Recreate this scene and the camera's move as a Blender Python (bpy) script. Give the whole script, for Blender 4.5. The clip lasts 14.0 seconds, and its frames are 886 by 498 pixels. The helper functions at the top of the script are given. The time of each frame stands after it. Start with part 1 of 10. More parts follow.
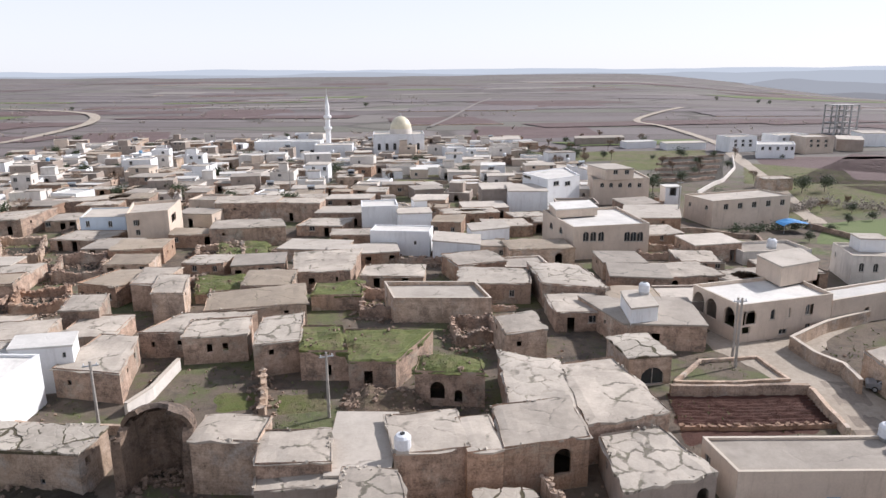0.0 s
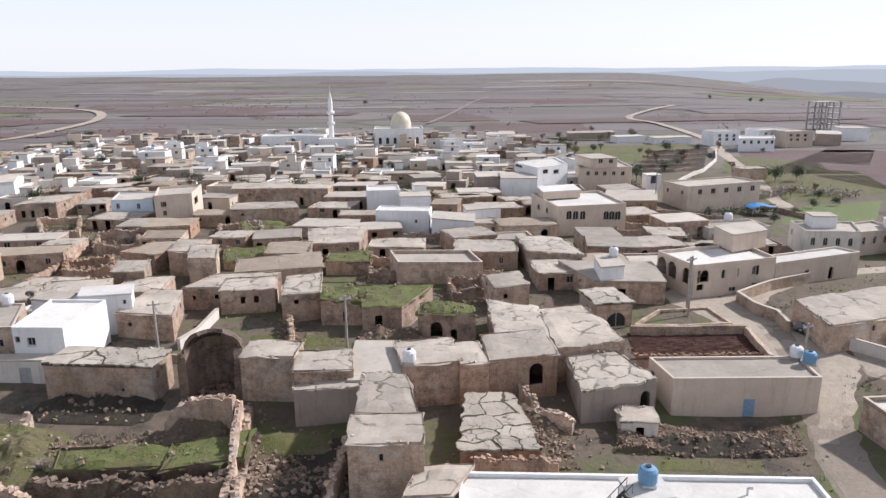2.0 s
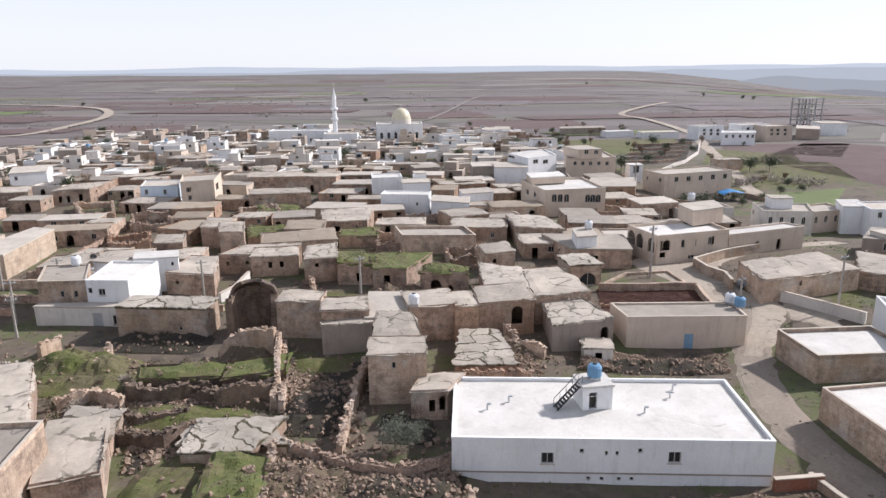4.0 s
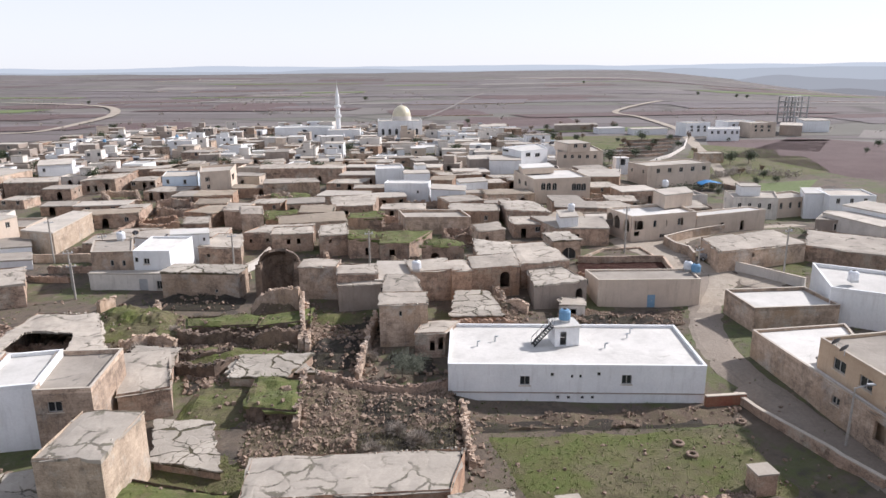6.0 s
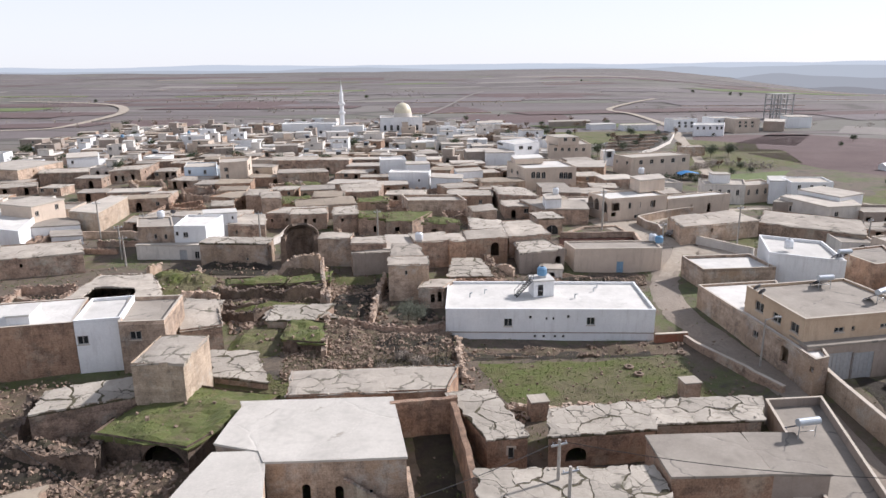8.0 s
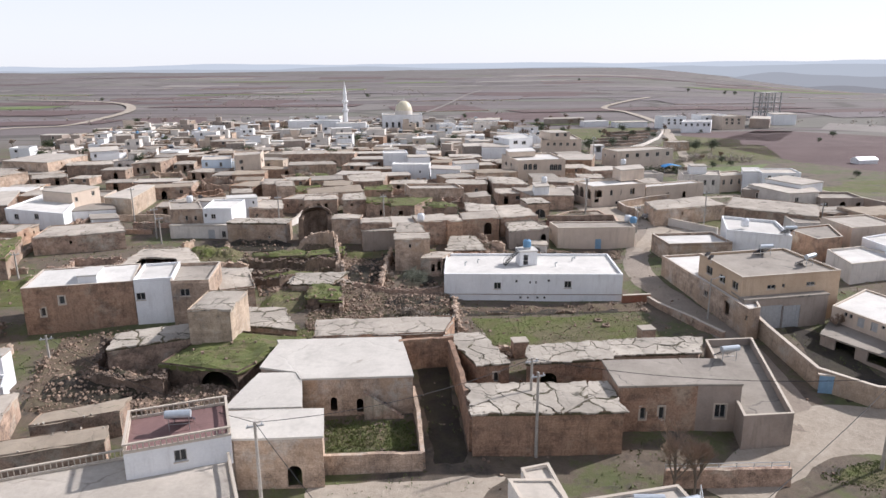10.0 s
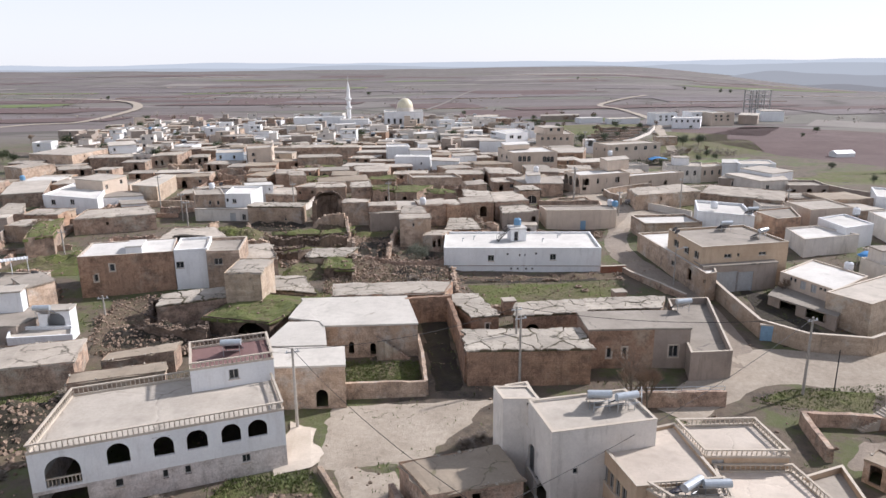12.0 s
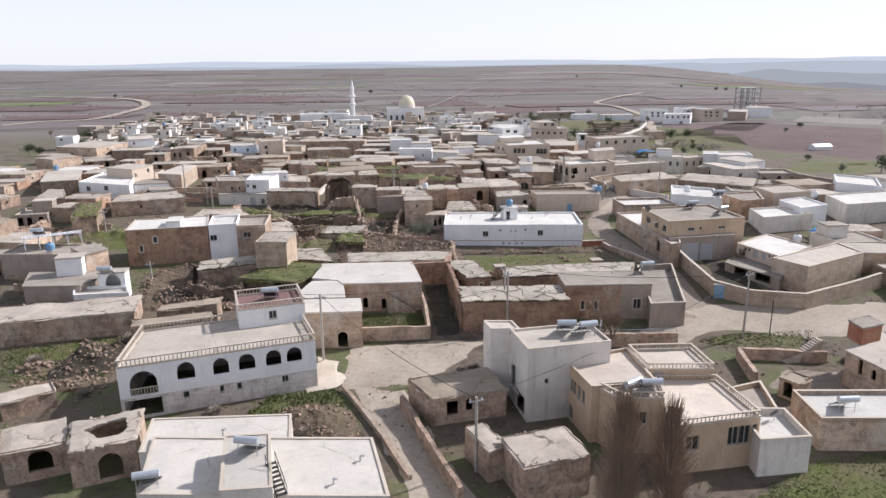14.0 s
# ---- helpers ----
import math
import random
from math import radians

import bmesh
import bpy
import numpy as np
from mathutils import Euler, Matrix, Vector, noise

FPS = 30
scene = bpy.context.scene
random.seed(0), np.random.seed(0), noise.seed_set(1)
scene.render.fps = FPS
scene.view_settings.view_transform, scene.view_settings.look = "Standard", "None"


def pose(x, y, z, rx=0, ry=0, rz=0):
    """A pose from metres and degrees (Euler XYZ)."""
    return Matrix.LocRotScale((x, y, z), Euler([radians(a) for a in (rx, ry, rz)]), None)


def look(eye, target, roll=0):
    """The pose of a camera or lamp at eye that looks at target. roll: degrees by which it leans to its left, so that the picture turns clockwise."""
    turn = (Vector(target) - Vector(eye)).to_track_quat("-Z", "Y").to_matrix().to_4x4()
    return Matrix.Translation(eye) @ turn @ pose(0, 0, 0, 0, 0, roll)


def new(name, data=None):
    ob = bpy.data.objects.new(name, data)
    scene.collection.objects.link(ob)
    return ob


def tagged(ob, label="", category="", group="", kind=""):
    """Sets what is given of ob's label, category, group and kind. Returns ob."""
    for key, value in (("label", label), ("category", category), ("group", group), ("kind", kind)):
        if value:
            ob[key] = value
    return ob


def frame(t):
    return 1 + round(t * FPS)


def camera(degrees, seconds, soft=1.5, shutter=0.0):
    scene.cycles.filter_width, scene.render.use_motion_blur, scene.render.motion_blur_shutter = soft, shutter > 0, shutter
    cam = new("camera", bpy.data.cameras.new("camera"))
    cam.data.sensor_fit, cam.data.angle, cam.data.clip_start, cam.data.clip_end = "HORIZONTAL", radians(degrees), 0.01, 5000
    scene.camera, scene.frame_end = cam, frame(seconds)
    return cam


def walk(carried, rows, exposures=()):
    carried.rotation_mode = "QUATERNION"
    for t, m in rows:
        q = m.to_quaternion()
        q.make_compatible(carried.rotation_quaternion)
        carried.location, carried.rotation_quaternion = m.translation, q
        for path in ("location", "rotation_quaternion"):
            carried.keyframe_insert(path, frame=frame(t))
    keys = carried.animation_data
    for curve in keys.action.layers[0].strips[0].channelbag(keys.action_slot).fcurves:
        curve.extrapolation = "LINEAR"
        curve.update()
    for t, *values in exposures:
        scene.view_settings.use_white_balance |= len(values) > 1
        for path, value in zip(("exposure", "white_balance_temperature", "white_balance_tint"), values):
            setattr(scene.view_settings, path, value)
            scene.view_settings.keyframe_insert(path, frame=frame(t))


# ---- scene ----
# ---- camera ----
cam = camera(66.0, 14.0)
EXPOSURE = 0.1
# seconds, x, y, z, pitch, roll, yaw
PATH = [
    (0, 0.000, 0.000, 30.450, -14.331, 0.378, -0.362),
    (0.5, -0.000, -3.657, 30.281, -14.339, 0.378, -0.412),
    (1, -0.034, -7.120, 30.070, -14.331, 0.369, -0.454),
    (1.5, -0.076, -11.166, 29.851, -14.379, 0.349, -0.488),
    (2, -0.101, -14.715, 29.707, -14.395, 0.359, -0.530),
    (2.5, -0.160, -19.411, 29.631, -14.450, 0.369, -0.572),
    (3, -0.177, -23.350, 29.581, -14.490, 0.378, -0.605),
    (5.5, -0.279, -42.112, 29.538, -14.578, 0.407, -0.740),
    (6, -0.295, -45.617, 29.538, -14.602, 0.398, -0.757),
    (6.5, -0.304, -49.913, 29.538, -14.618, 0.427, -0.765),
    (7, -0.295, -53.484, 29.598, -14.666, 0.436, -0.765),
    (7.5, -0.346, -57.043, 29.581, -14.674, 0.446, -0.782),
    (8, -0.371, -62.454, 29.614, -14.706, 0.446, -0.807),
    (10.5, -0.540, -81.302, 29.825, -14.818, 0.446, -0.858),
    (11, -0.582, -84.927, 29.775, -14.850, 0.456, -0.866),
    (11.5, -0.625, -88.584, 29.716, -14.866, 0.456, -0.866),
    (12, -0.684, -92.241, 29.674, -14.890, 0.466, -0.858),
    (12.5, -0.734, -95.909, 29.648, -14.898, 0.466, -0.849),
    (13, -0.802, -99.588, 29.640, -14.930, 0.475, -0.849),
    (13.5, -0.836, -103.267, 29.606, -14.946, 0.485, -0.841),
    (14, -0.861, -108.158, 29.522, -14.994, 0.514, -0.824),
]
walk(cam, [(t, pose(x, y, z, 90 + pitch, roll, yaw)) for t, x, y, z, pitch, roll, yaw in PATH],
     exposures=[(0.0, EXPOSURE, 6130, 15), (14.0, EXPOSURE, 6130, 15)])

# ---- light ----
world = bpy.data.worlds.new("sky")
scene.world = world
world.use_nodes = True
wn = world.node_tree
sky = wn.nodes.new("ShaderNodeTexSky")
sky.sky_type = "NISHITA"
sky.sun_disc = False
SUN_EL, SUN_AZ = 36.0, 66.0          # degrees; azimuth to the right of +y
sky.sun_elevation, sky.sun_rotation = radians(SUN_EL), radians(SUN_AZ)
sky.air_density, sky.dust_density, sky.ozone_density, sky.altitude = 1.0, 1.5, 1.0, 900
back = wn.nodes["Background"]
back.inputs["Strength"].default_value = 0.102
veil = wn.nodes.new("ShaderNodeMix")      # a thin veil of high cloud
veil.data_type = "RGBA"
up = wn.nodes.new("ShaderNodeTexCoord")     # the veil thins out overhead
split = wn.nodes.new("ShaderNodeSeparateXYZ")
thin = wn.nodes.new("ShaderNodeMapRange")
wn.links.new(up.outputs["Generated"], split.inputs[0])
wn.links.new(split.outputs[2], thin.inputs["Value"])
for key, value in (("From Min", 0.05), ("From Max", 0.8), ("To Min", 0.8), ("To Max", 0.3)):
    thin.inputs[key].default_value = value
wn.links.new(thin.outputs[0], veil.inputs[0])
veil.inputs[7].default_value = (9.4, 9.5, 9.6, 1)
wn.links.new(sky.outputs[0], veil.inputs[6])
wn.links.new(veil.outputs[2], back.inputs["Color"])
sun = new("sun", bpy.data.lights.new("sun", "SUN"))
sun.data.energy, sun.data.angle, sun.data.color = 5.4, radians(2.0), (1.0, 0.95, 0.88)
sun.matrix_world = look((math.sin(radians(SUN_AZ)), math.cos(radians(SUN_AZ)), math.tan(radians(SUN_EL))), (0, 0, 0))

# ---- materials ----


def nodes_of(name):
    m = bpy.data.materials.new(name)
    m.use_nodes = True
    return m, m.node_tree, m.node_tree.nodes["Principled BSDF"]


def add(nt, kind, **values):
    n = nt.nodes.new(kind)
    for key, value in values.items():
        n.inputs[key].default_value = value
    return n


def ramp(nt, fac, stops):
    r = nt.nodes.new("ShaderNodeValToRGB")
    while len(r.color_ramp.elements) < len(stops):
        r.color_ramp.elements.new(0.5)
    for e, (at, c) in zip(r.color_ramp.elements, stops):
        e.position, e.color = at, (*c, 1)
    nt.links.new(fac, r.inputs[0])
    return r.outputs[0]


def grey(nt, fac, a, b):
    n = nt.nodes.new("ShaderNodeMapRange")
    nt.links.new(fac, n.inputs["Value"])
    n.inputs["From Min"].default_value, n.inputs["From Max"].default_value = a, b
    return n.outputs[0]


def mix(nt, fac, a, b, how="MIX"):
    n = nt.nodes.new("ShaderNodeMix")
    n.data_type, n.blend_type = "RGBA", how
    for key, value in ((0, fac), (6, a), (7, b)):
        if isinstance(value, (int, float)):
            n.inputs[key].default_value = value
        elif isinstance(value, tuple):
            n.inputs[key].default_value = (*value, 1)
        else:
            nt.links.new(value, n.inputs[key])
    return n.outputs[2]


def place_of(nt):
    return nt.nodes.new("ShaderNodeNewGeometry").outputs["Position"]


def noise_of(nt, vec, scale, detail=4, rough=0.6):
    n = add(nt, "ShaderNodeTexNoise", Scale=scale, Detail=detail, Roughness=rough)
    nt.links.new(vec, n.inputs["Vector"])
    return n.outputs["Fac"]


def bump_to(nt, bsdf, height, strength, distance):
    b = add(nt, "ShaderNodeBump", Strength=strength, Distance=distance)
    nt.links.new(height, b.inputs["Height"])
    nt.links.new(b.outputs[0], bsdf.inputs["Normal"])


def vary(nt, col, amount):
    """Each wall or roof is a little lighter or darker than its neighbour."""
    info = nt.nodes.new("ShaderNodeObjectInfo")
    k = nt.nodes.new("ShaderNodeMapRange")
    nt.links.new(info.outputs["Random"], k.inputs["Value"])
    k.inputs["To Min"].default_value, k.inputs["To Max"].default_value = 1 - amount, 1 + amount
    out = nt.nodes.new("ShaderNodeVectorMath")
    out.operation = "SCALE"
    nt.links.new(col, out.inputs[0])
    nt.links.new(k.outputs[0], out.inputs["Scale"])
    return out.outputs[0]


def plaster(name, dark, light, stain, rough=0.9, amount=0.55, big=0.25):
    """Rendered or painted wall: broad tone changes, streaks that run down, fine grain."""
    m, nt, b = nodes_of(name)
    p = place_of(nt)
    col = ramp(nt, noise_of(nt, p, big, 6, 0.65), [(0.3, dark), (0.65, light)])
    st = add(nt, "ShaderNodeMapping")
    nt.links.new(p, st.inputs["Vector"])
    st.inputs["Scale"].default_value = (1.6, 1.6, 0.22)
    streak = grey(nt, noise_of(nt, st.outputs[0], 0.9, 5, 0.7), 0.52, 0.78)
    k = nt.nodes.new("ShaderNodeMath")
    k.operation = "MULTIPLY"
    k.inputs[1].default_value = amount
    nt.links.new(streak, k.inputs[0])
    col = mix(nt, k.outputs[0], col, stain)
    fine = noise_of(nt, p, 5.0, 6, 0.7)
    col = mix(nt, 0.25, col, ramp(nt, fine, [(0.3, tuple(c * 0.7 for c in dark)), (0.7, light)]))
    col = vary(nt, col, 0.06)
    nt.links.new(col, b.inputs["Base Color"])
    b.inputs["Roughness"].default_value = rough
    bump_to(nt, b, fine, 0.35, 0.04)
    return m


def masonry(name, dark, light, joint, stain, size=(0.46, 0.24), patch=0.74, warm=(0.3, 0.2, 0.12)):
    """Coursed stone: blocks along the wall, joints, weathering, black run-off streaks and patches of warmer stone."""
    m, nt, b = nodes_of(name)
    p = place_of(nt)
    sep = nt.nodes.new("ShaderNodeSeparateXYZ")
    nt.links.new(p, sep.inputs[0])
    along = nt.nodes.new("ShaderNodeMath")
    nt.links.new(sep.outputs[0], along.inputs[0])
    nt.links.new(sep.outputs[1], along.inputs[1])
    flat = nt.nodes.new("ShaderNodeCombineXYZ")
    nt.links.new(along.outputs[0], flat.inputs[0])
    nt.links.new(sep.outputs[2], flat.inputs[1])
    wob = nt.nodes.new("ShaderNodeVectorMath")
    wob.operation = "ADD"
    n3 = add(nt, "ShaderNodeTexNoise", Scale=1.3, Detail=3)
    nt.links.new(p, n3.inputs["Vector"])
    sc = nt.nodes.new("ShaderNodeVectorMath")
    sc.operation = "SCALE"
    sc.inputs["Scale"].default_value = 0.4
    nt.links.new(n3.outputs["Color"], sc.inputs[0])
    nt.links.new(flat.outputs[0], wob.inputs[0])
    nt.links.new(sc.outputs[0], wob.inputs[1])
    br = nt.nodes.new("ShaderNodeTexBrick")
    nt.links.new(wob.outputs[0], br.inputs["Vector"])
    br.inputs["Color1"].default_value, br.inputs["Color2"].default_value = (*dark, 1), (*light, 1)
    br.inputs["Mortar"].default_value = (*joint, 1)
    for key, value in (("Scale", 1.0), ("Mortar Size", 0.022), ("Mortar Smooth", 0.4), ("Brick Width", size[0]), ("Row Height", size[1])):
        br.inputs[key].default_value = value
    worn = ramp(nt, noise_of(nt, p, 0.55, 9, 0.78), [(0.39, stain), (0.47, dark), (0.56, light), (0.68, tuple(min(0.7, 1.12 * c) for c in light))])
    col = mix(nt, patch, br.outputs["Color"], worn)
    bed = add(nt, "ShaderNodeMapping")      # courses of slightly different stone
    nt.links.new(p, bed.inputs["Vector"])
    bed.inputs["Scale"].default_value = (0.16, 0.16, 2.1)
    course = grey(nt, noise_of(nt, bed.outputs[0], 1.0, 3, 0.6), 0.4, 0.62)
    col = mix(nt, 0.55, col, mix(nt, course, tuple(c * 0.6 for c in dark), light), "SOFT_LIGHT")
    col = mix(nt, grey(nt, noise_of(nt, p, 0.21, 5, 0.65), 0.5, 0.68), col, warm)
    run = add(nt, "ShaderNodeMapping")
    nt.links.new(p, run.inputs["Vector"])
    run.inputs["Scale"].default_value = (1.3, 1.3, 0.2)
    col = mix(nt, grey(nt, noise_of(nt, run.outputs[0], 1.3, 8, 0.75), 0.52, 0.78), col, tuple(c * 0.6 for c in stain))
    col = mix(nt, grey(nt, noise_of(nt, p, 0.23, 9, 0.75), 0.52, 0.72), col, tuple(min(0.5, 0.05 + 1.05 * c) for c in light))
    fine = noise_of(nt, p, 6.0, 6, 0.75)
    col = mix(nt, grey(nt, fine, 0.35, 0.8), col, tuple(c * 0.55 for c in dark), "MIX") if patch > 0.8 else mix(nt, 0.36, col, ramp(nt, fine, [(0.36, tuple(c * 0.35 for c in dark)), (0.66, light)]))
    col = vary(nt, col, 0.2)
    nt.links.new(col, b.inputs["Base Color"])
    b.inputs["Roughness"].default_value = 0.95
    h = mix(nt, 0.5, br.outputs["Fac"], fine)
    bump_to(nt, b, h, -0.9, 0.07)
    return m


def slabroof(name, dark, light, crack, moss, cell=0.42, width=0.07, amount=1.0, rough=0.95):
    """Flat roof skin of old lime and cement, broken into plates with dark mossy cracks."""
    m, nt, b = nodes_of(name)
    p = place_of(nt)
    col = ramp(nt, noise_of(nt, p, 0.22, 6, 0.65), [(0.3, dark), (0.66, light)])
    n3 = add(nt, "ShaderNodeTexNoise", Scale=0.55, Detail=4)
    nt.links.new(p, n3.inputs["Vector"])
    ad = nt.nodes.new("ShaderNodeVectorMath")
    ad.operation = "MULTIPLY_ADD"
    nt.links.new(n3.outputs["Color"], ad.inputs[0])
    ad.inputs[1].default_value = (2.2, 2.2, 0)
    nt.links.new(p, ad.inputs[2])
    fl = nt.nodes.new("ShaderNodeVectorMath")
    fl.operation = "MULTIPLY"
    fl.inputs[1].default_value = (1, 1, 0)
    nt.links.new(ad.outputs[0], fl.inputs[0])
    v = add(nt, "ShaderNodeTexVoronoi", Scale=cell)
    v.feature = "DISTANCE_TO_EDGE"
    nt.links.new(fl.outputs[0], v.inputs["Vector"])
    wide = nt.nodes.new("ShaderNodeMath")
    wide.operation = "MULTIPLY_ADD"
    nt.links.new(noise_of(nt, p, 1.6, 5, 0.75), wide.inputs[0])
    wide.inputs[1].default_value = -1.7 * width
    nt.links.new(v.outputs["Distance"], wide.inputs[2])
    edge = grey(nt, wide.outputs[0], -0.35 * width, -0.6 * width)
    part_of = nt.nodes.new("ShaderNodeMath")
    part_of.operation = "MULTIPLY"
    nt.links.new(edge, part_of.inputs[0])
    nt.links.new(grey(nt, noise_of(nt, p, 0.3, 3), 0.62 - 0.3 * amount, 0.72 - 0.3 * amount), part_of.inputs[1])
    col = mix(nt, part_of.outputs[0], col, ramp(nt, noise_of(nt, p, 0.9, 3), [(0.4, crack), (0.6, moss)]))
    damp = nt.nodes.new("ShaderNodeMath")
    damp.operation = "MULTIPLY"
    damp.inputs[1].default_value = 0.6
    nt.links.new(grey(nt, noise_of(nt, p, 0.5, 8, 0.75), 0.53, 0.72), damp.inputs[0])
    col = mix(nt, damp.outputs[0], col, tuple(c * 0.55 for c in dark))
    fine = noise_of(nt, p, 4.0, 7, 0.75)
    col = mix(nt, 0.3, col, ramp(nt, fine, [(0.3, tuple(c * 0.6 for c in dark)), (0.7, light)]))
    col = vary(nt, col, 0.14)
    nt.links.new(col, b.inputs["Base Color"])
    b.inputs["Roughness"].default_value = rough
    bump_to(nt, b, mix(nt, 0.4, grey(nt, v.outputs["Distance"], 0, width), fine), 0.5, 0.06)
    return m


def soil(name, colours, scale=0.12, fine_scale=3.0):
    m, nt, b = nodes_of(name)
    p = place_of(nt)
    n = len(colours)
    col = ramp(nt, noise_of(nt, p, scale, 8, 0.7), [(0.3 + 0.4 * i / (n - 1), c) for i, c in enumerate(colours)])
    fine = noise_of(nt, p, fine_scale, 8, 0.8)
    col = mix(nt, 0.4, col, ramp(nt, fine, [(0.3, tuple(c * 0.45 for c in colours[0])), (0.7, colours[-1])]))
    nt.links.new(col, b.inputs["Base Color"])
    b.inputs["Roughness"].default_value = 1.0
    bump_to(nt, b, fine, 0.8, 0.12)
    return m


def meadow(name, greens, dries):
    """Rough grass: green growth broken by large worn and dry patches, with fine tufts."""
    m, nt, b = nodes_of(name)
    p = place_of(nt)
    n = len(greens)
    col = ramp(nt, noise_of(nt, p, 0.45, 8, 0.72), [(0.28 + 0.44 * i / (n - 1), c) for i, c in enumerate(greens)])
    dry = ramp(nt, noise_of(nt, p, 0.7, 8, 0.75), [(0.34, dries[0]), (0.5, dries[1]), (0.66, dries[2])])
    col = mix(nt, grey(nt, noise_of(nt, p, 0.13, 6, 0.68), 0.43, 0.58), col, dry)
    fine = noise_of(nt, p, 3.4, 8, 0.8)
    col = mix(nt, 0.4, col, ramp(nt, fine, [(0.32, tuple(c * 0.35 for c in greens[1])), (0.68, greens[-1])]))
    nt.links.new(col, b.inputs["Base Color"])
    b.inputs["Roughness"].default_value = 1.0
    bump_to(nt, b, fine, 0.9, 0.14)
    return m


def simple(name, colour, rough=0.6, metal=0.0, vary=0.25, scale=3.0):
    m, nt, b = nodes_of(name)
    p = place_of(nt)
    col = ramp(nt, noise_of(nt, p, scale, 5, 0.7), [(0.3, tuple(c * (1 - vary) for c in colour)), (0.7, colour)])
    nt.links.new(col, b.inputs["Base Color"])
    b.inputs["Roughness"].default_value, b.inputs["Metallic"].default_value = rough, metal
    return m


WHITE = plaster("white_paint", (0.69, 0.69, 0.695), (0.83, 0.83, 0.83), (0.36, 0.33, 0.31), amount=0.5)
RENDER = plaster("grey_white_render", (0.53, 0.49, 0.445), (0.75, 0.70, 0.645), (0.22, 0.19, 0.155), amount=0.7)
CREAM = plaster("cream_render", (0.50, 0.405, 0.325), (0.66, 0.55, 0.45), (0.25, 0.19, 0.135), amount=0.55)
OCHRE = plaster("warm_ochre_render", (0.40, 0.285, 0.19), (0.55, 0.42, 0.30), (0.25, 0.17, 0.11), amount=0.6)
PALEBLUE = plaster("pale_blue_paint", (0.52, 0.60, 0.68), (0.62, 0.70, 0.78), (0.4, 0.42, 0.42), amount=0.3)
CEMENTWALL = plaster("cement_render", (0.25, 0.205, 0.175), (0.39, 0.325, 0.275), (0.11, 0.095, 0.08), amount=0.7)
STONE = masonry("pale_rubble_stone", (0.37, 0.286, 0.222), (0.62, 0.498, 0.402), (0.11, 0.085, 0.065), (0.12, 0.09, 0.07), warm=(0.40, 0.27, 0.17))
OLD = masonry("dark_rubble_stone", (0.275, 0.202, 0.155), (0.57, 0.438, 0.352), (0.06, 0.048, 0.04), (0.05, 0.04, 0.034), (0.42, 0.24), 0.8, warm=(0.36, 0.245, 0.17))
BANDED = masonry("red_brown_stone", (0.25, 0.162, 0.115), (0.50, 0.352, 0.258), (0.09, 0.06, 0.045), (0.06, 0.042, 0.034), (0.55, 0.27), 0.72, warm=(0.36, 0.225, 0.15))
RUST = masonry("ochre_stone", (0.30, 0.202, 0.142), (0.55, 0.395, 0.297), (0.09, 0.065, 0.05), (0.06, 0.044, 0.035), (0.5, 0.27), 0.7, warm=(0.37, 0.22, 0.13))
# much darker copy of dark_rubble_stone, with shade of hollows in its colour
SHADESTONE = masonry("shade_blackened_stone", (0.10, 0.075, 0.058), (0.27, 0.205, 0.16), (0.035, 0.028, 0.022), (0.03, 0.024, 0.02), (0.42, 0.24), 0.8, warm=(0.24, 0.165, 0.115))
ASHLAR = masonry("cut_limestone", (0.42, 0.335, 0.26), (0.58, 0.48, 0.385), (0.30, 0.24, 0.185), (0.20, 0.16, 0.12), (0.5, 0.3), 0.72, warm=(0.42, 0.32, 0.235))
GREYSTONE = masonry("limewashed_grey_stone", (0.50, 0.455, 0.43), (0.68, 0.635, 0.61), (0.40, 0.36, 0.34), (0.25, 0.21, 0.18), (0.5, 0.3), 0.72, warm=(0.47, 0.40, 0.36))
BRICK = masonry("red_brick", (0.33, 0.12, 0.07), (0.40, 0.17, 0.10), (0.35, 0.3, 0.26), (0.25, 0.1, 0.07), (0.25, 0.2), 0.3)
EARTH = slabroof("earth_roof", (0.27, 0.235, 0.195), (0.49, 0.43, 0.36), (0.05, 0.042, 0.03), (0.065, 0.062, 0.032), 0.3, 0.09, 0.42)
CRACKED = slabroof("cracked_roof", (0.30, 0.265, 0.22), (0.48, 0.425, 0.36), (0.055, 0.045, 0.032), (0.08, 0.074, 0.038), 0.42, 0.12, 0.56)
SLABS = slabroof("broken_slab_roof", (0.27, 0.24, 0.205), (0.43, 0.385, 0.33), (0.022, 0.02, 0.015), (0.04, 0.042, 0.02), 0.5, 0.15, 0.95)
CRUST = slabroof("lime_crust", (0.25, 0.22, 0.18), (0.47, 0.42, 0.355), (0.04, 0.034, 0.025), (0.06, 0.058, 0.028), 0.7, 0.09, 0.5)
CRACKBED = soil("mossy_crack_earth", [(0.05, 0.04, 0.028), (0.085, 0.068, 0.045), (0.085, 0.08, 0.036), (0.14, 0.118, 0.08)], 0.9)
CEMENT = slabroof("cement_roof", (0.23, 0.20, 0.168), (0.37, 0.328, 0.278), (0.12, 0.11, 0.10), (0.13, 0.12, 0.105), 0.12, 0.03, 0.4)
SCREED = slabroof("pale_screed_roof", (0.36, 0.32, 0.27), (0.53, 0.475, 0.41), (0.22, 0.195, 0.165), (0.23, 0.205, 0.17), 0.12, 0.03, 0.4)
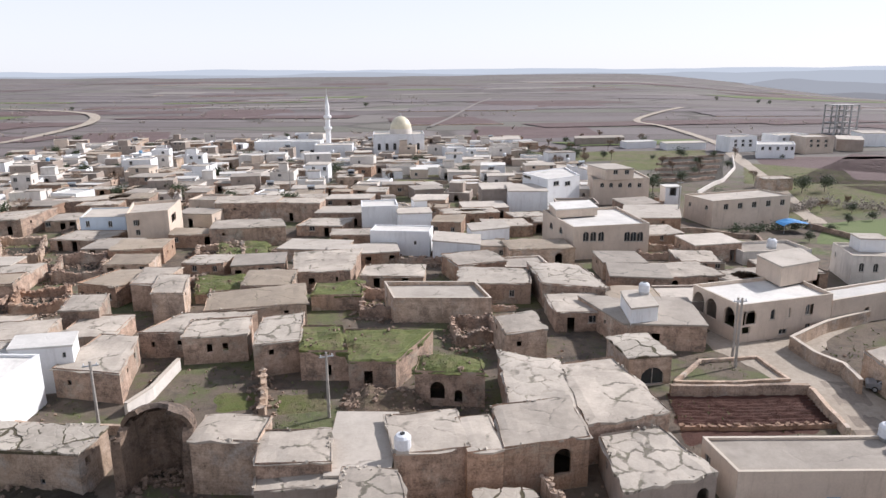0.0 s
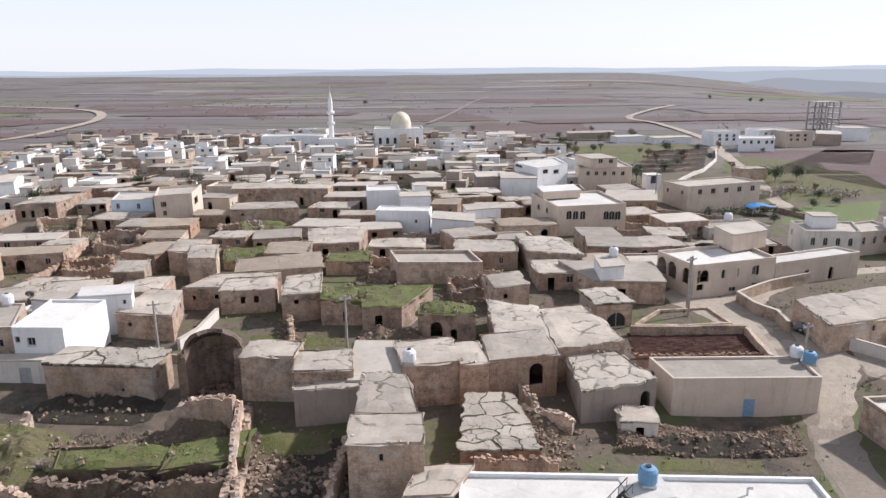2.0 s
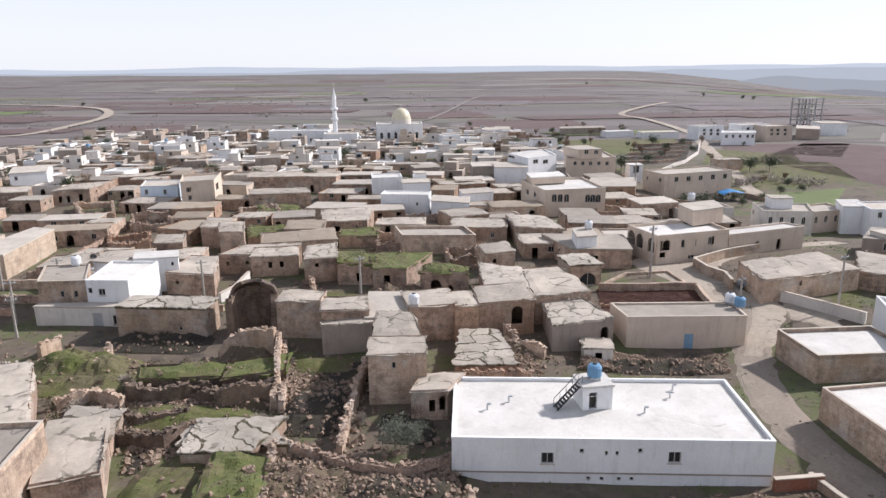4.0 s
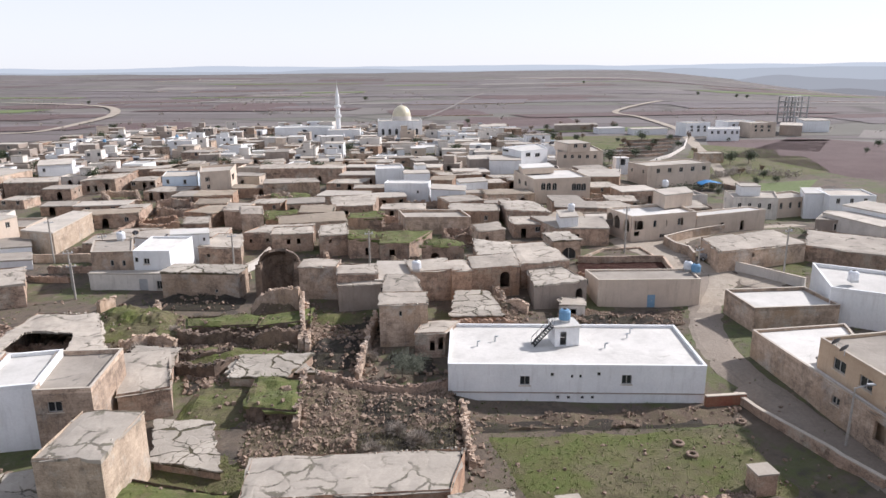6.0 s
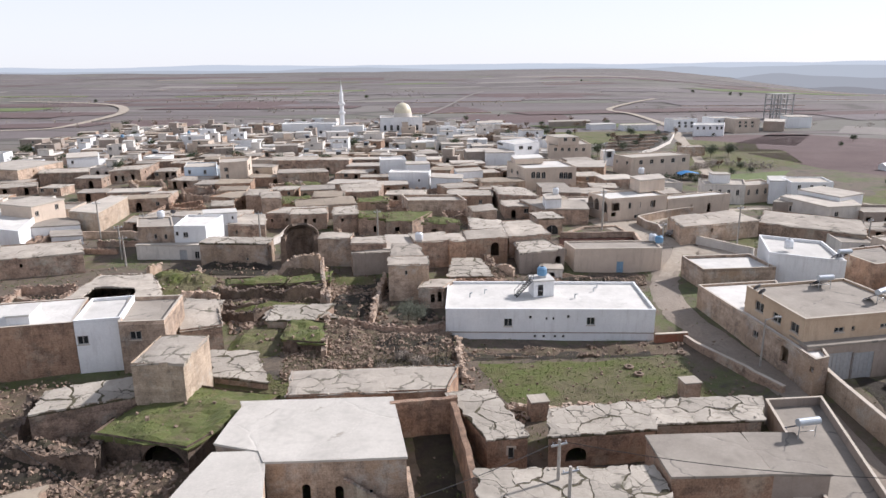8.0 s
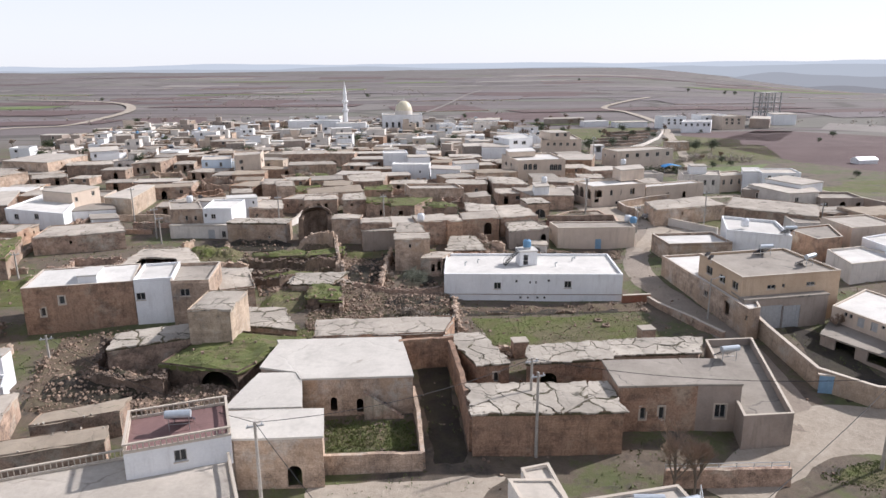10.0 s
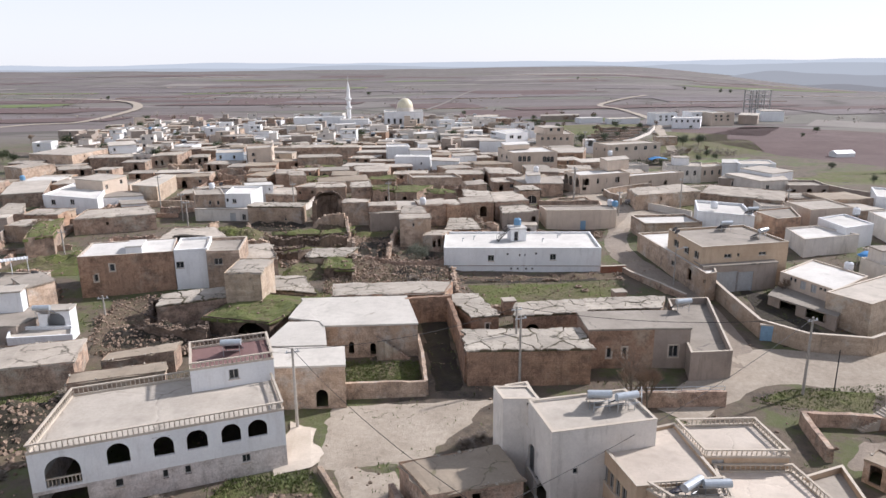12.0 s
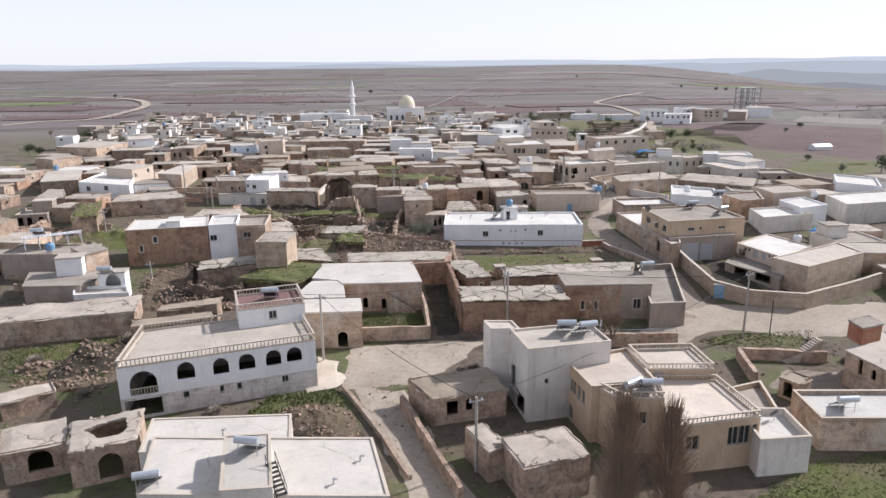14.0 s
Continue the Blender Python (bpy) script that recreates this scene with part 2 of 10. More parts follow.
WHITEROOF = slabroof("whitewashed_roof", (0.48, 0.46, 0.425), (0.65, 0.625, 0.585), (0.36, 0.37, 0.33), (0.40, 0.37, 0.33), 0.12, 0.025, 0.05)
PLASTER = slabroof("lime_plaster_roof", (0.42, 0.392, 0.35), (0.56, 0.525, 0.472), (0.30, 0.27, 0.23), (0.30, 0.27, 0.22), 0.1, 0.02, 0.3)
DIRTROOF = slabroof("brown_earth_roof", (0.25, 0.20, 0.15), (0.36, 0.30, 0.23), (0.15, 0.12, 0.09), (0.16, 0.15, 0.08), 0.2, 0.03, 0.5)
PINKSCREED = slabroof("pink_screed_terrace", (0.47, 0.40, 0.335), (0.62, 0.545, 0.465), (0.3, 0.25, 0.2), (0.3, 0.25, 0.2), 0.12, 0.02, 0.3)
REDROOF = slabroof("red_screed", (0.15, 0.085, 0.08), (0.23, 0.135, 0.125), (0.2, 0.12, 0.11), (0.22, 0.15, 0.13), 0.2, 0.03, 0.4)
GRASSROOF = soil("grassy_roof", [(0.09, 0.07, 0.045), (0.155, 0.13, 0.07), (0.125, 0.14, 0.042), (0.095, 0.135, 0.026), (0.14, 0.155, 0.04), (0.16, 0.14, 0.07)], 0.33)
SHEET = simple("white_sheet_metal", (0.75, 0.76, 0.78), 0.4, 0.3, 0.1, 0.6)
GLASS = simple("dark_window_glass", (0.03, 0.035, 0.04), 0.12)
FRAME = simple("window_frame_paint", (0.42, 0.40, 0.37), 0.6)
METALDOOR = simple("grey_metal_door", (0.46, 0.47, 0.48), 0.5, 0.2)
BLUEDOOR = simple("blue_painted_metal", (0.22, 0.36, 0.50), 0.5)
TRIM = plaster("pale_stone_trim", (0.42, 0.36, 0.29), (0.57, 0.50, 0.42), (0.36, 0.30, 0.23), amount=0.35)
POLE = simple("weathered_wood_pole", (0.42, 0.39, 0.35), 0.9, 0, 0.35, 2.0)
STEEL = simple("galvanised_steel", (0.55, 0.57, 0.59), 0.4, 0.7)
DRUM = simple("galvanised_drum", (0.50, 0.54, 0.58), 0.38, 0.35)
TANK = simple("white_tank_paint", (0.72, 0.74, 0.77), 0.45)
BLUETANK = simple("blue_plastic", (0.14, 0.30, 0.48), 0.5)
IRON = simple("dark_painted_steel", (0.06, 0.058, 0.056), 0.6, 0.4)
BLACK = simple("black_rubber", (0.03, 0.03, 0.032), 0.8)
PANEL = simple("solar_collector_glass", (0.05, 0.06, 0.09), 0.15)

# ---- building helpers ----


def ground_at(x, y):
    ys = (-400, -174, -109, -52, -26, 8.7, 65, 261, 522, 900, 2200, 4300)
    zs = (-11, -8.7, -7.8, -7.0, -6.3, -3.65, -1.75, -2.2, -2.2, -1.0, 12.0, 26.0)
    z = float(np.interp(y, ys, zs)) - 1.1 * math.exp(-((x - 30) / 13) ** 2 - ((y - 43) / 8) ** 2)
    if x > 52 and 88 < y < 200:              # shallow valley with gardens behind the houses
        z -= 2.4 * min(1.0, (x - 52) / 14) * min(1.0, (y - 88) / 18, (200 - y) / 30)
    if -4 < x < 40 and -6 < y < 27:         # the sunken field below the long white house
        kx = min(1.0, max(0.0, (x - 1.2) / 2.4), max(0.0, (34.5 - x) / 2.4))
        ky = min(1.0, max(0.0, (y + 0.5) / 3.0), max(0.0, (25.0 - y) / 3.0))
        z -= 0.95 * kx * ky
    if y > 300:
        k = min(1.0, (y - 300) / 900)
        z += k * (6 * noise.noise((x / 420, y / 500, 0.3)) + 10 * k * noise.noise((x / 1500, y / 900, 4.1)))
        k = min(1.0, max(0.0, (x / y - 0.26) / 0.46))
        if k > 0 and y > 560:
            z -= k * k * (3 - 2 * k) * (y - 560) * 0.046
    elif y < 120:
        z += 0.25 * noise.noise((x / 9, y / 9, 1.7))
    return z


def mesh_of(name, verts, faces, material):
    me = bpy.data.meshes.new(name)
    me.from_pydata([tuple(v) for v in verts], [], faces)
    me.materials.append(material)
    me.validate()
    return me


def part(name, data, material, parent, label=""):
    """One mesh object in world metres under a thing: data is a mesh, a bmesh or (verts, faces)."""
    if isinstance(data, bmesh.types.BMesh):
        me = bpy.data.meshes.new(name)
        data.to_mesh(me)
        data.free()
        me.materials.append(material)
    elif isinstance(data, tuple):
        me = mesh_of(name, data[0], data[1], material)
    else:
        me = data
    ob = new(name, me)
    if parent is not None:
        ob.parent = parent
        ob.matrix_parent_inverse = Matrix.Translation(-top_place(parent))
    if label:
        ob["label"] = label
    return ob


def top_place(ob):
    """Where a thing stands; the parts of parts need no shift of their own."""
    return ob.location if ob.parent is None else Vector()


def thing(name, label, category, at=None, group=""):
    ob = new(name)
    ob.empty_display_size = 0.5
    if at is not None:
        ob.location = at
        ob["set"] = 1
    tagged(ob, label, category, group)
    return ob


def boxes_mesh(boxes):
    """verts and faces of boxes given as 8 corners each: four below, four above."""
    vs, fs = [], []
    for c in boxes:
        n = len(vs)
        vs += [tuple(v) for v in c]
        fs += [(n + 3, n + 2, n + 1, n), (n + 4, n + 5, n + 6, n + 7)] + [(n + i, n + (i + 1) % 4, n + 4 + (i + 1) % 4, n + 4 + i) for i in range(4)]
    return vs, fs


def box8(m, x0, x1, y0, y1, z0, z1):
    return [m @ Vector(p) for p in ((x0, y0, z0), (x1, y0, z0), (x1, y1, z0), (x0, y1, z0), (x0, y0, z1), (x1, y0, z1), (x1, y1, z1), (x0, y1, z1))]


BLOCKS = []
FOOT = []
GREEN = []


def block(h, x, y, yaw, w, d, z0, z1, wall, roof, shear=0.0, back=None, parapet=0.0, rail=""):
    """One box-shaped storey block of a house: front left corner, turn, size, ground and top. Walls are made by finish(), round their openings."""
    m = pose(x, y, 0, 0, 0, yaw)
    back = w if back is None else back
    plan = [m @ Vector(p) for p in ((0, 0, 0), (w, 0, 0), (shear + back, d, 0), (shear, d, 0))]
    if "set" not in h:
        h.location = (x, y, z0 + 0.3)
        h["set"] = 1
    b = dict(h=h, m=m, plan=plan, z0=z0, z1=z1, wall=wall, roof=roof, parapet=parapet, rail=rail, holes={k: [] for k in "FRBL"})
    BLOCKS.append(b)
    FOOT.append((sum(p.x for p in plan) / 4, sum(p.y for p in plan) / 4, max(w, d) / 2))
    return b


def quad_block(h, plan, z0, z1, wall, roof, parapet=0.0, rail=""):
    """A storey block on any four plan points: front left, front right, back right, back left."""
    b = block(h, *plan[0], 0, 1, 1, z0, z1, wall, roof, parapet=parapet, rail=rail)
    FOOT.pop()
    b["plan"] = [Vector((*p, 0)) for p in plan]
    FOOT.append((sum(p[0] for p in plan) / 4, sum(p[1] for p in plan) / 4, max(math.dist(plan[0], plan[1]), math.dist(plan[1], plan[2])) / 2))
    return b


def hole(b, face, s, sill, w, h, kind, arch=False):
    b["holes"][face].append((s - w / 2, s + w / 2, max(0.05, sill), min(max(0.3, sill + h), b["z1"] - b["z0"] - b["parapet"] - 0.12), kind, arch))


def window(b, face, s, sill, w, h):
    hole(b, face, s, sill, w, h, "window")


def arch_window(b, face, s, sill, w, h):
    hole(b, face, s, sill, w, h, "window", True)


def arch(b, face, s, sill, w, h):
    hole(b, face, s, sill, w, h, "open", True)


def doorway(b, face, s, sill, w, h):
    hole(b, face, s, max(sill, 0.1), w, h, "open")


def shutter(b, face, s, sill, w, h):
    hole(b, face, s, sill, w, h, "shutter")


def blue_door(b, face, s, sill, w, h):
    hole(b, face, s, sill, w, h, "blue")


def rail_panel(b, face, s, sill, w, h):
    b["panel"] = (face, s, sill, w, h)


def arc_points(u0, u1, top, n=10):
    """The arch's line from its left spring to its right one; top is the crown."""
    r = (u1 - u0) / 2
    return [(u0 + r - r * math.cos(math.pi * i / n), top - r + r * math.sin(math.pi * i / n)) for i in range(n + 1)], top - r


def wall_face(p, q, z0, zt, holes, rough, thick=0.28):
    """A wall between two plan points with openings through it; returns verts, faces."""
    length = (q - p).length
    u = (q - p) / length
    inward = Vector((-u.y, u.x, 0))
    us = {0.0, length} | {length * i / max(1, round(length / 1.6)) for i in range(max(1, round(length / 1.6)))}
    zs = {z0, zt} | {z0 + (zt - z0) * i / max(1, round((zt - z0) / 1.5)) for i in range(max(1, round((zt - z0) / 1.5)))}
    for a, c, lo, hi, kind, arched in holes:
        us = {v for v in us if not a - 0.12 < v < c + 0.12 or v in (0.0, length)} | {max(a, 0.02), min(c, length - 0.02)}
        zs = {v for v in zs if abs(v - z0 - lo) > 0.06 and abs(v - z0 - hi) > 0.06 or v in (z0, zt)} | {z0 + lo, z0 + hi}
    us, zs = sorted(us), sorted(zs)
    vs, fs, at = [], [], {}

    def vert(a, z, deep=0.0):
        key = (round(a, 3), round(z, 3), deep)
        if key not in at:
            v = p + u * a + inward * deep + Vector((0, 0, z))
            inner = 0.05 < a < length - 0.05
            if rough and not deep:
                v = v + (inward if inner else Vector((0, 0, 0))) * rough * noise.noise((v.x * 0.6, v.y * 0.6, z * 0.6))
            at[key] = len(vs)
            vs.append(v)
        return at[key]

    for i in range(len(us) - 1):
        for j in range(len(zs) - 1):
            cu, cz = (us[i] + us[i + 1]) / 2, (zs[j] + zs[j + 1]) / 2
            if any(a < cu < c and z0 + lo < cz < z0 + hi for a, c, lo, hi, *_ in holes):
                continue
            fs.append((vert(us[i], zs[j]), vert(us[i + 1], zs[j]), vert(us[i + 1], zs[j + 1]), vert(us[i], zs[j + 1])))
    for a, c, lo, hi, kind, arched in holes:
        a, c = max(a, 0.02), min(c, length - 0.02)
        lo, hi = z0 + lo, z0 + hi
        if arched and hi - lo > (c - a) / 2:
            pts, spring = arc_points(a, c, hi)
        elif arched:
            r = (c - a) / 2
            pts = [(a + r - r * math.cos(math.pi * i / 10), lo + (hi - lo) * math.sin(math.pi * i / 10)) for i in range(11)]
        else:
            pts = [(a, hi), (c, hi)]
        if arched:
            for (a0, b0), (a1, b1) in zip(pts, pts[1:]):
                fs.append((vert(a0, b0), vert(a1, b1), vert(a1, hi + 0.0001), vert(a0, hi + 0.0001)))
        ring = [(a, lo)] + pts + [(c, lo)]
        for (a0, b0), (a1, b1) in zip(ring, ring[1:] + ring[:1]):
            fs.append((vert(a0, b0), vert(a0, b0, thick), vert(a1, b1, thick), vert(a1, b1)))
    return vs, fs, u, inward


def fill_hole(b, p, u, inward, a, c, lo, hi, kind, arched, host):
    def bar(x0, x1, w0, w1, d0, d1):
        return [p + u * x + inward * d + Vector((0, 0, w)) for w in (w0, w1) for x, d in ((x0, d0), (x1, d0), (x1, d1), (x0, d1))]

    z0 = b["z0"]
    lo, hi = z0 + lo, z0 + hi
    if kind == "window":
        t = min(0.07, (c - a) * 0.12)
        mid = (a + c) / 2
        bars = [bar(a, a + t, lo, hi, 0.1, 0.18), bar(c - t, c, lo, hi, 0.1, 0.18), bar(a, c, lo, lo + t, 0.1, 0.18), bar(a, c, hi - t, hi, 0.1, 0.18)]
        if c - a > 0.7:
            bars.append(bar(mid - t / 2, mid + t / 2, lo, hi, 0.1, 0.18))
        w = part("window", boxes_mesh(bars), FRAME, host)
        part("pane", boxes_mesh([bar(a, c, lo, hi, 0.19, 0.21)]), GLASS, w)
        if b["wall"] in (BANDED, CEMENTWALL) and c - a > 0.4:
            part("surround", boxes_mesh([bar(a - 0.16, a, lo - 0.16, hi + 0.16, -0.03, 0.06), bar(c, c + 0.16, lo - 0.16, hi + 0.16, -0.03, 0.06), bar(a, c, hi, hi + 0.16, -0.03, 0.06), bar(a, c, lo - 0.16, lo, -0.03, 0.06)]), TRIM, w, "pale cut-stone surround")
        elif c - a > 0.6:
            part("sill", boxes_mesh([bar(a - 0.1, c + 0.1, lo - 0.1, lo - 0.004, -0.06, 0.1)]), TRIM, w)
    elif kind == "shutter":
        n = max(2, int((c - a) / 0.5))
        s = part("door", boxes_mesh([bar(a, c, lo, hi, 0.12, 0.15)]), METALDOOR, host)
        for i in range(n + 1):
            at = a + (c - a - 0.06) * i / n
            part("rib", boxes_mesh([bar(at, at + 0.06, lo, hi, 0.08, 0.118)]), METALDOOR, s)
        part("frame", boxes_mesh([bar(a, c, hi - 0.08, hi - 0.002, 0.05, 0.16)]), FRAME, s)
    elif kind == "blue":
        mid = (a + c) / 2
        s = part("door", boxes_mesh([bar(a, mid - 0.01, lo, hi, 0.06, 0.11), bar(mid + 0.01, c, lo, hi, 0.06, 0.11)]), BLUEDOOR, host, "blue painted metal door")
        part("handle", boxes_mesh([bar(mid + 0.04, mid + 0.1, lo + 0.95, lo + 1.15, 0.02, 0.06)]), STEEL, s)


def ring_mesh(plan, inset, z0, z1, out=0.0):
    n = len(plan)
    mid = sum(plan, Vector()) / n

    def moved(k):
        res = []
        for i in range(n):
            a, b, c = plan[i - 1], plan[i], plan[(i + 1) % n]
            e1, e2 = (b - a).normalized(), (c - b).normalized()
            n1, n2 = Vector((-e1.y, e1.x, 0)), Vector((-e2.y, e2.x, 0))
            s = (n1 + n2)
            res.append(b + s * (k / max(0.3, 1 + n1.dot(n2))))
        return res

    outer, inner = moved(-out), moved(inset)
    vs = [v + Vector((0, 0, z)) for z in (z0, z1) for ring in (outer, inner) for v in ring]
    fs = []
    for i in range(n):
        j = (i + 1) % n
        o0, o1, i0, i1 = i, j, n + i, n + j
        O0, O1, I0, I1 = 2 * n + i, 2 * n + j, 3 * n + i, 3 * n + j
        fs += [(o0, o1, O1, O0), (i1, i0, I0, I1), (O0, O1, I1, I0), (o1, o0, i0, i1)]
    return vs, fs


def roof_skin(plan, z0, z1, over, bumpy, soft, gap=None):
    """A roof slab with an uneven edge and a slightly uneven top."""
    a, b, c, d = plan
    cell, most = ((0.16, 84) if a.y < 60 else (0.35, 44)) if gap else (0.5, 40) if soft > 0.5 else (0.8 if soft else 1.5, 22)
    nu = max(2, min(most, int((b - a).length / cell)))
    nv = max(2, min(most, int((d - a).length / cell)))
    mid = (a + b + c + d) / 4
    vs, fs = [], []
    for lay in (0, 1):
        for j in range(nv + 1):
            for i in range(nu + 1):
                s, t = i / nu, j / nv
                v = (a * (1 - s) + b * s) * (1 - t) + (d * (1 - s) + c * s) * t
                edge = i in (0, nu) or j in (0, nv)
                if edge:
                    away = (v - mid).normalized()
                    v = v + away * (over + soft * (noise.noise((v.x * 0.7, v.y * 0.7, 2.2)) + 0.6 * noise.noise((v.x * 2.1, v.y * 2.1, 5.2)) + 0.3 * noise.noise((v.x * 4.3, v.y * 4.3, 3.1))))
                z = z1 if lay else z0
                if lay:
                    z += bumpy * (noise.noise((v.x * 0.35, v.y * 0.35, 7.7)) + 0.3 * noise.noise((v.x * 1.2, v.y * 1.2, 1.7))) - (0.5 * bumpy if edge else 0)
                vs.append(Vector((v.x, v.y, z)))
    n = (nu + 1) * (nv + 1)
    if soft > 0.2:
        lean = Vector((noise.noise((a.x, a.y, 11.0)), noise.noise((a.x, a.y, 12.0)), 0)) * 0.07
        vs[n:] = [v + Vector((0, 0, max(-0.2, min(0.35, (v - mid).dot(lean))))) for v in vs[n:]]

    def fallen(i, j):
        if not gap or not (0 <= i < nu and 0 <= j < nv):
            return False
        s, t = (i + 0.5) / nu, (j + 0.5) / nv
        power = gap[4] if len(gap) > 4 else 2
        return abs((s - gap[0]) / gap[2]) ** power + abs((t - gap[1]) / gap[3]) ** power < 1 + 0.9 * noise.noise((a.x + 4.1 * s, a.y + 4.1 * t, 6.0))

    for j in range(nv):
        for i in range(nu):
            k = j * (nu + 1) + i
            if fallen(i, j):
                for di, dj, p, q in ((-1, 0, k, k + nu + 1), (1, 0, k + nu + 2, k + 1), (0, -1, k + 1, k), (0, 1, k + nu + 1, k + nu + 2)):
                    if not fallen(i + di, j + dj):
                        fs.append((p, q, n + q, n + p))
                continue
            fs += [(n + k, n + k + 1, n + k + nu + 2, n + k + nu + 1), (k, k + nu + 1, k + nu + 2, k + 1)]
    rim = [i for i in range(nu + 1)] + [j * (nu + 1) + nu for j in range(1, nv + 1)] + [nv * (nu + 1) + i for i in range(nu - 1, -1, -1)] + [j * (nu + 1) for j in range(nv - 1, 0, -1)]
    fs += [(k, l, n + l, n + k) for k, l in zip(rim, rim[1:] + rim[:1])]
    return vs, fs


BALUSTER = None


def baluster_mesh():
    prof = ((0.05, 0), (0.05, 0.06), (0.03, 0.1), (0.06, 0.25), (0.035, 0.45), (0.05, 0.5), (0.05, 0.56))
    vs = [(r * math.cos(a), r * math.sin(a), z) for r, z in prof for a in (math.pi / 3 * k for k in range(6))]
    fs = [(6 * i + k, 6 * i + (k + 1) % 6, 6 * i + 6 + (k + 1) % 6, 6 * i + 6 + k) for i in range(len(prof) - 1) for k in range(6)]
    return mesh_of("baluster", vs, fs, TRIM)


def put_baluster(parent, at, scale=1.0):
    global BALUSTER
    BALUSTER = BALUSTER or baluster_mesh()
    ob = new("baluster", BALUSTER)
    ob.location = at
    ob.scale = (1.1, 1.1, scale)
    ob.parent = parent
    ob.matrix_parent_inverse = Matrix.Translation(-top_place(parent))


OLDWALLS = (STONE, OLD, BANDED, RUST, SHADESTONE)


def ledge(b, height):
    """A narrow course that stands proud of a block's front."""
    p, q = b["plan"][0], b["plan"][1]
    u = (q - p).normalized()
    out = Vector((u.y, -u.x, 0))
    z = b["z0"] + height
    part("ledge", boxes_mesh([[p + u * a + out * d + Vector((0, 0, w)) for w in (z, z + 0.1) for a, d in ((0, 0.1), ((q - p).length, 0.1), ((q - p).length, 0.002), (0, 0.002))]]), CEMENTWALL, b["h"])


def clipped(poly, a, b, keep):
    """The part of a flat polygon on the near side of the line halfway between a and b, less a gap."""
    n = (b - a).normalized()
    mid = (a + b) / 2 - n * keep
    out = []
    for p, q in zip(poly, poly[1:] + poly[:1]):
        dp, dq = (p - mid).dot(n), (q - mid).dot(n)
        if dp <= 0:
            out.append(p)
        if dp * dq < 0:
            out.append(p + (q - p) * (dp / (dp - dq)))
    return out


def roof_plates(bed, plan, z):
    """The broken crust of an old lime roof: uneven plates with open mossy cracks between them."""
    rng = random.Random(int(plan[0].x * 10) + int(plan[0].y))
    mid = sum(plan, Vector()) / 4
    rim = [p + (p - mid).normalized() * 0.2 for p in plan]
    a, b, c, d = rim
    nu, nv = max(2, round((b - a).length / 2.8)), max(2, round((d - a).length / 2.2))
    seeds = []
    for j in range(nv):
        for i in range(nu):
            s, t = (i + 0.5 + rng.uniform(-0.48, 0.48)) / nu, (j + 0.5 + rng.uniform(-0.48, 0.48)) / nv
            seeds.append((a * (1 - s) + b * s) * (1 - t) + (d * (1 - s) + c * s) * t)
    for o in seeds:
        poly = [Vector(p) for p in rim]
        for other in seeds:
            if other is not o and (other - o).length < 7 and len(poly) > 2:
                poly = clipped(poly, o, other, rng.choice((-0.02, 0.03, 0.08, 0.13, 0.18)))
        if len(poly) < 3:
            continue
        ring = []
        for p, q in zip(poly, poly[1:] + poly[:1]):
            n = max(1, int((q - p).length / 0.22))
            for i in range(n):
                v = p + (q - p) * (i / n)
                ring.append(v + Vector((noise.noise((v.x * 0.9, v.y * 0.9, 2.0)), noise.noise((v.x * 0.9, v.y * 0.9, 7.0)), 0)) * 0.42 + Vector((noise.noise((v.x * 3.1, v.y * 3.1, 4.0)), noise.noise((v.x * 3.1, v.y * 3.1, 9.0)), 0)) * 0.16)
        tilt = Vector((rng.uniform(-1, 1), rng.uniform(-1, 1), 0)) * 0.025
        m = len(ring)
        vs = [v + Vector((0, 0, z - 0.16)) for v in ring] + [v + Vector((0, 0, z + 0.03 * noise.noise((v.x * 0.5, v.y * 0.5, 1)) + max(-0.03, (v - o).dot(tilt)))) for v in ring]
        fs = [tuple(range(m, 2 * m))] + [(i, (i + 1) % m, m + (i + 1) % m, m + i) for i in range(m)]
        part("roof_plate", (vs, fs), CRUST, bed)


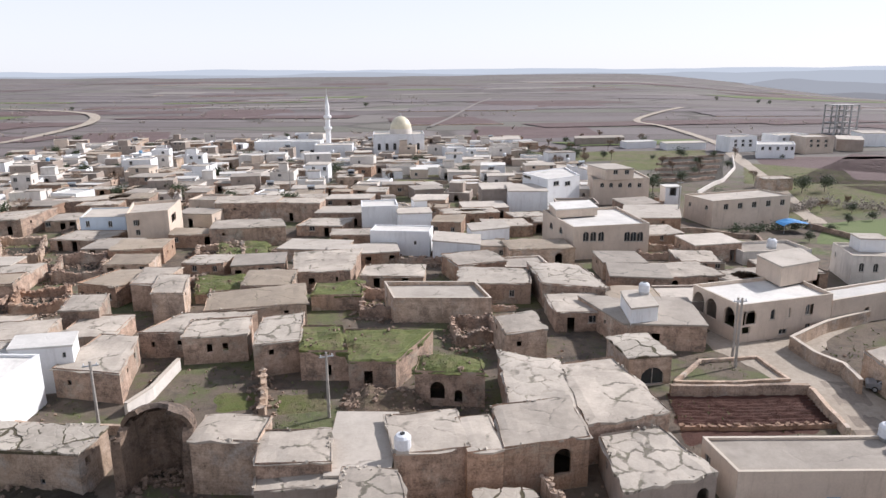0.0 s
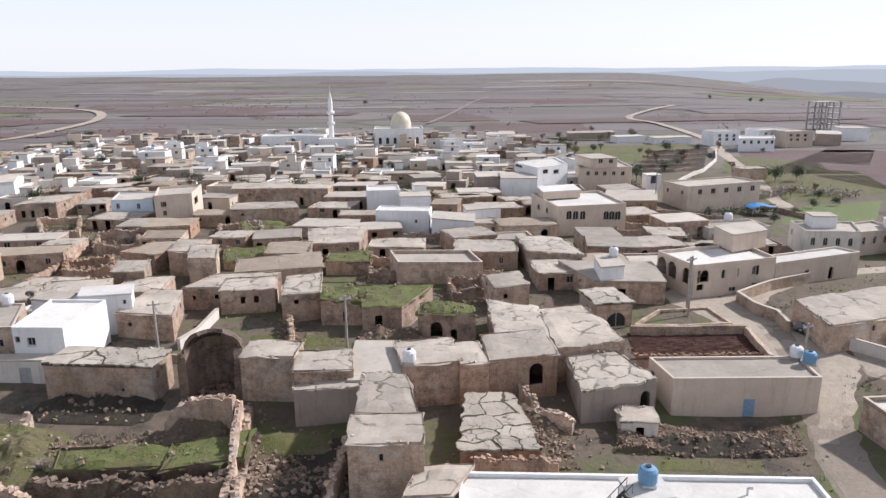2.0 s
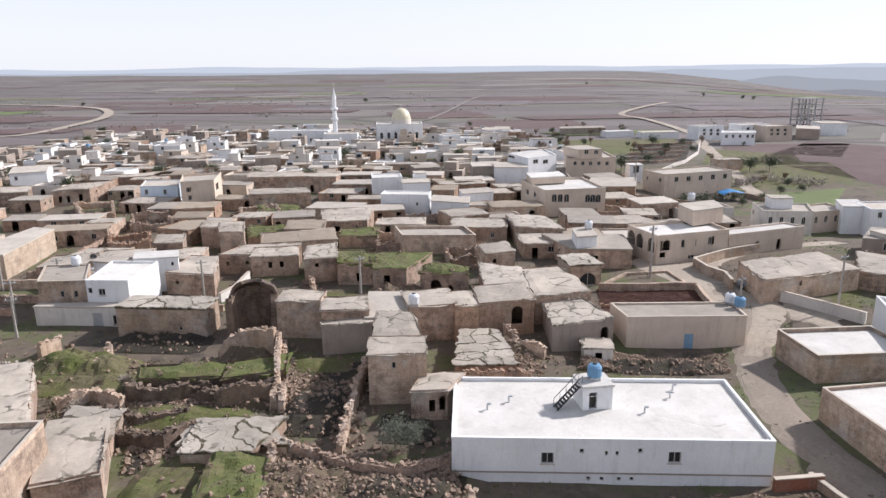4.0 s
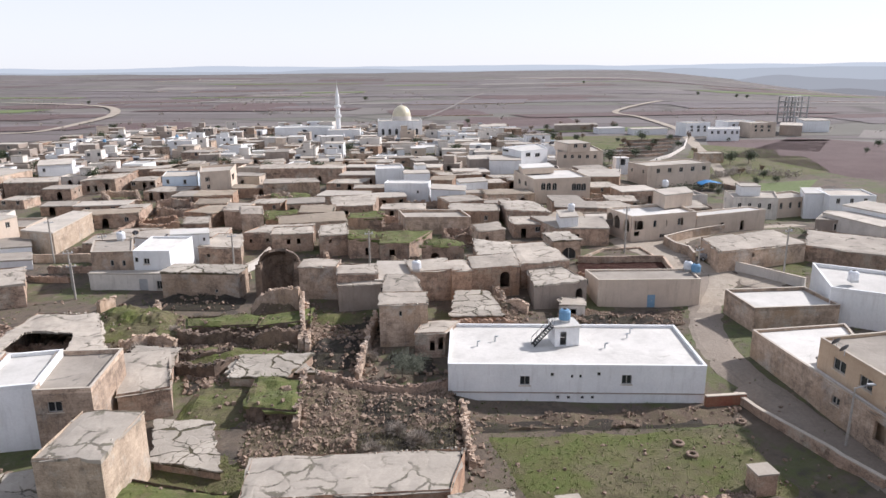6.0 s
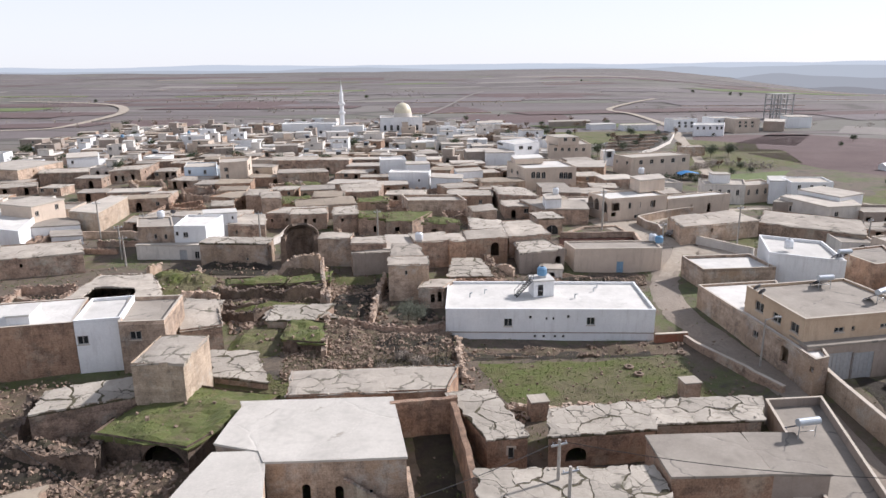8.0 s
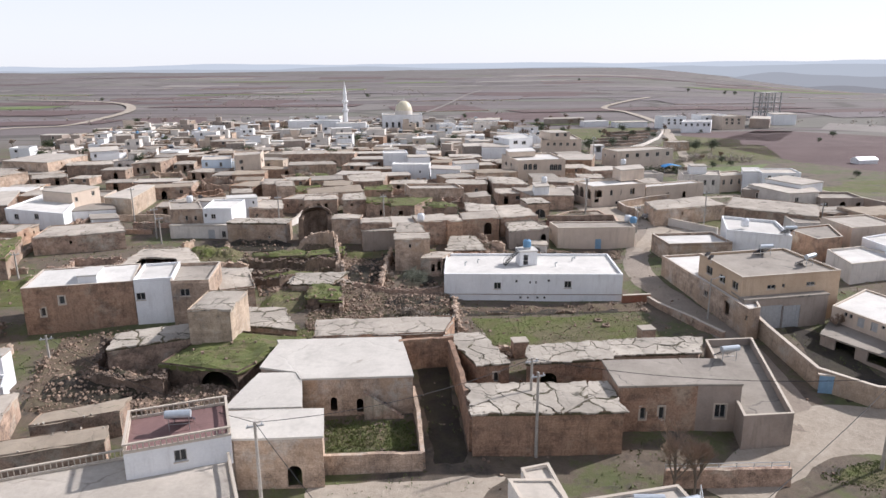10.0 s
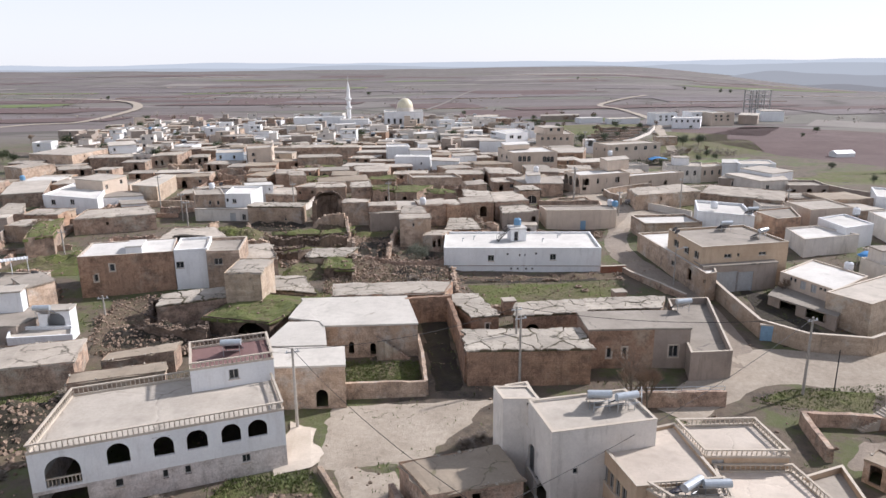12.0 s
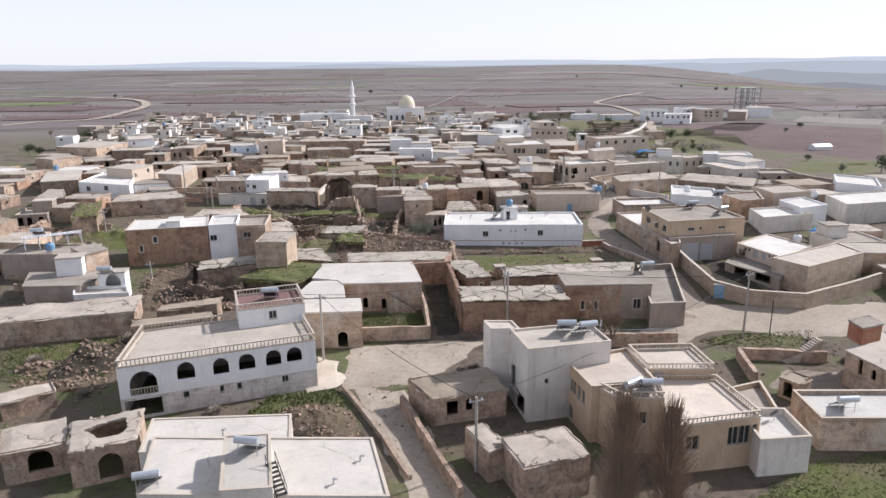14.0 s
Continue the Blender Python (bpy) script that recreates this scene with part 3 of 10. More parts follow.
def finish(b):
    """Walls with their openings, roof, parapet or balustrade of one block."""
    h, plan, z0, z1, par = b["h"], b["plan"], b["z0"], b["z1"], b["parapet"]
    zt = z1 - par
    low = min(ground_at(p.x, p.y) for p in plan) - 0.25
    if 0 < z0 - low < 3.0 and "raised" not in b:                # a footing where the ground falls away
        b["holes"] = {k: [(a, c, lo + z0 - low, hi + z0 - low, kind, ar) for a, c, lo, hi, kind, ar in v] for k, v in b["holes"].items()}
        if "panel" in b:
            face, s, sill, w, hh = b["panel"]
            b["panel"] = (face, s, sill + z0 - low, w, hh)
        z0 = b["z0"] = low
    rough = 0.14 if b["wall"] in OLDWALLS else 0.0
    vs, fs, fills, seen = [], [], [], {}
    for k, face in enumerate("FRBL"):
        p, q = plan[k], plan[(k + 1) % 4]
        length = (q - p).length
        holes = [(max(a, 0.15), min(c, length - 0.15), lo, hi, kind, ar) for a, c, lo, hi, kind, ar in b["holes"][face] if min(c, length - 0.15) - max(a, 0.15) > 0.2 and hi - lo > 0.2]
        v, f, u, inward = wall_face(p, q, z0, zt - 0.002, holes, rough)
        index = []
        for point in v:
            key = (round(point.x, 2), round(point.y, 2), round(point.z, 2))
            if key not in seen:
                seen[key] = len(vs)
                vs.append(point)
            index.append(seen[key])
        for face_ in f:
            ids = [index[i] for i in face_]
            if len(set(ids)) == len(ids):
                fs.append(tuple(ids))
        fills += [(p, u, inward, *hh) for hh in holes]
    wall = part("wall", (vs, fs), b["wall"], h)
    for p, u, inward, a, c, lo, hi, kind, ar in fills:
        fill_hole(b, p, u, inward, a, c, lo, hi, kind, ar, h)
    if "open_top" in b:
        return
    if par == 0:
        old = b["roof"] in (EARTH, CRACKED, SLABS, GRASSROOF, DIRTROOF)
        green = b["roof"] is GRASSROOF
        if b["roof"] is SLABS:
            bed = part("roof", roof_skin(plan, zt - 0.3, zt - 0.045, 0.1, 0.03, 0.02), CRACKBED, h)
            roof_plates(bed, plan, zt)
            return
        part("roof", roof_skin(plan, zt - 0.22, zt, 0.14, 0.6 if green else 0.2 if old else 0.015, 0.6 if green else 0.42 if old else 0.0, b.get("gap")), b["roof"], h)
        if green:
            GREEN.append((plan, zt))
        return
    inner = ring_mesh(plan, 0.2, 0, 0)[0][4:8]
    part("roof", roof_skin(inner, zt - 0.2, zt + 0.03, -0.004, 0.05, 0.0), b["roof"], h)
    if b["rail"]:
        part("kerb", ring_mesh(plan, 0.2, zt, zt + 0.18, 0.03), TRIM, h)
        top = part("handrail", ring_mesh(plan, 0.19, z1 - 0.12, z1, 0.02), TRIM, h)
        gap = z1 - 0.12 - zt - 0.18
        for k in range(4):
            p, q = plan[k], plan[(k + 1) % 4]
            u = (q - p).normalized()
            n = int((q - p).length / 0.42)
            for i in range(n + 1):
                at = p + (q - p) * ((i + 0.5) / (n + 1)) + Vector((-u.y, u.x, 0)) * 0.1
                put_baluster(top, (at.x, at.y, zt + 0.18), gap / 0.56)
    else:
        part("parapet", ring_mesh(plan, 0.2, zt, z1 - 0.05), b["wall"], h)
        part("coping", ring_mesh(plan, 0.23, z1 - 0.048, z1, 0.03), TRIM if b["wall"] is not WHITE else WHITE, h)
    if "panel" in b:
        face, s, sill, w, hh = b["panel"]
        k = "FRBL".index(face)
        p, q = plan[k], plan[(k + 1) % 4]
        u = (q - p).normalized()
        base = z0 + sill
        rail = part("handrail", boxes_mesh([[p + u * x + Vector((-u.y, u.x, 0)) * dd + Vector((0, 0, z)) for z in (base + hh - 0.1, base + hh) for x, dd in ((s - w / 2, 0.02), (s + w / 2, 0.02), (s + w / 2, 0.16), (s - w / 2, 0.16))]]), TRIM, h)
        for i in range(9):
            at = p + u * (s - w / 2 + w * (i + 0.5) / 9) + Vector((-u.y, u.x, 0)) * 0.09
            put_baluster(rail, (at.x, at.y, base), (hh - 0.1) / 0.56)


# ---- ground ----


def ground_material():
    """Village earth with grass and stones near the houses; ploughed and fallow fields farther off, tinted for haze."""
    m, nt, b = nodes_of("ground_soil_hazed_far")
    p = place_of(nt)
    near = ramp(nt, noise_of(nt, p, 0.09, 8, 0.7), [(0.36, (0.035, 0.027, 0.02)), (0.45, (0.13, 0.095, 0.068)), (0.51, (0.11, 0.086, 0.056)), (0.55, (0.095, 0.10, 0.034)), (0.66, (0.075, 0.105, 0.02))])
    near = mix(nt, grey(nt, noise_of(nt, p, 0.55, 9, 0.75), 0.53, 0.66), near, (0.035, 0.028, 0.02))
    near = mix(nt, grey(nt, noise_of(nt, p, 0.4, 9, 0.75), 0.58, 0.72), near, (0.22, 0.18, 0.138))
    mp = nt.nodes.new("ShaderNodeMapping")
    mp.inputs["Scale"].default_value = (0.0055, 0.02, 0)
    mp.inputs["Rotation"].default_value = (0, 0, 0.12)
    n2 = add(nt, "ShaderNodeTexNoise", Scale=0.004, Detail=3)
    nt.links.new(p, n2.inputs["Vector"])
    shift = nt.nodes.new("ShaderNodeVectorMath")
    shift.operation = "MULTIPLY_ADD"
    shift.inputs[1].default_value = (160, 90, 0)
    nt.links.new(n2.outputs["Color"], shift.inputs[0])
    nt.links.new(p, shift.inputs[2])
    nt.links.new(shift.outputs[0], mp.inputs["Vector"])
    v = add(nt, "ShaderNodeTexVoronoi", Scale=1.0)
    nt.links.new(mp.outputs[0], v.inputs["Vector"])
    edge = add(nt, "ShaderNodeTexVoronoi", Scale=1.0)
    edge.feature = "DISTANCE_TO_EDGE"
    nt.links.new(mp.outputs[0], edge.inputs["Vector"])
    sep = nt.nodes.new("ShaderNodeSeparateColor")
    nt.links.new(v.outputs["Color"], sep.inputs[0])
    # distance haze is put into these field colours: paler, bluer soil
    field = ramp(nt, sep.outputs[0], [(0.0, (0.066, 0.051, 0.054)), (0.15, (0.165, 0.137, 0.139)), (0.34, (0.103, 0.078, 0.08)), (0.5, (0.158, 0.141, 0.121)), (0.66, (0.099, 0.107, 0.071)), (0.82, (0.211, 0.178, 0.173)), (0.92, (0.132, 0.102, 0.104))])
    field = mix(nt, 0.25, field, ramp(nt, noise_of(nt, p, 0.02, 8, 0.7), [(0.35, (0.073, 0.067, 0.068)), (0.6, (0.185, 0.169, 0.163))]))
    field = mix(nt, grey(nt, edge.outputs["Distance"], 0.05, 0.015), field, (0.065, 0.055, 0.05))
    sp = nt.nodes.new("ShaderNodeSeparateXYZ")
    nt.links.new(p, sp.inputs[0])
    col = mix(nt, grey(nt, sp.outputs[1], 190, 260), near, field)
    fine = noise_of(nt, p, 2.2, 8, 0.8)
    col = mix(nt, 0.22, col, ramp(nt, fine, [(0.3, (0.045, 0.04, 0.034)), (0.7, (0.27, 0.24, 0.2))]))
    nt.links.new(col, b.inputs["Base Color"])
    b.inputs["Roughness"].default_value = 1.0
    bump_to(nt, b, fine, 0.7, 0.15)
    return m


KEEP = []
ROADS = []
GROUND = ground_material()
ROAD = soil("dusty_road", [(0.27, 0.222, 0.172), (0.385, 0.328, 0.262), (0.475, 0.412, 0.338)], 0.13, 1.6)
GRASS = meadow("rough_grass", [(0.05, 0.04, 0.026), (0.115, 0.10, 0.045), (0.11, 0.125, 0.034), (0.085, 0.12, 0.022), (0.135, 0.145, 0.04)], [(0.055, 0.042, 0.03), (0.15, 0.12, 0.078), (0.19, 0.162, 0.095)])
# near-black earth: shade of ruin walls and pits is put into its colour
SHADESOIL = soil("shade_darkened_earth", [(0.012, 0.010, 0.008), (0.03, 0.024, 0.019), (0.045, 0.041, 0.021), (0.075, 0.058, 0.044)], 0.4)
# darker than dusty_road: wall shade over the lane is put into the colour
LANE = soil("shade_toned_lane", [(0.20, 0.165, 0.13), (0.28, 0.232, 0.188), (0.34, 0.285, 0.232)], 0.2)
REDSOIL = soil("red_ploughed_soil", [(0.05, 0.022, 0.015), (0.08, 0.034, 0.024), (0.105, 0.048, 0.034)], 0.3)
RUBBLE = simple("loose_limestone", (0.36, 0.262, 0.195), 0.95, 0, 0.7, 1.6)


def build_ground():
    ys = [-420, -300, -220, -170] + [-150 + 3 * i for i in range(100)] + [150 + 10 * i for i in range(30)] + [450 + 50 * i for i in range(30)] + [1950 + 200 * i for i in range(14)]
    xs = sorted({s * v for s in (-1, 1) for v in [4 * i for i in range(36)] + [144 + 20 * i for i in range(18)] + [504 + 120 * i for i in range(15)] + [2400, 2900, 3600]})
    vs = [(x, y, ground_at(x, y)) for y in ys for x in xs]
    n = len(xs)
    fs = [(j * n + i, j * n + i + 1, (j + 1) * n + i + 1, (j + 1) * n + i) for j in range(len(ys) - 1) for i in range(n - 1)]
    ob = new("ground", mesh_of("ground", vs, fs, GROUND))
    for poly in ob.data.polygons:
        poly.use_smooth = True
    tagged(ob, "brown village ground with grass patches and open fields", "ground", kind="structure")


build_ground()


def ribbon(name, points, widths, material, label, category, lift=0.06, kind="structure"):
    """A strip that lies on the ground along a line, with a ragged edge."""
    pts = [Vector((*p, 0)) for p in points]
    line = []
    for k in range(len(pts) - 1):
        a, b, c, d = pts[max(0, k - 1)], pts[k], pts[k + 1], pts[min(len(pts) - 1, k + 2)]
        n = max(3, int((c - b).length / 2.5))
        n = min(n, 60)
        for i in range(n):
            t = i / n
            line.append((0.5 * (2 * b + (c - a) * t + (2 * a - 5 * b + 4 * c - d) * t * t + (3 * b - a - 3 * c + d) * t ** 3), widths[k] * (1 - t) + widths[k + 1] * t))
    line.append((pts[-1], widths[-1]))
    vs, fs = [], []
    for i, (p, w) in enumerate(line):
        u = (line[min(i + 1, len(line) - 1)][0] - line[max(i - 1, 0)][0]).normalized()
        side = Vector((-u.y, u.x, 0))
        for j in range(7):
            s = (j / 3 - 1) * w / 2
            if j in (0, 6):
                s *= 1 + 0.25 * noise.noise((p.x * 0.2, p.y * 0.2, j))
            q = p + side * s
            vs.append((q.x, q.y, ground_at(q.x, q.y) + min(lift, max(0.08, (q.y - 230) / 260)) - (0.1 if j in (0, 6) else 0)))
    for i in range(len(line) - 1):
        fs += [(i * 7 + j, (i + 1) * 7 + j, (i + 1) * 7 + j + 1, i * 7 + j + 1) for j in range(6)]
    for p, w in line[::2]:
        KEEP.append((p.x, p.y, w / 2))
        ROADS.append((p.x, p.y, w / 2 + 0.3))
    ob = new(name, mesh_of(name, vs, fs, material))
    return tagged(ob, label, category, kind=kind)


def patch(name, corners, material, label, category, lift=0.05, z=None, kind="structure", ragged=0.8):
    """A sheet with an uneven outline that follows the ground, or a level one at z, between four corners."""
    a, b, c, d = [Vector((*p, 0)) for p in corners]
    nu = max(4, min(40, int((b - a).length / 1.2)))
    nv = max(4, min(40, int((d - a).length / 1.2)))
    vs, fs = [], []
    mid = (a + b + c + d) / 4
    for j in range(nv + 1):
        for i in range(nu + 1):
            s, t = i / nu, j / nv
            v = (a * (1 - s) + b * s) * (1 - t) + (d * (1 - s) + c * s) * t
            edge = i in (0, nu) or j in (0, nv)
            if edge:
                v = v + (v - mid).normalized() * ragged * 2.2 * noise.noise((v.x * 0.4, v.y * 0.4, 3.3))
            g = ground_at(v.x, v.y) if z is None else z + 0.12 * noise.noise((v.x * 0.5, v.y * 0.5, 8))
            vs.append((v.x, v.y, g + lift - (0.12 if edge else 0)))
    for s in (0.2, 0.5, 0.8):
        for t in (0.2, 0.5, 0.8):
            v = (a * (1 - s) + b * s) * (1 - t) + (d * (1 - s) + c * s) * t
            KEEP.append((v.x, v.y, min((b - a).length, (d - a).length) * 0.22))
    n = nu + 1
    fs = [(j * n + i, j * n + i + 1, (j + 1) * n + i + 1, (j + 1) * n + i) for j in range(nv) for i in range(nu)]
    ob = new(name, mesh_of(name, vs, fs, material))
    return tagged(ob, label, category, kind=kind)


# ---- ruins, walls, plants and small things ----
# the four field soils are lifted towards blue-grey to stand in for haze
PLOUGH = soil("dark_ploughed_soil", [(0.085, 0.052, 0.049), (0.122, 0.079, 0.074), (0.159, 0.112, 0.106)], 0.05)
FALLOW = soil("haze_greyed_fallow_soil", [(0.128, 0.105, 0.106), (0.165, 0.139, 0.139), (0.201, 0.174, 0.172)], 0.05)
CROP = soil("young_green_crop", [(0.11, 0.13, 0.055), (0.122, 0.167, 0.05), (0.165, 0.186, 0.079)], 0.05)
STUBBLE = soil("haze_paled_stubble", [(0.195, 0.171, 0.152), (0.232, 0.205, 0.185), (0.268, 0.242, 0.218)], 0.05)
TWIG = simple("brown_twigs", (0.30, 0.215, 0.155), 0.95, 0, 0.4, 1.5)
BARK = simple("grey_bark", (0.20, 0.165, 0.13), 0.95, 0, 0.4, 3.0)
LEAF = simple("dark_green_leaves", (0.065, 0.085, 0.035), 0.8, 0, 0.5, 1.5)
OLIVE = simple("grey_olive_leaves", (0.17, 0.18, 0.13), 0.8, 0, 0.4, 2.0)
DRY = simple("dry_grey_shrub", (0.36, 0.31, 0.26), 0.95, 0, 0.4, 2.0)
CONCRETE = simple("raw_concrete", (0.5, 0.48, 0.46), 0.95, 0, 0.3, 0.6)
GOLD = simple("yellow_dome_paint", (0.66, 0.60, 0.44), 0.45, 0.0, 0.2, 0.6)
TARP = simple("blue_tarpaulin", (0.05, 0.25, 0.55), 0.5)
CARPAINT = simple("grey_car_paint", (0.30, 0.31, 0.33), 0.3, 0.4)


FALLEN = []


def wall_run(h, points, height, thick, material, broken, rng):
    """One straight or bent run of a wall as a part of its own."""
    line = []
    for p, q in zip(points, points[1:]):
        n = max(2, int(math.dist(p, q) / (0.36 if broken > 0.3 else 0.9)))
        line += [Vector((p[0] + (q[0] - p[0]) * i / n, p[1] + (q[1] - p[1]) * i / n, 0)) for i in range(n)]
    line.append(Vector((*points[-1], 0)))
    vs, fs, tops = [], [], []
    for i, p in enumerate(line):
        u = (line[min(i + 1, len(line) - 1)] - line[max(i - 1, 0)]).normalized()
        s = Vector((-u.y, u.x, 0))
        g = ground_at(p.x, p.y)
        fall = 0.45 + 0.6 * noise.noise((p.x * 0.3, p.y * 0.3, 9.1)) + 0.35 * noise.noise((p.x * 1.1, p.y * 1.1, 4.1)) + 0.12 * rng.random()
        top = height * max(0.15, 1 - broken * min(1, fall) * (1.15 if i in (0, len(line) - 1) else 1))
        if broken > 0.25:
            top = max(0.2, round((top + 0.06 * rng.uniform(-1, 1)) / 0.2) * 0.2)
        wob = 0.12 * broken + (0.05 if material in OLDWALLS else 0)
        off = s * wob * noise.noise((p.x, p.y, 1.0))
        for k, z in ((0.58, -0.4), (0.5, top * 0.5), (0.46, top)):
            for side in (-1, 1):
                v = p + off + s * side * thick * (k + wob * 0.5 * rng.uniform(-1, 1))
                vs.append((v.x, v.y, g + z + (broken * 0.1 * rng.uniform(-1, 1) if z == top else 0)))
        tops.append((p + off, s, g + top))
    n = 6
    for i in range(len(line) - 1):
        a, b = i * n, (i + 1) * n
        fs += [(a, b, b + 2, a + 2), (a + 2, b + 2, b + 4, a + 4), (a + 4, b + 4, b + 5, a + 5), (a + 5, b + 5, b + 3, a + 3), (a + 3, b + 3, b + 1, a + 1)]
    e = (len(line) - 1) * n
    fs += [(0, 2, 3, 1), (2, 4, 5, 3), (e + 1, e + 3, e + 2, e), (e + 3, e + 5, e + 4, e + 2)]
    part("wall", (vs, fs), material, h)
    if broken > 0.2 and line[0].y < 150:
        sv, sf = [], []
        for p, s, z in tops:
            for _ in range(2):
                r = rng.uniform(0.09, 0.24)
                o = p + s * thick * rng.uniform(-0.4, 0.4) + Vector((rng.uniform(-0.2, 0.2), rng.uniform(-0.2, 0.2), z + r * 0.15))
                turn = Euler((rng.uniform(-0.4, 0.4), rng.uniform(-0.4, 0.4), rng.uniform(0, 6))).to_matrix()
                n = len(sv)
                for k in ((-1, -1, -1), (1, -1, -1), (1, 1, -1), (-1, 1, -1), (-1, -1, 1), (1, -1, 1), (1, 1, 1), (-1, 1, 1)):
                    sv.append(o + turn @ Vector((k[0] * r * rng.uniform(0.7, 1.2), k[1] * r * rng.uniform(0.6, 1), k[2] * r * rng.uniform(0.4, 0.7))))
                sf += [(n + 3, n + 2, n + 1, n), (n + 4, n + 5, n + 6, n + 7)] + [(n + i, n + (i + 1) % 4, n + 4 + (i + 1) % 4, n + 4 + i) for i in range(4)]
        part("rough_top", (sv, sf), material, h)["kind"] = "stuff"
    for p, _, _ in tops[::3]:
        KEEP.append((p.x, p.y, 1.5))
        if broken > 0.3:
            FALLEN.append((p.x, p.y, thick))
    return tops


def stone_wall(name, points, height, thick, material, label, broken, category="wall"):
    """A free-standing wall along a line; broken: how far its top has crumbled (0 to 1)."""
    rng = random.Random(len(points) * 977 + int(points[0][0] * 10))
    h = thing(name, label, category, (points[0][0], points[0][1], ground_at(*points[0])))
    tops = []
    for run in ([points] if category == "wall" else list(zip(points, points[1:]))):
        tops += wall_run(h, run, height, thick, material, broken, rng)
    if broken < 0.05:
        cv, cf = [], []
        for i, (p, s, z) in enumerate(tops):
            cv += [p - s * thick * 0.56 + Vector((0, 0, z + 0.004)), p + s * thick * 0.56 + Vector((0, 0, z + 0.004)), p + s * thick * 0.56 + Vector((0, 0, z + 0.1)), p - s * thick * 0.56 + Vector((0, 0, z + 0.1))]
            if i:
                a, b = 4 * i - 4, 4 * i
                cf += [(a + k, b + k, b + (k + 1) % 4, a + (k + 1) % 4) for k in range(4)]
        cf += [(3, 2, 1, 0), tuple(4 * len(tops) - 4 + k for k in range(4))]
        part("coping", (cv, cf), TRIM, h)


def rubble(corners, count, size, label):
    """Loose stones strewn over a patch of ground."""
    rng = random.Random(count + int(corners[0][0] * 10))
    a, b, c, d = [Vector((*p, 0)) for p in corners]
    vs, fs = [], []
    for _ in range(count):
        s, t = rng.random(), rng.random()
        p = (a * (1 - s) + b * s) * (1 - t) + (d * (1 - s) + c * s) * t
        heap = max(0, noise.noise((p.x * 0.35, p.y * 0.35, 5.5))) if count > 350 else 0.0
        if count > 350 and rng.random() > 0.35 + 1.3 * heap:
            continue
        r = size * rng.choice((0.4, 0.55, 0.7, 0.85, 1.2)) * rng.uniform(0.7, 1.25)
        z = ground_at(p.x, p.y) + heap * 1.0 + r * 0.25
        turn = Euler((rng.uniform(0, 6), rng.uniform(0, 6), rng.uniform(0, 6))).to_matrix()
        n = len(vs)
        for x, y, w in ((-1, -1, -1), (1, -1, -1), (1, 1, -1), (-1, 1, -1), (-1, -1, 1), (1, -1, 1), (1, 1, 1), (-1, 1, 1)):
            vs.append(p + Vector((0, 0, z)) + turn @ Vector((x * r * rng.uniform(0.6, 1), y * r * rng.uniform(0.5, 0.9), w * r * rng.uniform(0.4, 0.8))))
        fs += [(n + 3, n + 2, n + 1, n), (n + 4, n + 5, n + 6, n + 7)] + [(n + i, n + (i + 1) % 4, n + 4 + (i + 1) % 4, n + 4 + i) for i in range(4)]
    # the heap of earth under the stones
    base, nb = [], 16
    for j in range(nb + 1):
        for i in range(nb + 1):
            s, t = i / nb, j / nb
            p = (a * (1 - s) + b * s) * (1 - t) + (d * (1 - s) + c * s) * t
            edge = i in (0, nb) or j in (0, nb)
            base.append(p + Vector((0, 0, ground_at(p.x, p.y) + (-0.1 if edge else 0.06 + max(0, noise.noise((p.x * 0.35, p.y * 0.35, 5.5)))))))
    if count > 350:
        mound = new("earth_mound", mesh_of("earth_mound", base, [(j * (nb + 1) + i, j * (nb + 1) + i + 1, (j + 1) * (nb + 1) + i + 1, (j + 1) * (nb + 1) + i) for j in range(nb) for i in range(nb)], EARTHMOUND))
        tagged(mound, "heap of brown earth under loose stones", "earth", kind="structure")
    ob = new("rubble", mesh_of("rubble", vs, fs, RUBBLE))
    tagged(ob, label, "rubble", kind="stuff")
    m = (a + b + c + d) / 4
    KEEP.append((m.x, m.y, max((c - a).length, (d - b).length) * 0.35))


EARTHMOUND = soil("heaped_earth", [(0.05, 0.036, 0.026), (0.13, 0.093, 0.066), (0.12, 0.10, 0.055), (0.19, 0.14, 0.10)], 0.5)


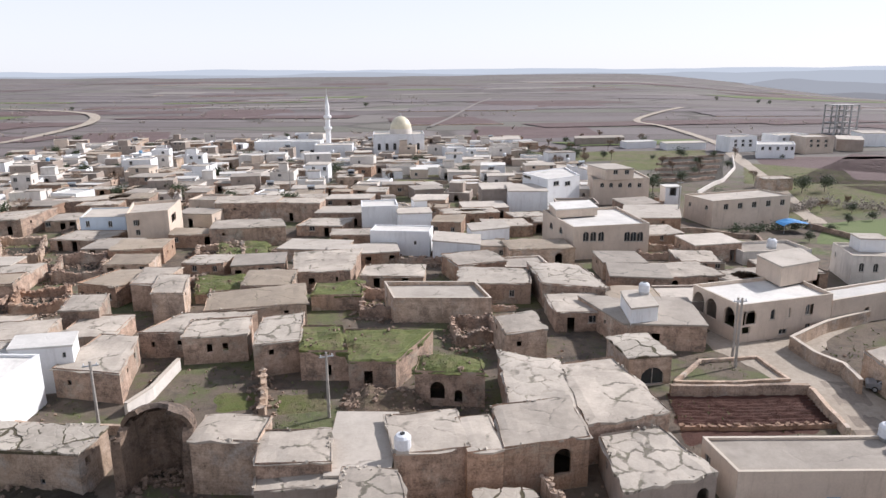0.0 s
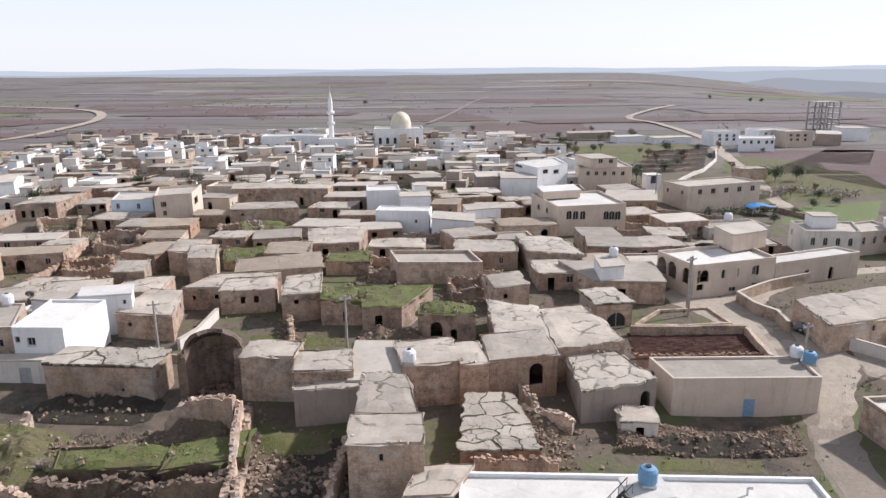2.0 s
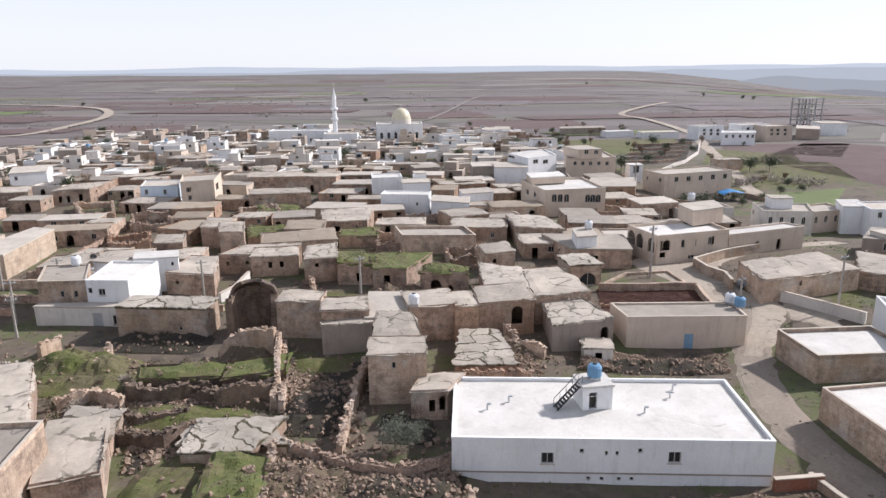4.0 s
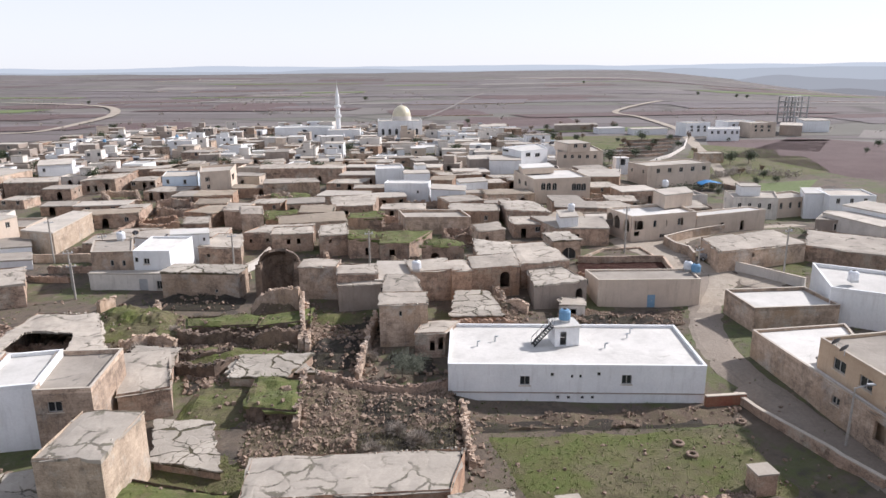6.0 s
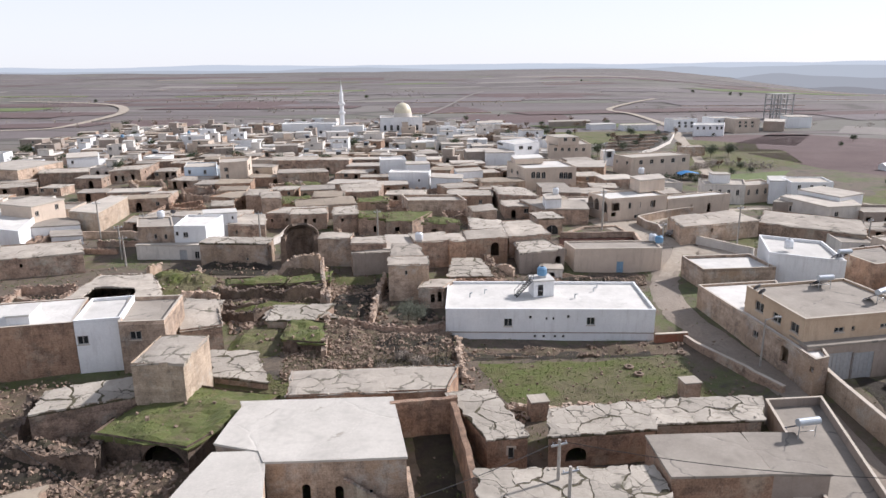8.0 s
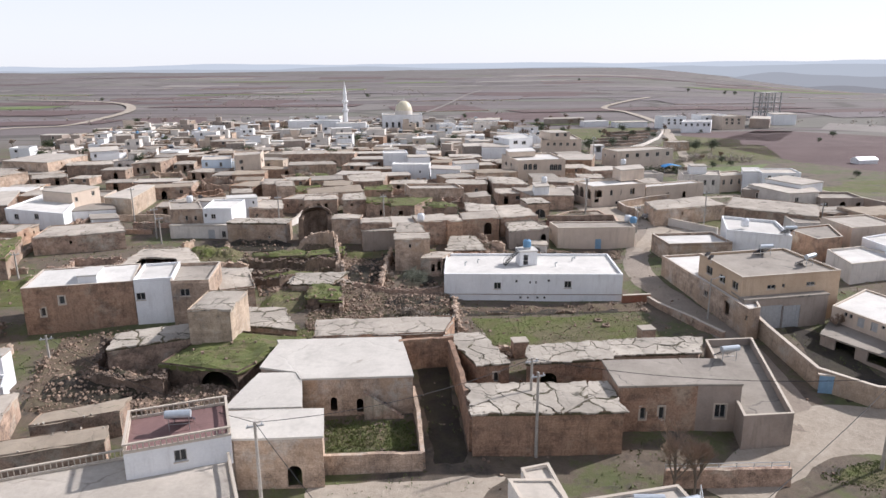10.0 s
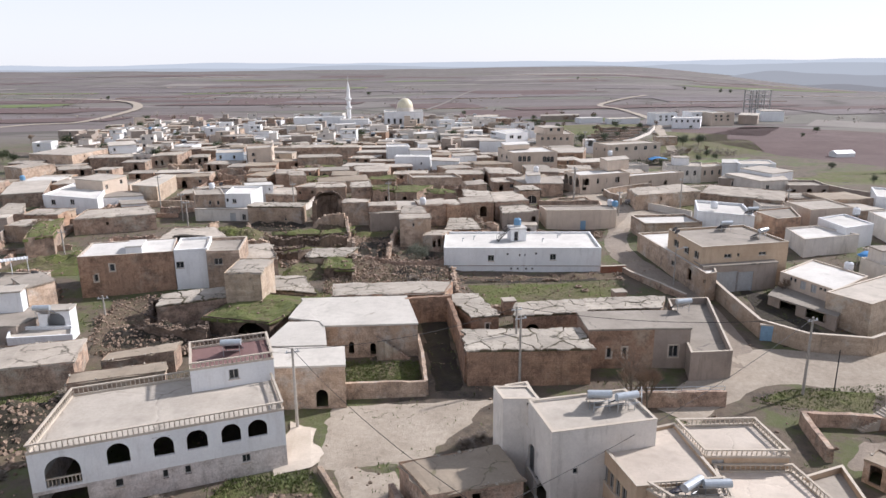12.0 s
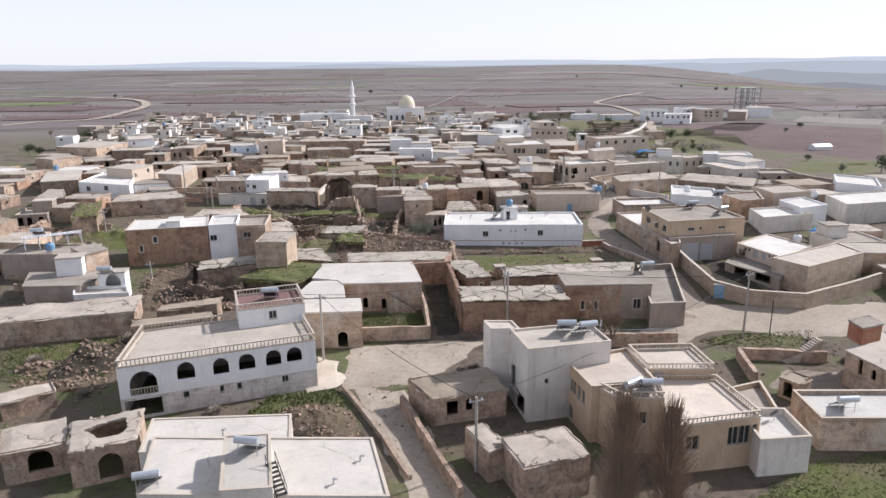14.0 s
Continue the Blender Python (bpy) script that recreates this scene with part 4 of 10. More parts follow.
def bank(corners, height, material, label, stones=0.0, lean=0.0):
    """A natural bank or heap of earth with a ragged foot; lean moves the crest towards the far side."""
    rng = random.Random(int(corners[0][0] * 10) + int(height * 100))
    a, b, c, d = [Vector((*p, 0)) for p in corners]
    nu, nv = max(6, min(60, int((b - a).length / 0.45))), max(6, min(60, int((d - a).length / 0.45)))

    def spot(s, t):
        p = (a * (1 - s) + b * s) * (1 - t) + (d * (1 - s) + c * s) * t
        rim = min(1.0, 4.0 * min(s, 1 - s)) * min(1.0, (2.2 - 1.2 * lean) * t, (2.2 + 5 * lean) * (1 - t))
        k = max(0.0, rim * (1 + 0.5 * noise.noise((p.x * 0.3, p.y * 0.3, 3.1))) - 0.08)
        z = height * k * (0.85 + 0.35 * noise.noise((p.x * 0.55, p.y * 0.55, 8.4)) + 0.22 * noise.noise((p.x * 1.7, p.y * 1.7, 1.2)))
        return p + Vector((0, 0, ground_at(p.x, p.y) + z + (0.05 if k > 0 else -0.25)))

    vs = [spot(i / nu, j / nv) for j in range(nv + 1) for i in range(nu + 1)]
    fs = [(j * (nu + 1) + i, j * (nu + 1) + i + 1, (j + 1) * (nu + 1) + i + 1, (j + 1) * (nu + 1) + i) for j in range(nv) for i in range(nu)]
    tagged(new("earth_bank", mesh_of("earth_bank", vs, fs, material)), label, "bank", kind="structure")
    out = []
    for _ in range(int(stones * (b - a).length * (d - a).length)):
        p = spot(rng.uniform(0.05, 0.95), rng.uniform(0.05, 0.95))
        r = rng.choice((0.06, 0.08, 0.11, 0.15, 0.21)) * rng.uniform(0.7, 1.3)
        out.append(stone_cube(rng, (p.x, p.y, p.z + r * 0.15), r))
    if out:
        tagged(new("bank_stones", mesh_of("bank_stones", *joined(out), RUBBLE)), "stones lying on the earth bank", "stones", kind="stuff")


def ruin_wall(h, points, thick, material):
    """A thick broken wall: points are (x, y, top); the top line is ragged between them."""
    line = []
    for p, q in zip(points, points[1:]):
        n = max(2, int(math.dist(p[:2], q[:2]) / 0.3))
        line += [Vector(p).lerp(Vector(q), i / n) for i in range(n)]
    line.append(Vector(points[-1]))
    vs, fs, rows = [], [], 5
    for i, p in enumerate(line):
        u = line[min(i + 1, len(line) - 1)] - line[max(i - 1, 0)]
        u.z = 0
        s = Vector((-u.y, u.x, 0)).normalized()
        g = ground_at(p.x, p.y) - 0.4
        top = p.z + 0.35 * noise.noise((p.x * 1.3, p.y * 1.3, 2.0)) + 0.25 * noise.noise((p.x * 3.7, p.y * 3.7, 5.0))
        for side in (-1, 1):
            for j in range(rows):
                z = g + (top - g) * j / (rows - 1)
                k = thick * (0.62 - 0.18 * j / (rows - 1)) + 0.14 * noise.noise((p.x * 0.9, p.y * 0.9 + side, z * 0.9))
                vs.append((p.x + s.x * side * k, p.y + s.y * side * k, z))
    w = 2 * rows
    for i in range(len(line) - 1):
        a, b = i * w, (i + 1) * w
        for j in range(rows - 1):
            fs += [(a + j, b + j, b + j + 1, a + j + 1), (b + rows + j, a + rows + j, a + rows + j + 1, b + rows + j + 1)]
        fs.append((a + rows - 1, b + rows - 1, b + 2 * rows - 1, a + 2 * rows - 1))
    e = (len(line) - 1) * w
    for j in range(rows - 1):
        fs += [(j, j + 1, rows + j + 1, rows + j), (e + rows + j, e + rows + j + 1, e + j + 1, e + j)]
    part("wall", (vs, fs), material, h)
    rng = random.Random(int(points[0][0] * 10))
    tops = []
    for p in line[::2]:
        r = rng.uniform(0.12, 0.26)
        q = p + Vector((rng.uniform(-0.2, 0.2), rng.uniform(-0.2, 0.2), 0.1))
        tops.append(stone_cube(rng, q, r))
    part("rough_top", joined(tops), material, h)["kind"] = "stuff"
    for p in line[::3]:
        FALLEN.append((p.x, p.y, thick))
        KEEP.append((p.x, p.y, 1.5))


def ruined_vault():
    """The apse-like rest of a vaulted room with its fallen front gable."""
    h = thing("ruined_vault", "broken half vault of an old stone room", "ruin", (-23.0, 51.0, ground_at(-23.0, 51.0)))
    arc = [(-23.0 - 2.6 * math.cos(math.pi * i / 8), 50.0 + 2.8 * math.sin(math.pi * i / 8), 3.0 + 0.5 * math.sin(math.pi * i / 8)) for i in range(9)]
    # the vault's shaded inside is coloured in with the darker stone
    ruin_wall(h, [(-25.8, 48.6, 2.6)] + arc + [(-20.3, 48.9, 1.4)], 0.9, SHADESTONE)
    vs, fs = [], []
    for lay in (0.0, 0.35):
        for j in range(6):
            for i in range(13):
                a, e = math.pi * i / 12, 1.15 * j / 5
                r = 1.05 * math.cos(e) + 0.05 * noise.noise((i * 0.6, j * 0.6, 1.0))
                vs.append((-23.0 - (2.6 * r + lay * 0.5) * math.cos(a), 50.0 + (2.8 * r + lay * 0.5) * math.sin(a) - 0.12 * j, 2.6 + 2.0 * math.sin(e) + lay + 0.15 * noise.noise((i * 0.9, j * 0.9, 4.0))))
    for lay in (0, 78):
        fs += [(lay + j * 13 + i, lay + j * 13 + i + 1, lay + j * 13 + i + 14, lay + j * 13 + i + 13) for j in range(5) for i in range(12)]
    for i in range(12):
        fs.append((65 + i, 66 + i, 144 + i, 143 + i))
    for j in range(5):
        fs += [(j * 13, (j + 1) * 13, 78 + (j + 1) * 13, 78 + j * 13), (j * 13 + 12, (j + 1) * 13 + 12, 90 + (j + 1) * 13, 90 + j * 13)]
    part("half_dome", (vs, fs), SHADESTONE, h)
    h = thing("fallen_gable", "leaning rest of a stone gable with earth behind", "ruin", (-22.0, 42.2, ground_at(-22.0, 42.2)))
    ruin_wall(h, [(-25.4, 43.0, -1.6), (-24.3, 42.7, 0.1), (-22.7, 42.4, 1.1), (-20.5, 42.0, 1.4), (-18.6, 41.7, 1.5)], 1.0, STONE)
    h = thing("ruined_wall", "dark curved wall of a collapsed room", "ruin", (-24.0, 33.2, ground_at(-24.0, 33.2)))
    ruin_wall(h, [(-31.6, 33.4, -2.0), (-28.5, 32.6, -1.5), (-25.2, 33.4, -2.2), (-23.4, 32.4, -1.2), (-19.8, 32.6, -1.6), (-17.0, 33.6, -0.7)], 0.9, SHADESTONE)
    h = thing("ruined_wall", "standing stub of a broken stone wall", "ruin", (-17.4, 38.0, ground_at(-17.4, 38.0)))
    ruin_wall(h, [(-16.6, 31.0, -1.6), (-17.0, 35.0, -0.6), (-17.8, 39.0, 0.3), (-18.4, 42.4, 0.9)], 0.7, STONE)
    h = thing("ruined_wall", "low broken wall round a dark hollow", "ruin", (-31.0, 27.0, ground_at(-31.0, 27.0)))
    ruin_wall(h, [(-36.0, 28.6, -1.9), (-32.0, 29.6, -1.6), (-28.6, 28.2, -2.0), (-24.6, 29.0, -1.8)], 0.8, SHADESTONE)


def metal_stair(x, y, z, yaw, rise, run, width=0.8):
    """A steep open steel stair with a rail on each side."""
    h = thing("steel_stair", "dark steel roof stair with thin handrails", "stair", (x, y, z))
    m = pose(x, y, z, 0, 0, yaw)
    n = max(4, round(rise / 0.22))
    for i in range(n):
        part("tread", boxes_mesh([box8(m, run * i / n, run * (i + 1) / n, 0, width, rise * (i + 1) / n - 0.05, rise * (i + 1) / n)]), IRON, h)
    for k in (0.0, width):
        part("string", rod(m @ Vector((0, k, 0)), m @ Vector((run, k, rise)), 0.07, 0.07, 4), IRON, h)
        rail = part("handrail", rod(m @ Vector((0, k, 0.85)), m @ Vector((run, k, rise + 0.85)), 0.035, 0.035, 5), IRON, h)
        for i in range(5):
            q = m @ Vector((run * i / 4, k, rise * i / 4))
            part("baluster", rod(q, q + Vector((0, 0, 0.85)), 0.025, 0.025, 4), IRON, rail)


def roof_fence(points, z, height=1.0):
    """A thin steel fence along a roof edge."""
    h = thing("roof_fence", "thin grey steel fence along a roof edge", "fence", (*points[0], z))
    for p, q in zip(points, points[1:]):
        n = max(1, round(math.dist(p, q) / 1.6))
        for i in range(n + 1):
            x, y = p[0] + (q[0] - p[0]) * i / n, p[1] + (q[1] - p[1]) * i / n
            part("post", rod((x, y, z), (x, y, z + height), 0.04, 0.04, 5), STEEL, h)
        for k in (0.5, 1.0):
            part("rail", rod((*p, z + height * k - 0.03), (*q, z + height * k - 0.03), 0.03, 0.03, 5), STEEL, h)


def vent_pipe(x, y, z):
    h = thing("vent_pipe", "short bent grey vent pipe on a flat roof", "pipe", (x, y, z), "roof vents")
    part("pipe", rod((x, y, z - 0.05), (x, y, z + 0.6), 0.09, 0.09, 8), STEEL, h)
    part("elbow", rod((x, y, z + 0.58), (x + 0.3, y - 0.15, z + 0.66), 0.09, 0.1, 8), STEEL, h)


def rod(p, q, r0, r1, sides=5):
    p, q = Vector(p), Vector(q)
    u = (q - p).normalized()
    a = u.orthogonal().normalized()
    b = u.cross(a)
    vs = [c + (a * math.cos(2 * math.pi * k / sides) + b * math.sin(2 * math.pi * k / sides)) * r for c, r in ((p, r0), (q, r1)) for k in range(sides)]
    fs = [(k, (k + 1) % sides, sides + (k + 1) % sides, sides + k) for k in range(sides)] + [tuple(range(sides, 2 * sides)), tuple(reversed(range(sides)))]
    return vs, fs


def joined(pieces):
    vs, fs = [], []
    for v, f in pieces:
        n = len(vs)
        vs += v
        fs += [tuple(n + i for i in face) for face in f]
    return vs, fs


def pole(x, y, height):
    z = ground_at(x, y)
    h = thing("utility_pole", "weathered pale wooden utility pole with insulator crossarm", "pole", (x, y, z), "utility poles")
    part("post", rod((x, y, z - 0.3), (x, y, z + height), 0.17, 0.12, 8), POLE, h)
    arm = part("crossarm", boxes_mesh([box8(pose(x, y, z + height - 0.5, 0, 0, 20), -0.7, 0.7, -0.06, 0.06, 0, 0.12)]), STEEL, h)
    for k in (-0.55, 0.0, 0.55):
        q = pose(x, y, z + height - 0.38, 0, 0, 20) @ Vector((k, 0, 0))
        part("insulator", rod(q, q + Vector((0, 0, 0.22)), 0.06, 0.04, 6), TANK, arm)


def thin_pole(x, y, height):
    z = ground_at(x, y)
    h = thing("sign_post", "thin dark steel post in grass", "post", (x, y, z))
    part("post", rod((x, y, z - 0.2), (x, y, z + height), 0.07, 0.06, 6), BLACK, h)


def street_lamp(x, y, height):
    z = ground_at(x, y)
    h = thing("street_lamp", "pale metal street lamp with curved arm", "lamp", (x, y, z))
    part("post", rod((x, y, z - 0.2), (x, y, z + height), 0.14, 0.08, 8), POLE, h)
    part("arm", rod((x, y, z + height - 0.1), (x + 1.2, y, z + height + 0.25), 0.05, 0.04, 6), STEEL, h)
    part("lamp_head", boxes_mesh([box8(pose(x + 1.4, y, z + height + 0.2), -0.35, 0.35, -0.14, 0.14, 0, 0.14)]), STEEL, h)


def wire(p, q):
    p, q = Vector(p), Vector(q)
    h = thing("overhead_wire", "thin dark overhead wire between poles", "wire", tuple(p))
    n = 14
    line = [p.lerp(q, i / n) - Vector((0, 0, 1.1 * 4 * (i / n) * (1 - i / n))) for i in range(n + 1)]
    vs, fs = [], []
    side = (q - p).cross(Vector((0, 0, 1))).normalized() * 0.03
    for k, c in enumerate(line):
        vs += [c + side, c + Vector((0, 0, 0.03)), c - side, c - Vector((0, 0, 0.03))]
        if k:
            fs += [(4 * k - 4 + i, 4 * k - 4 + (i + 1) % 4, 4 * k + (i + 1) % 4, 4 * k + i) for i in range(4)]
    part("cable", (vs, fs), BLACK, h)


def solar_heater(x, y, z):
    h = thing("solar_water_heater", "roof solar water heater with grey drum and dark panel", "water heater", (x, y, z), "solar water heaters")
    m = pose(x, y, z, 0, 0, 190 + 40 * noise.noise((x * 0.37, y * 0.37, 0))) @ pose(0, -0.6, 0)
    tilt = m @ pose(0, 0, 0.25, 35, 0, 0)
    part("collector", boxes_mesh([box8(tilt, -0.9, 0.9, -0.2, 1.5, 0, 0.09)]), PANEL, h)
    part("drum", rod(m @ Vector((-1.0, 1.35, 1.5)), m @ Vector((1.0, 1.35, 1.5)), 0.33, 0.33, 14), DRUM, h)
    part("rail", rod(m @ Vector((-0.8, 1.35, 0.6)), m @ Vector((0.8, 1.35, 0.6)), 0.03, 0.03, 5), STEEL, h)
    for k, l in ((-0.8, -0.1), (0.8, -0.1), (-0.8, 1.35), (0.8, 1.35)):
        part("leg", rod(m @ Vector((k, l, 0)), m @ Vector((k, l, 0.35 if l < 0 else 1.3)), 0.035, 0.035, 5), STEEL, h)


def water_tank(x, y, z):
    h = thing("water_tank", "white roof water tank on a low stand", "tank", (x, y, z), "roof tanks")
    prof = [(0.0, 0.3), (0.62, 0.3), (0.66, 0.4), (0.66, 1.2), (0.5, 1.42), (0.2, 1.5), (0.0, 1.5)]
    n = 14
    vs = [(x + r * math.cos(2 * math.pi * k / n), y + r * math.sin(2 * math.pi * k / n), z + w) for r, w in prof for k in range(n)]
    fs = [(i * n + k, i * n + (k + 1) % n, (i + 1) * n + (k + 1) % n, (i + 1) * n + k) for i in range(len(prof) - 1) for k in range(n)]
    blue = noise.noise((x, y, 3)) > 0.25
    part("tank", (vs, fs), BLUETANK if blue else TANK, h)
    part("stand", boxes_mesh([box8(pose(x, y, z), -0.5, 0.5, -0.5, 0.5, 0, 0.296)]), STEEL, h)
    part("lid", rod((x, y, z + 1.5), (x, y, z + 1.57), 0.22, 0.2, 12), BLACK, h)


def satellite_dish(x, y, z):
    h = thing("satellite_dish", "dark satellite dish on a roof stand", "dish", (x, y, z), "satellite dishes")
    m = pose(x, y, z + 0.75, 60, 0, 200)
    n, rings = 14, 4
    vs = [m @ Vector((0.5 * r / rings * math.cos(2 * math.pi * k / n), 0.5 * r / rings * math.sin(2 * math.pi * k / n), 0.14 * (r / rings) ** 2)) for r in range(rings + 1) for k in range(n)]
    fs = [(r * n + k, r * n + (k + 1) % n, (r + 1) * n + (k + 1) % n, (r + 1) * n + k) for r in range(rings) for k in range(n)]
    part("dish", (vs, fs), simple("dark_dish_paint", (0.12, 0.12, 0.13), 0.6), h)
    part("stand", rod((x, y, z), (x, y, z + 0.75), 0.04, 0.04, 6), STEEL, h)
    part("arm", rod(m @ Vector((0, -0.45, 0.1)), m @ Vector((0, 0, 0.55)), 0.02, 0.02, 5), STEEL, h)


def tyre(x, y, z):
    z = ground_at(x, y) + 0.2
    h = new("tyre")
    n, k = 20, 8
    vs = [(x + (0.42 + 0.16 * math.cos(b)) * math.cos(a), y + (0.42 + 0.16 * math.cos(b)) * math.sin(a), z + 0.14 * math.sin(b)) for a in (2 * math.pi * i / n for i in range(n)) for b in (2 * math.pi * j / k for j in range(k))]
    fs = [(i * k + j, ((i + 1) % n) * k + j, ((i + 1) % n) * k + (j + 1) % k, i * k + (j + 1) % k) for i in range(n) for j in range(k)]
    bpy.data.objects.remove(h)
    ob = new("tyre", mesh_of("tyre", vs, fs, RUBBLE))
    tagged(ob, "pale dusty old tyre lying on the grass field", "tyre", "old tyres")


def stone_pier(x, y, z):
    z = ground_at(x, y)
    h = thing("stone_pier", "square rough stone pier beside the field", "pier", (x, y, z))
    part("shaft", boxes_mesh([box8(pose(x, y, z, 0, 0, 8), -0.9, 0.9, -0.8, 0.8, -0.3, 1.9)]), OLD, h)
    part("cap", boxes_mesh([box8(pose(x, y, z, 0, 0, 8), -0.98, 0.98, -0.88, 0.88, 1.904, 2.05)]), EARTH, h)


def blue_tarp(x, y, size):
    z = ground_at(x, y)
    h = thing("tarpaulin_shelter", "blue tarpaulin stretched over a low frame", "shelter", (x, y, z))
    vs, fs, n = [], [], 8
    for j in range(n + 1):
        for i in range(n + 1):
            u, v = i / n - 0.5, j / n - 0.5
            vs.append((x + u * 4.4 * size, y + v * 3 * size, z + 2.5 - 3 * u * u + 0.25 * noise.noise((u * 5, v * 5, x))))
    fs = [(j * (n + 1) + i, j * (n + 1) + i + 1, (j + 1) * (n + 1) + i + 1, (j + 1) * (n + 1) + i) for j in range(n) for i in range(n)]
    sheet = part("sheet", (vs, fs), TARP, h)
    for u, v in ((-2 * size, -1.3 * size), (2 * size, -1.3 * size), (2 * size, 1.3 * size), (-2 * size, 1.3 * size)):
        part("post", rod((x + u, y + v, z - 0.1), (x + u, y + v, z + 1.7), 0.05, 0.05, 5), STEEL, h)


def car(x, y, z):
    z = ground_at(x, y) + 0.06
    m = pose(x, y, z, 0, 0, -28)
    h = thing("parked_car", "grey parked saloon car beside the street", "car", (x, y, z))
    side = [(-2.1, 0.35), (-2.1, 0.75), (-1.9, 0.88), (-1.2, 0.95), (-0.7, 1.4), (0.6, 1.42), (1.15, 0.98), (1.9, 0.86), (2.1, 0.7), (2.1, 0.35)]
    vs = [m @ Vector((a, s * (0.82 if w < 1 else 0.66), w)) for s in (-1, 1) for a, w in side]
    n = len(side)
    fs = [tuple(range(n)), tuple(reversed(range(n, 2 * n)))] + [(i, n + i, n + (i + 1) % n, (i + 1) % n) for i in range(n)]
    part("body", (vs, fs), CARPAINT, h)
    for k, (p, q) in enumerate((((-1.16, 0.99), (-0.74, 1.36)), ((1.09, 1.02), (0.64, 1.38)))):
        o = -0.03 if k == 0 else 0.03
        part("windscreen", ([m @ Vector((a + o, s * wd, w + 0.02)) for (a, w), wd in ((p, 0.7), (q, 0.6)) for s in (-1, 1)], [(0, 1, 3, 2)]), GLASS, h)
    for s in (-1, 1):
        part("side_window", ([m @ Vector((a, s * wd, w)) for a, w, wd in ((-1.0, 1.0, 0.83), (0.95, 1.0, 0.83), (0.5, 1.35, 0.70), (-0.65, 1.35, 0.70))], [(0, 1, 2, 3)]), GLASS, h)
        for a in (-1.3, 1.3):
            w = part("wheel", rod(m @ Vector((a, s * 0.66, 0.31)), m @ Vector((a, s * 0.86, 0.31)), 0.31, 0.31, 14), BLACK, h)
            part("rim", rod(m @ Vector((a, s * 0.861, 0.31)), m @ Vector((a, s * 0.875, 0.31)), 0.19, 0.18, 10), STEEL, w)


def branches(rng, base, height, spread, depth, up=0.5, thin=0.6):
    """A branching of tapered limbs; returns pieces and the tips."""
    out, tips = [], []

    def grow(p, way, length, r, level):
        q = p + way * length
        out.append(rod(p, q, r, r * thin, 5 if level < 2 else 3))
        if level == depth:
            tips.append((q, way))
            return
        for _ in range(rng.choice((3, 4)) if level else 5):
            turn = Vector((rng.uniform(-1, 1), rng.uniform(-1, 1), rng.uniform(-0.1, 1) * up)) * spread
            grow(p.lerp(q, rng.uniform(0.55, 1)), (way + turn).normalized(), length * rng.uniform(0.55, 0.8), r * thin, level + 1)

    grow(Vector(base), Vector((0.03, 0.02, 1)), height * 0.35, height * 0.022, 0)
    return out, tips


def bare_tree(x, y, height):
    z = ground_at(x, y)
    h = thing("bare_tree", "leafless tree with fine grey-brown twigs", "tree", (x, y, z))
    rng = random.Random(int(x * 10))
    limbs, tips = branches(rng, (x, y, z - 0.1), height, 0.75, 3)
    part("trunk", joined(limbs), BARK, h)
    fine = []
    for q, way in tips:
        for _ in range(16):
            w = (way + Vector((rng.uniform(-1, 1), rng.uniform(-1, 1), rng.uniform(-0.3, 0.9))) * 0.7).normalized()
            fine.append(rod(q, q + w * height * rng.uniform(0.08, 0.16), 0.012, 0.006, 3))
    part("crown", joined(fine), TWIG, h, "fine leafless twigs")


def poplar(x, y, height):
    z = ground_at(x, y)
    h = thing("poplar_tree", "tall narrow leafless poplar with brown upright twigs", "tree", (x, y, z))
    rng = random.Random(int(x * 10))
    part("trunk", rod((x, y, z - 0.2), (x, y, z + height * 0.9), 0.16, 0.03, 7), BARK, h)
    twigs = []
    for _ in range(1900):
        t = rng.random()
        a = rng.uniform(0, 2 * math.pi)
        full = 0.18 + 0.82 * math.sin(math.pi * min(1.0, 0.15 + t * 0.85)) ** 0.7
        r = 1.95 * full * math.sqrt(rng.random()) * height / 11 * (1 + 0.45 * noise.noise((math.cos(a) * 1.3 + x, math.sin(a) * 1.3, t * 5)))
        p = Vector((x + r * math.cos(a) * 0.55, y + r * math.sin(a) * 0.55, z + height * (0.06 + 0.76 * t)))
        q = Vector((x + r * math.cos(a), y + r * math.sin(a), p.z + height * rng.uniform(0.05, 0.17)))
        twigs.append(rod(p, q, 0.02, 0.01, 3))
    part("crown", joined(twigs), TWIG, h, "dense upright brown twigs")


def leaf_cloud(rng, centres, count, radius, size):
    vs, fs = [], []
    for _ in range(count):
        c = rng.choice(centres)
        d = Vector((rng.gauss(0, 1), rng.gauss(0, 1), rng.gauss(0, 0.8))) * radius * 0.5
        p = c + d
        a = Vector((rng.uniform(-1, 1), rng.uniform(-1, 1), rng.uniform(-0.6, 0.6))).normalized() * size * rng.uniform(0.6, 1.3)
        b = a.orthogonal().normalized() * size * rng.uniform(0.3, 0.6)
        n = len(vs)
        vs += [p - a, p + b, p + a, p - b + Vector((0, 0, size * 0.2))]
        fs.append((n, n + 1, n + 2, n + 3))
    return vs, fs


def tree_of(name, label, x, y, height, material, count, size):
    z = ground_at(x, y)
    h = thing(name, label, "tree", (x, y, z))
    rng = random.Random(int(x * 10) + int(y))
    limbs, tips = branches(rng, (x, y, z - 0.1), height, 0.8, 2)
    part("trunk", joined(limbs), BARK, h)
    part("crown", leaf_cloud(rng, [q for q, _ in tips] + [Vector((x + rng.gauss(0, 0.2) * height, y + rng.gauss(0, 0.2) * height, z + height * rng.uniform(0.25, 0.8))) for _ in range(9)], count, height * 0.24, size), material, h)


